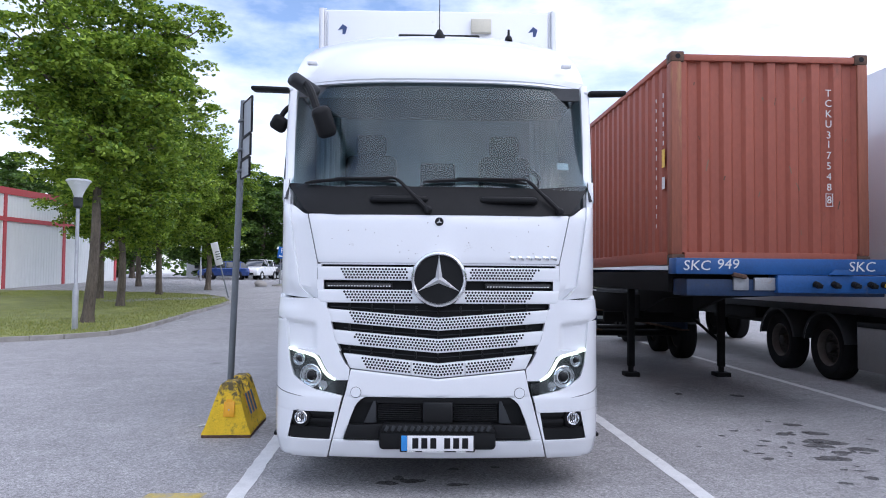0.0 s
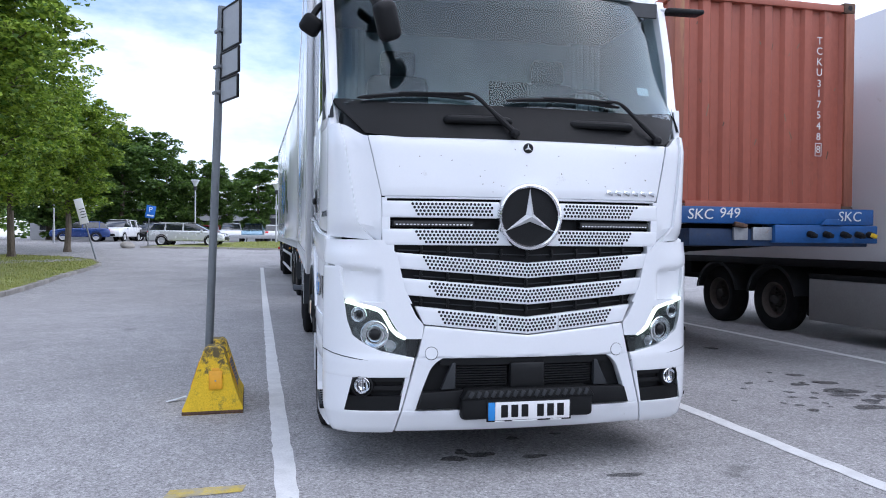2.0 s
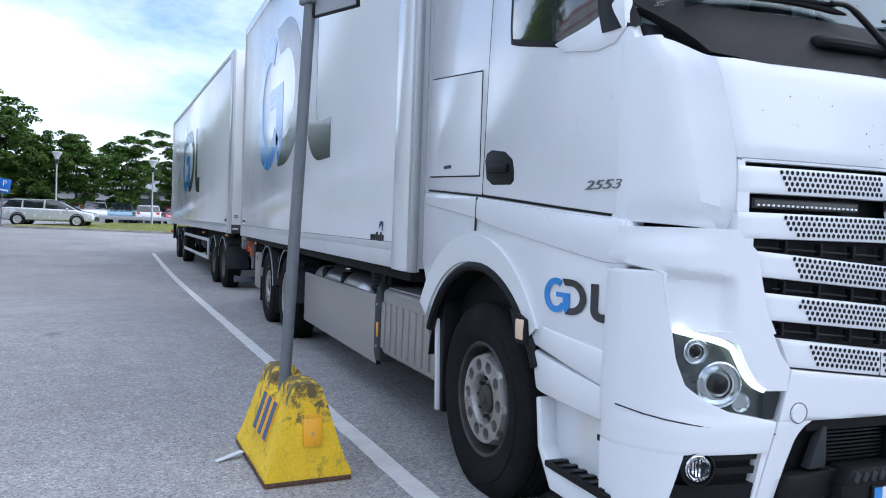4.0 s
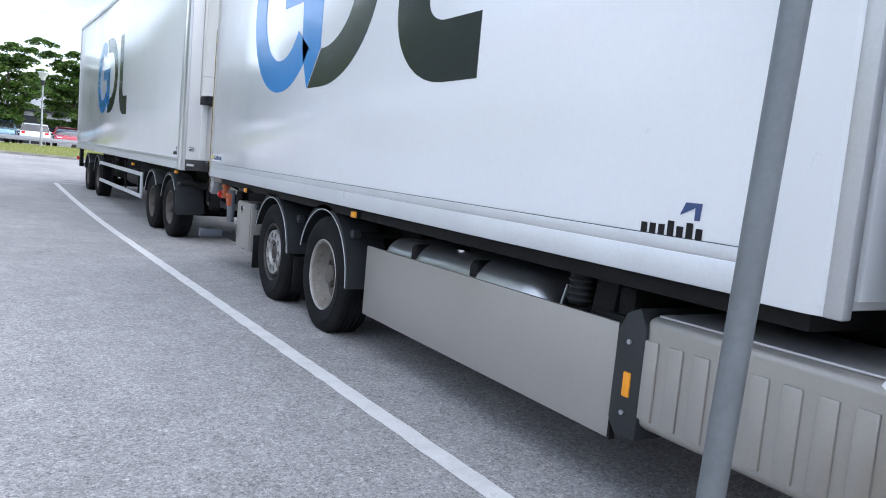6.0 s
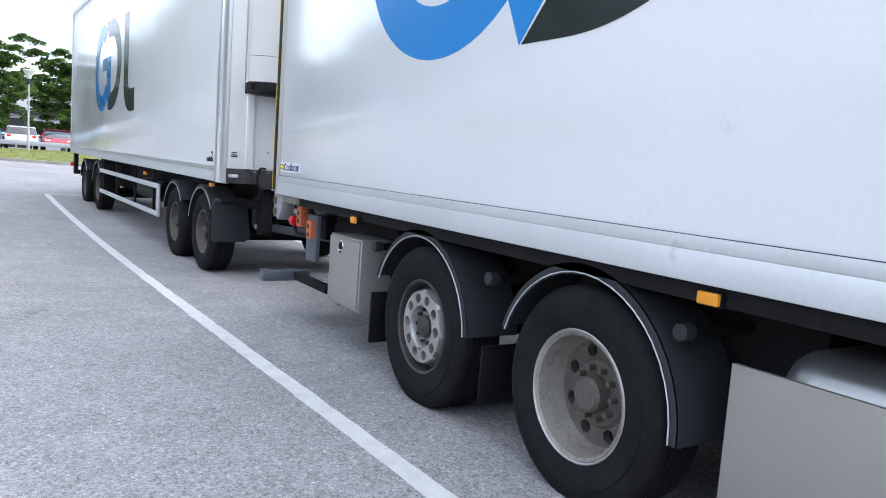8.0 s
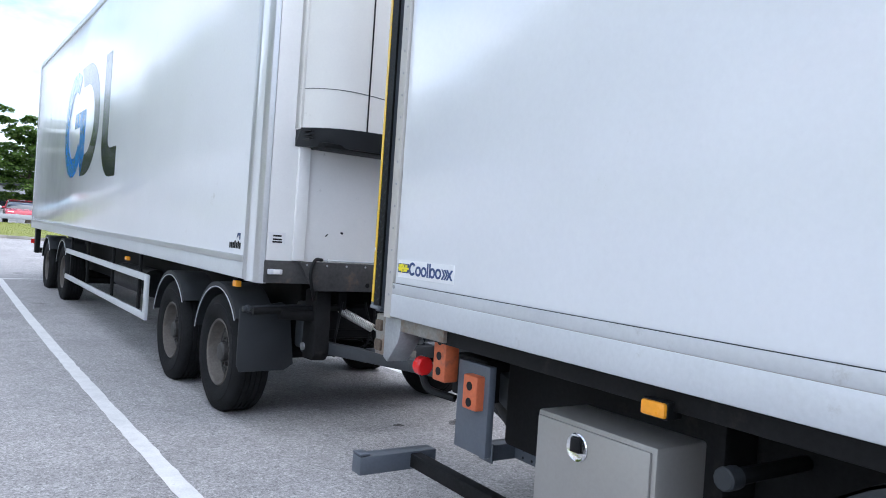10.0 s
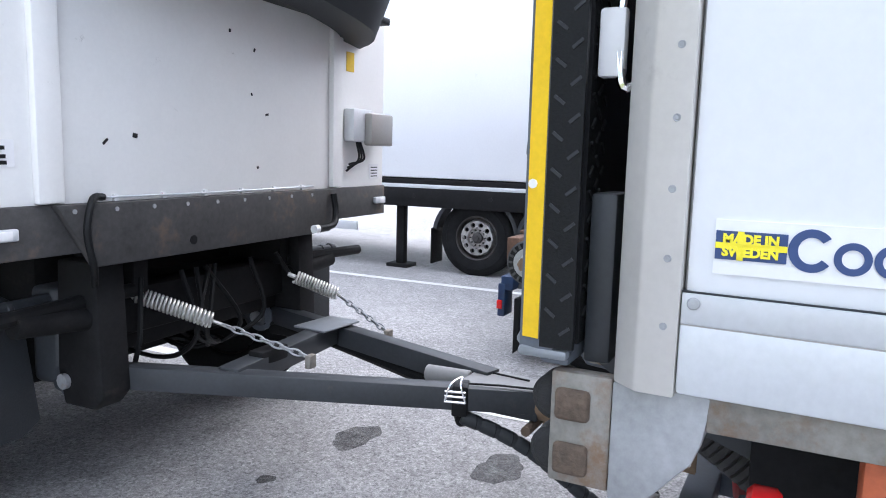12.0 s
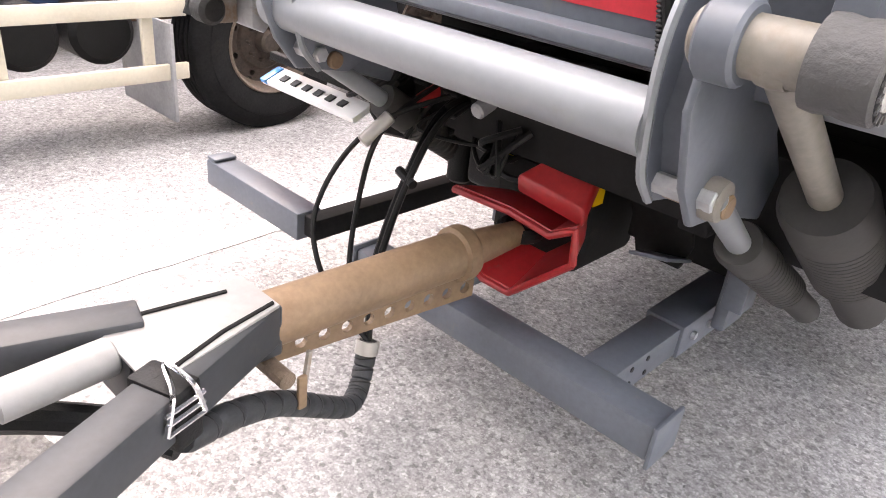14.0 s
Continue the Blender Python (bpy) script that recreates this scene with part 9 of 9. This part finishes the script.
def blades(poly, n, seed, x0, x1, y0, y1, h=0.09, size=0.045):
    g = random.Random(seed)

    def inside(x, y):
        c = False
        for i in range(len(poly)):
            (xa, ya), (xb, yb) = poly[i], poly[i - 1]
            if (ya > y) != (yb > y) and x < (xb - xa) * (y - ya) / (yb - ya) + xa:
                c = not c
        return c
    vs, fs = [], []
    while len(fs) < n:
        x, y = g.uniform(x0, x1), g.uniform(y0, y1)
        if not inside(x, y):
            continue
        z = ground_z(x, y) + h
        a = g.uniform(0, 6.28)
        s = size * g.uniform(0.6, 1.5)
        k = len(vs)
        vs += [(x - 0.012 * math.cos(a), y - 0.012 * math.sin(a), z), (x + 0.012 * math.cos(a), y + 0.012 * math.sin(a), z), (x + g.uniform(-0.03, 0.03), y + g.uniform(-0.03, 0.03), z + s)]
        fs.append((k, k + 1, k + 2))
    me = bpy.data.meshes.new("grass")
    me.from_pydata(vs, [], fs)
    me.materials.append(M["grass_blade"])
    return tagged(new("grass", me), "short mown grass with dry patches", "grass", kind="stuff")


lawn("lawn", VERGE, "mown green verge with dry patches")
blades(VERGE, 60000, 4, -22, -8, 9, 34)


def kerb_run(pts, label, closed=False):
    ob = thing("kerb", label, "kerb", pose(0, 0, 0), kind="structure")
    me = finish("kerb_stone", boxe(-0.475, 0.475, -0.07, 0.07, -0.15, 0.115, 0.014), M["kerb"])
    for (xa, ya), (xb, yb) in zip(pts, pts[1:]):
        L = math.hypot(xb - xa, yb - ya)
        n = max(1, round(L / 0.97))
        for k in range(n):
            f = (k + 0.5) / n
            x, y = lerp(xa, xb, f), lerp(ya, yb, f)
            c = new("kerb_stone", me)
            c.parent = ob
            c.matrix_basis = pose(x, y, ground_z(x, y), 0, 0, math.degrees(math.atan2(yb - ya, xb - xa))) @ Matrix.Diagonal((L / n / 0.97, 1, 1, 1))
    return ob


kerb_run([(-18, 6.5), (-12.5, 9.2), (-10.0, 11.3)] + VERGE[:11], "row of grey granite kerb stones")
bm = bmesh.new()
prev = None
for k in range(41):
    f = k / 40
    x, y = lerp(-45, -10.2, f), 17.5 + 12.5 * f ** 2.2
    row = [bm.verts.new((x, y + d, ground_z(x, y + d) + 0.096)) for d in (-0.9 + 0.2 * (1 - f), 1.1)]
    if prev:
        bm.faces.new((prev[0], prev[1], row[1], row[0]))
    prev = row
tagged(part("path", bm, M["path"]), "pale tarmac footpath across the verge", "path", kind="structure")


def park_lamp(x, y, h, label, seed=0):
    ob = thing("street_lamp", label, "lamp", pose(x, y, ground_z(x, y)), "park lamps")
    part("post", lathe([(0.075, 0), (0.075, 1.15), (0.05, 1.2), (0.046, h - 0.75), (0, h - 0.75)], seg=16), M["galv"], ob)
    part("collar", lathe([(0.05, h - 0.78), (0.11, h - 0.72), (0.12, h - 0.5), (0.10, h - 0.48)], seg=20), M["greyplastic"], ob)
    part("lens", lathe([(0.10, h - 0.48), (0.16, h - 0.3), (0.30, h - 0.06)], seg=24), M["lampglass"], ob, "clear cone lens")
    part("cap", lathe([(0.31, h - 0.06), (0.315, h - 0.03), (0.28, h), (0, h + 0.02)], seg=24), M["alu_pale"], ob)
    part("bulb", lathe([(0.05, h - 0.45), (0.055, h - 0.3), (0.03, h - 0.22), (0, h - 0.21)], seg=12), M["platewhite"], ob)
    return ob


M["lampglass"] = mat("milky_lamp_glass", (0.58, 0.6, 0.6), 0.25, var=0.05)
park_lamp(-9.5, 14.1, 4.1, "grey park lamp with a clear cone head")
park_lamp(-16.9, 48.0, 5.5, "slim grey lamp post beside parked cars")
park_lamp(-8.3, 51.0, 4.6, "grey park lamp near parked cars")
park_lamp(-2.5, 50.0, 4.4, "grey park lamp on a grass island")

tree(-10.4, 16.7, 10.8, 3.0, 5.6, 11, lean=0.5, spin=0, trunk_r=0.17)
tree(-12.6, 24.2, 9.6, 3.1, 4.0, 12, spin=40)
tree(-13.8, 31.6, 9.4, 3.2, 3.8, 13, spin=120)
tree(-18.2, 40.0, 12.0, 4.0, 4.0, 11, spin=200)
tree(-15.4, 28.5, 10.4, 2.9, 4.2, 13, spin=300)
tree(-13.0, 37.0, 8.6, 2.6, 3.4, 12, spin=10)

# leaning sign beside the kerb
ls = thing("leaning_sign", "white notice board on a leaning thin post", "sign", pose(-10.0, 30.6, ground_z(0, 30.6)))
part("post", rod((0, 0, 0), (-0.72, 0, 2.65), 0.035, 10), M["pole"], ls)
bd = part("board", box((-0.62, -0.03, 2.2), (0.36, 0.02, 1.15), 0.004, (0, -15, 0)), M["platewhite"], ls)
for q in range(4):
    part("lettering_bar", box((-0.60 + 0.03 * q, -0.043, 2.3 - 0.12 * q), (0.22, 0.004, 0.035), 0, (0, -15, 0)), M["greyplastic"], bd)

# ---- parked cars ----
M["carglass"] = mat("car_glass", (0.015, 0.018, 0.022), 0.05, var=0.02, coat=1.0)
M["silver"] = mat("silver_car_paint", (0.6, 0.62, 0.64), 0.25, 0.3, var=0.03, coat=0.6)
M["carblue"] = mat("blue_car_paint", (0.015, 0.045, 0.18), 0.25, 0.2, var=0.03, coat=0.7)
M["carwhite"] = mat("white_car_paint", (0.72, 0.73, 0.74), 0.25, var=0.02, coat=0.6)
M["carblack"] = mat("black_car_paint", (0.012, 0.012, 0.014), 0.22, var=0.05, coat=0.8)
M["carred"] = mat("red_car_paint", (0.42, 0.03, 0.05), 0.25, var=0.04, coat=0.6)
M["carpale"] = mat("pale_blue_car_paint", (0.22, 0.36, 0.46), 0.25, 0.3, var=0.03, coat=0.6)
CARS = {
    "estate": ([(-2.38, 0.32), (-2.4, 0.6), (-2.33, 0.78), (-1.35, 0.96), (1.9, 1.0), (2.32, 0.95), (2.4, 0.62), (2.36, 0.30)],
               [(-1.45, 0.94), (-0.55, 1.42), (-0.2, 1.47), (1.6, 1.46), (1.95, 1.40), (2.25, 0.98)]),
    "suv": ([(-2.2, 0.34), (-2.25, 0.7), (-2.1, 0.95), (-1.2, 1.08), (1.9, 1.10), (2.2, 1.02), (2.25, 0.6), (2.2, 0.34)],
            [(-1.3, 1.05), (-0.55, 1.58), (-0.2, 1.64), (1.5, 1.62), (1.85, 1.52), (2.12, 1.06)]),
    "hatch": ([(-1.95, 0.32), (-2.0, 0.6), (-1.9, 0.80), (-1.0, 0.94), (1.6, 0.98), (1.92, 0.92), (1.98, 0.6), (1.93, 0.32)],
              [(-1.1, 0.92), (-0.3, 1.40), (0.05, 1.46), (1.1, 1.45), (1.5, 1.38), (1.85, 0.95)]),
}


def car(x, y, yaw, kind, paint, label):
    ob = thing("car", label, "car", pose(x, y, ground_z(x, y), 0, 0, yaw), "parked cars")
    low, top = CARS[kind]
    part("body", prism(low, "y", -0.9, 0.9, 0.10, seg=3), M[paint], ob)
    gl = bmesh.new()
    lo, hi = [], []
    zt = max(z for _, z in top)
    own = prism(top, "y", -0.84, 0.84, 0)
    for v in own.verts:
        f = max(0, (v.co.z - 0.95) / (zt - 0.95))
        v.co.y *= 1 - 0.2 * f
    bevel(own, 0.03, 2)
    gl = own
    cabin = part("glasshouse", gl, M["carglass"], ob, "dark car windows")
    rf = [(a, b) for a, b in top if b > zt - 0.09]
    part("roof", prism([(rf[0][0] - 0.02, zt - 0.02)] + [(a, b + 0.02) for a, b in rf] + [(rf[-1][0] + 0.02, zt - 0.08)], "y", -0.69, 0.69, 0.02), M[paint], cabin)
    for px in (0.15, 1.25):
        for s in (-1, 1):
            part("pillar", box((px, s * 0.78, lerp(0.98, zt, 0.5)), (0.08, 0.03, zt - 0.95), 0.0, (s * 16, 0, 0)), M[paint], cabin)
    L0, L1 = low[0][0], low[-1][0]
    for px in (L0 + 0.85, L1 - 0.9):
        for s in (-1, 1):
            w = part("wheel", lathe([(0.2, 0), (0.32, 0.0), (0.33, 0.03), (0.33, 0.19), (0.31, 0.21), (0.22, 0.21)], (px, s * 0.71, 0.33), (px, s * 2, 0.33), 24), M["rubber"], ob)
            part("rim", lathe([(0.225, 0.20), (0.21, 0.19), (0.19, 0.15), (0.05, 0.19), (0, 0.19)], (px, s * 0.71, 0.33), (px, s * 2, 0.33), 20), M["alu"], w)
            part("arch", lathe([(0.33, 0.185), (0.385, 0.188), (0.385, 0.192), (0.33, 0.192)], (px, s * 0.71, 0.35), (px, s * 2, 0.35), 24), M["ink"], w)
    for s in (-1, 1):
        part("headlight", box((L0 + 0.06, s * 0.62, 0.68), (0.12, 0.34, 0.14), 0.03), M["reflector"], ob)
        part("tail_light", box((L1 - 0.03, s * 0.68, 0.82), (0.10, 0.24, 0.18), 0.03), M["redlens"], ob)
        part("door_mirror", box((L0 + 1.35, s * 0.96, 0.98), (0.12, 0.16, 0.12), 0.03), M[paint], ob)
    part("bumper_grille", box((L0 - 0.005, 0, 0.5), (0.05, 1.1, 0.22), 0.02), M["ink"], ob)
    part("plate", box((L1 + 0.01, 0, 0.6), (0.02, 0.5, 0.11), 0.004), M["platewhite"], ob)
    return ob


car(-7.85, 44.4, 172, "estate", "silver", "silver estate car parked by a grass island")
car(-16.4, 52.5, 10, "hatch", "carblue", "dark blue hatchback parked at the yard's edge")
car(-14.2, 54.5, 80, "suv", "carwhite", "white car parked beside others")
car(-12.4, 58.0, 85, "suv", "carblack", "black car parked beside others")
car(-8.6, 64.0, 90, "hatch", "carred", "red hatchback in a row of cars")
car(-6.6, 62.0, 92, "suv", "carwhite", "white car in a row of cars")
car(-4.7, 62.5, 88, "suv", "carpale", "pale blue car in a row of cars")
car(-2.7, 58.5, 270, "hatch", "carwhite", "white car facing the yard")
car(-0.6, 60.0, 90, "hatch", "carred", "red car in a row of cars")
car(1.6, 60.0, 90, "suv", "silver", "silver car in a row of cars")
car(-14.0, 66.0, 30, "suv", "carblack", "black car parked under trees")
car(-18.0, 68.0, 90, "hatch", "carwhite", "white car parked under trees")

ISLE = [(-10.2, 41.3), (-6, 40.6), (0, 39.0), (8, 37.6), (16, 37.0), (16, 52), (4, 53), (-2, 53), (-5.0, 50.5), (-5.2, 46.6), (-9.6, 42.4)]
lawn("lawn", ISLE, "strip of mown grass on an island", 0.10)
blades(ISLE, 16000, 6, -6, 6, 37, 53, 0.10)
kerb_run(ISLE[:5] + [ISLE[5]], "low kerb round the grass island")
pk = thing("parking_sign", "blue square parking sign on a thin post", "sign", pose(-10.2, 43.6, ground_z(0, 43.6)))
part("post", rod((0, 0, 0), (0.10, 0, 2.6), 0.03, 10), M["pole"], pk)
bd = part("board", box((0.16, -0.04, 2.15), (0.56, 0.02, 0.78), 0.01, (0, 8, 0)), M["signblue"], pk)
text("letter", "P", 0.45, pose(0.17, -0.055, 2.28, 90, 0, 0), M["platewhite"], bd, 0.002)
part("lettering_bar", box((0.14, -0.052, 1.92), (0.4, 0.004, 0.09), 0, (0, 8, 0)), M["platewhite"], bd)
bld = thing("boulder", "grey boulder by the kerb", "stone", pose(-10.9, 41.2, ground_z(0, 41.2)))
bm = bmesh.new()
bmesh.ops.create_icosphere(bm, subdivisions=3, radius=0.42)
for v in bm.verts:
    v.co *= 1 + 0.25 * noise.noise(v.co * 2.2)
    v.co.z = v.co.z * 0.6 + 0.15
part("rock", bm, M["kerb"], bld)

# trees at the far side
for k, (x, y, h, r, sp_) in enumerate(((-10.9, 68, 8.2, 2.5, 0), (-8.6, 70, 7.8, 2.6, 70), (-4.4, 64, 7.6, 2.7, 140), (-16.5, 66, 10.5, 4.2, 200), (-21, 62, 9.5, 4.0, 20), (-14.0, 74, 9.0, 3.4, 90), (-26, 58, 11, 4.2, 260), (-19, 76, 11, 4.4, 310), (0.5, 72, 8.5, 3.2, 30), (5, 70, 9, 3.4, 100), (-31, 66, 12, 5, 10), (-25, 74, 12, 5, 160), (-38, 60, 12, 5, 60))):
    tree(x, y, 9.0 if k % 2 else 8.4, 3.1 if k % 2 else 2.9, 1.9, 31 + k % 3, fine=False, spin=sp_, label="dark green tree beyond the car park", material="leafdark").scale = (r / 3.0, r / 3.0, h / 8.7)
# dense far woodland closing the view
g = random.Random(77)
cs = []
for k in range(420):
    x = g.uniform(-170, 60)
    cs.append(Vector((x, 118 + g.uniform(0, 14) + abs(x + 20) * 0.1, g.uniform(1.5, 9.5) * (0.75 + 0.3 * math.sin(x * 0.21)))))
me = leaf_cloud("far_woods", cs, 60, 3.0, 0.55, 5, M["leafdark"])
tagged(new("far_woods", me), "distant dark green treeline", "woods", kind="stuff")

# ---- buildings ----
M["corr_white"] = mat("white_ribbed_sheet", (0.78, 0.80, 0.80), 0.5, var=0.03, scale=0.4, fine=20)
M["redtrim"] = mat("red_trim_sheet", (0.55, 0.09, 0.10), 0.5, var=0.06)
hall = thing("warehouse", "white ribbed sheet warehouse with red trims", "building", pose(0, 0, 0))
A, B = Vector((-27.0, 16.0, 0)), Vector((-23.2, 48.0, 0))
d = (B - A).normalized()
nrm = Vector((d.y, -d.x, 0))
L = (B - A).length
bm = bmesh.new()
n = int(L / 0.25)
cols = []
for k in range(n + 1):
    s = L * k / n
    for f, o in ((0.0, 0.0), (0.08, 0.035), (0.16, 0.035), (0.2, 0.0)):
        p = A + d * min(L, s + f) + nrm * o
        cols.append([bm.verts.new((p.x, p.y, z)) for z in (-0.3, 6.4)])
for a, c in zip(cols, cols[1:]):
    bm.faces.new((a[0], c[0], c[1], a[1]))
part("wall", bm, M["corr_white"], hall, smooth=False)


def along(s0, s1, z0, z1, off, m, nm):
    a, b = A + d * s0, A + d * s1
    c = (a + b) / 2 + nrm * off
    return part(nm, box((c.x, c.y, (z0 + z1) / 2), (abs(s1 - s0), 0.08, z1 - z0), 0.0, (0, 0, math.degrees(math.atan2(d.y, d.x)))), m, hall)


along(0, L, 6.1, 6.5, 0.06, M["redtrim"], "roof_trim")
along(0, L, 4.55, 4.8, 0.06, M["redtrim"], "band_trim")
for s0 in (6, 13, 20.5, 26.0, L - 0.15):
    along(s0, s0 + 0.22, -0.2, 6.2, 0.07, M["redtrim"], "upright_trim")
part("hall_body", prism([tuple(p[:2]) for p in (A - nrm * 0.1, B - nrm * 0.1, B - nrm * 20, A - nrm * 20)], "z", -0.3, 6.35), M["corr_white"], hall)
off = thing("office_building", "low pale building with dark windows beyond the cars", "building", pose(-4, 84, 1.0))
part("wall", boxe(-26, 16, 0, 8, 0, 3.3), M["concretewall"], off)
part("roof_edge", boxe(-26.3, 16.3, -0.3, 8.3, 3.3, 3.7, 0.02), M["greyplastic"], off)
part("upper_block", boxe(-4, 12, 2, 9, 3.7, 5.2), M["alu_pale"], off)
for k in range(12):
    wdw = part("window", boxe(-25 + 3.3 * k, -22.8 + 3.3 * k, -0.05, 0.02, 1.2, 2.5), M["carglass"], off)
    part("window_sill", boxe(-25.1 + 3.3 * k, -22.7 + 3.3 * k, -0.10, 0.0, 1.12, 1.2), M["alu"], wdw)
part("garage_door", boxe(-1.6, 2.6, -0.06, 0.02, 0, 2.9), M["greyplastic"], off, "grey sliding door")
# low guard rail before the cars
fr = thing("guard_fence", "low grey rail fence before the parked cars", "fence", pose(0, 0, 0))
for k in range(9):
    x = -9.0 + 2.0 * k
    part("post", boxe(x - 0.05, x + 0.05, 55.45, 55.55, 1.05, 1.75), M["galv"], fr)
part("rail", boxe(-9.2, 7.2, 55.40, 55.46, 1.45, 1.72, 0.02), M["galv"], fr)
# sheds that close the yard behind the camera
part_b = thing("yard_wall", "plain grey hall behind the yard", "building", pose(0, 0, 0), kind="structure")
part("wall", boxe(-60, 60, -75, -74.5, 0, 6.0), M["concretewall"], part_b)
for k in range(10):
    tree(-45 + 10 * k + (k % 3) * 2, -60 - (k % 2) * 5, 8.4, 2.9, 1.9, 31 + k % 3, fine=False, spin=37 * k, label="green tree at the far edge of the yard", material="leafdark").scale = (1.5, 1.5, 1.4)
for k in range(8):
    tree(-48 - (k % 2) * 5, -50 + 11 * k, 8.4, 2.9, 1.9, 31 + k % 3, fine=False, spin=53 * k, label="green tree at the far edge of the yard", material="leafdark").scale = (1.4, 1.4, 1.3)
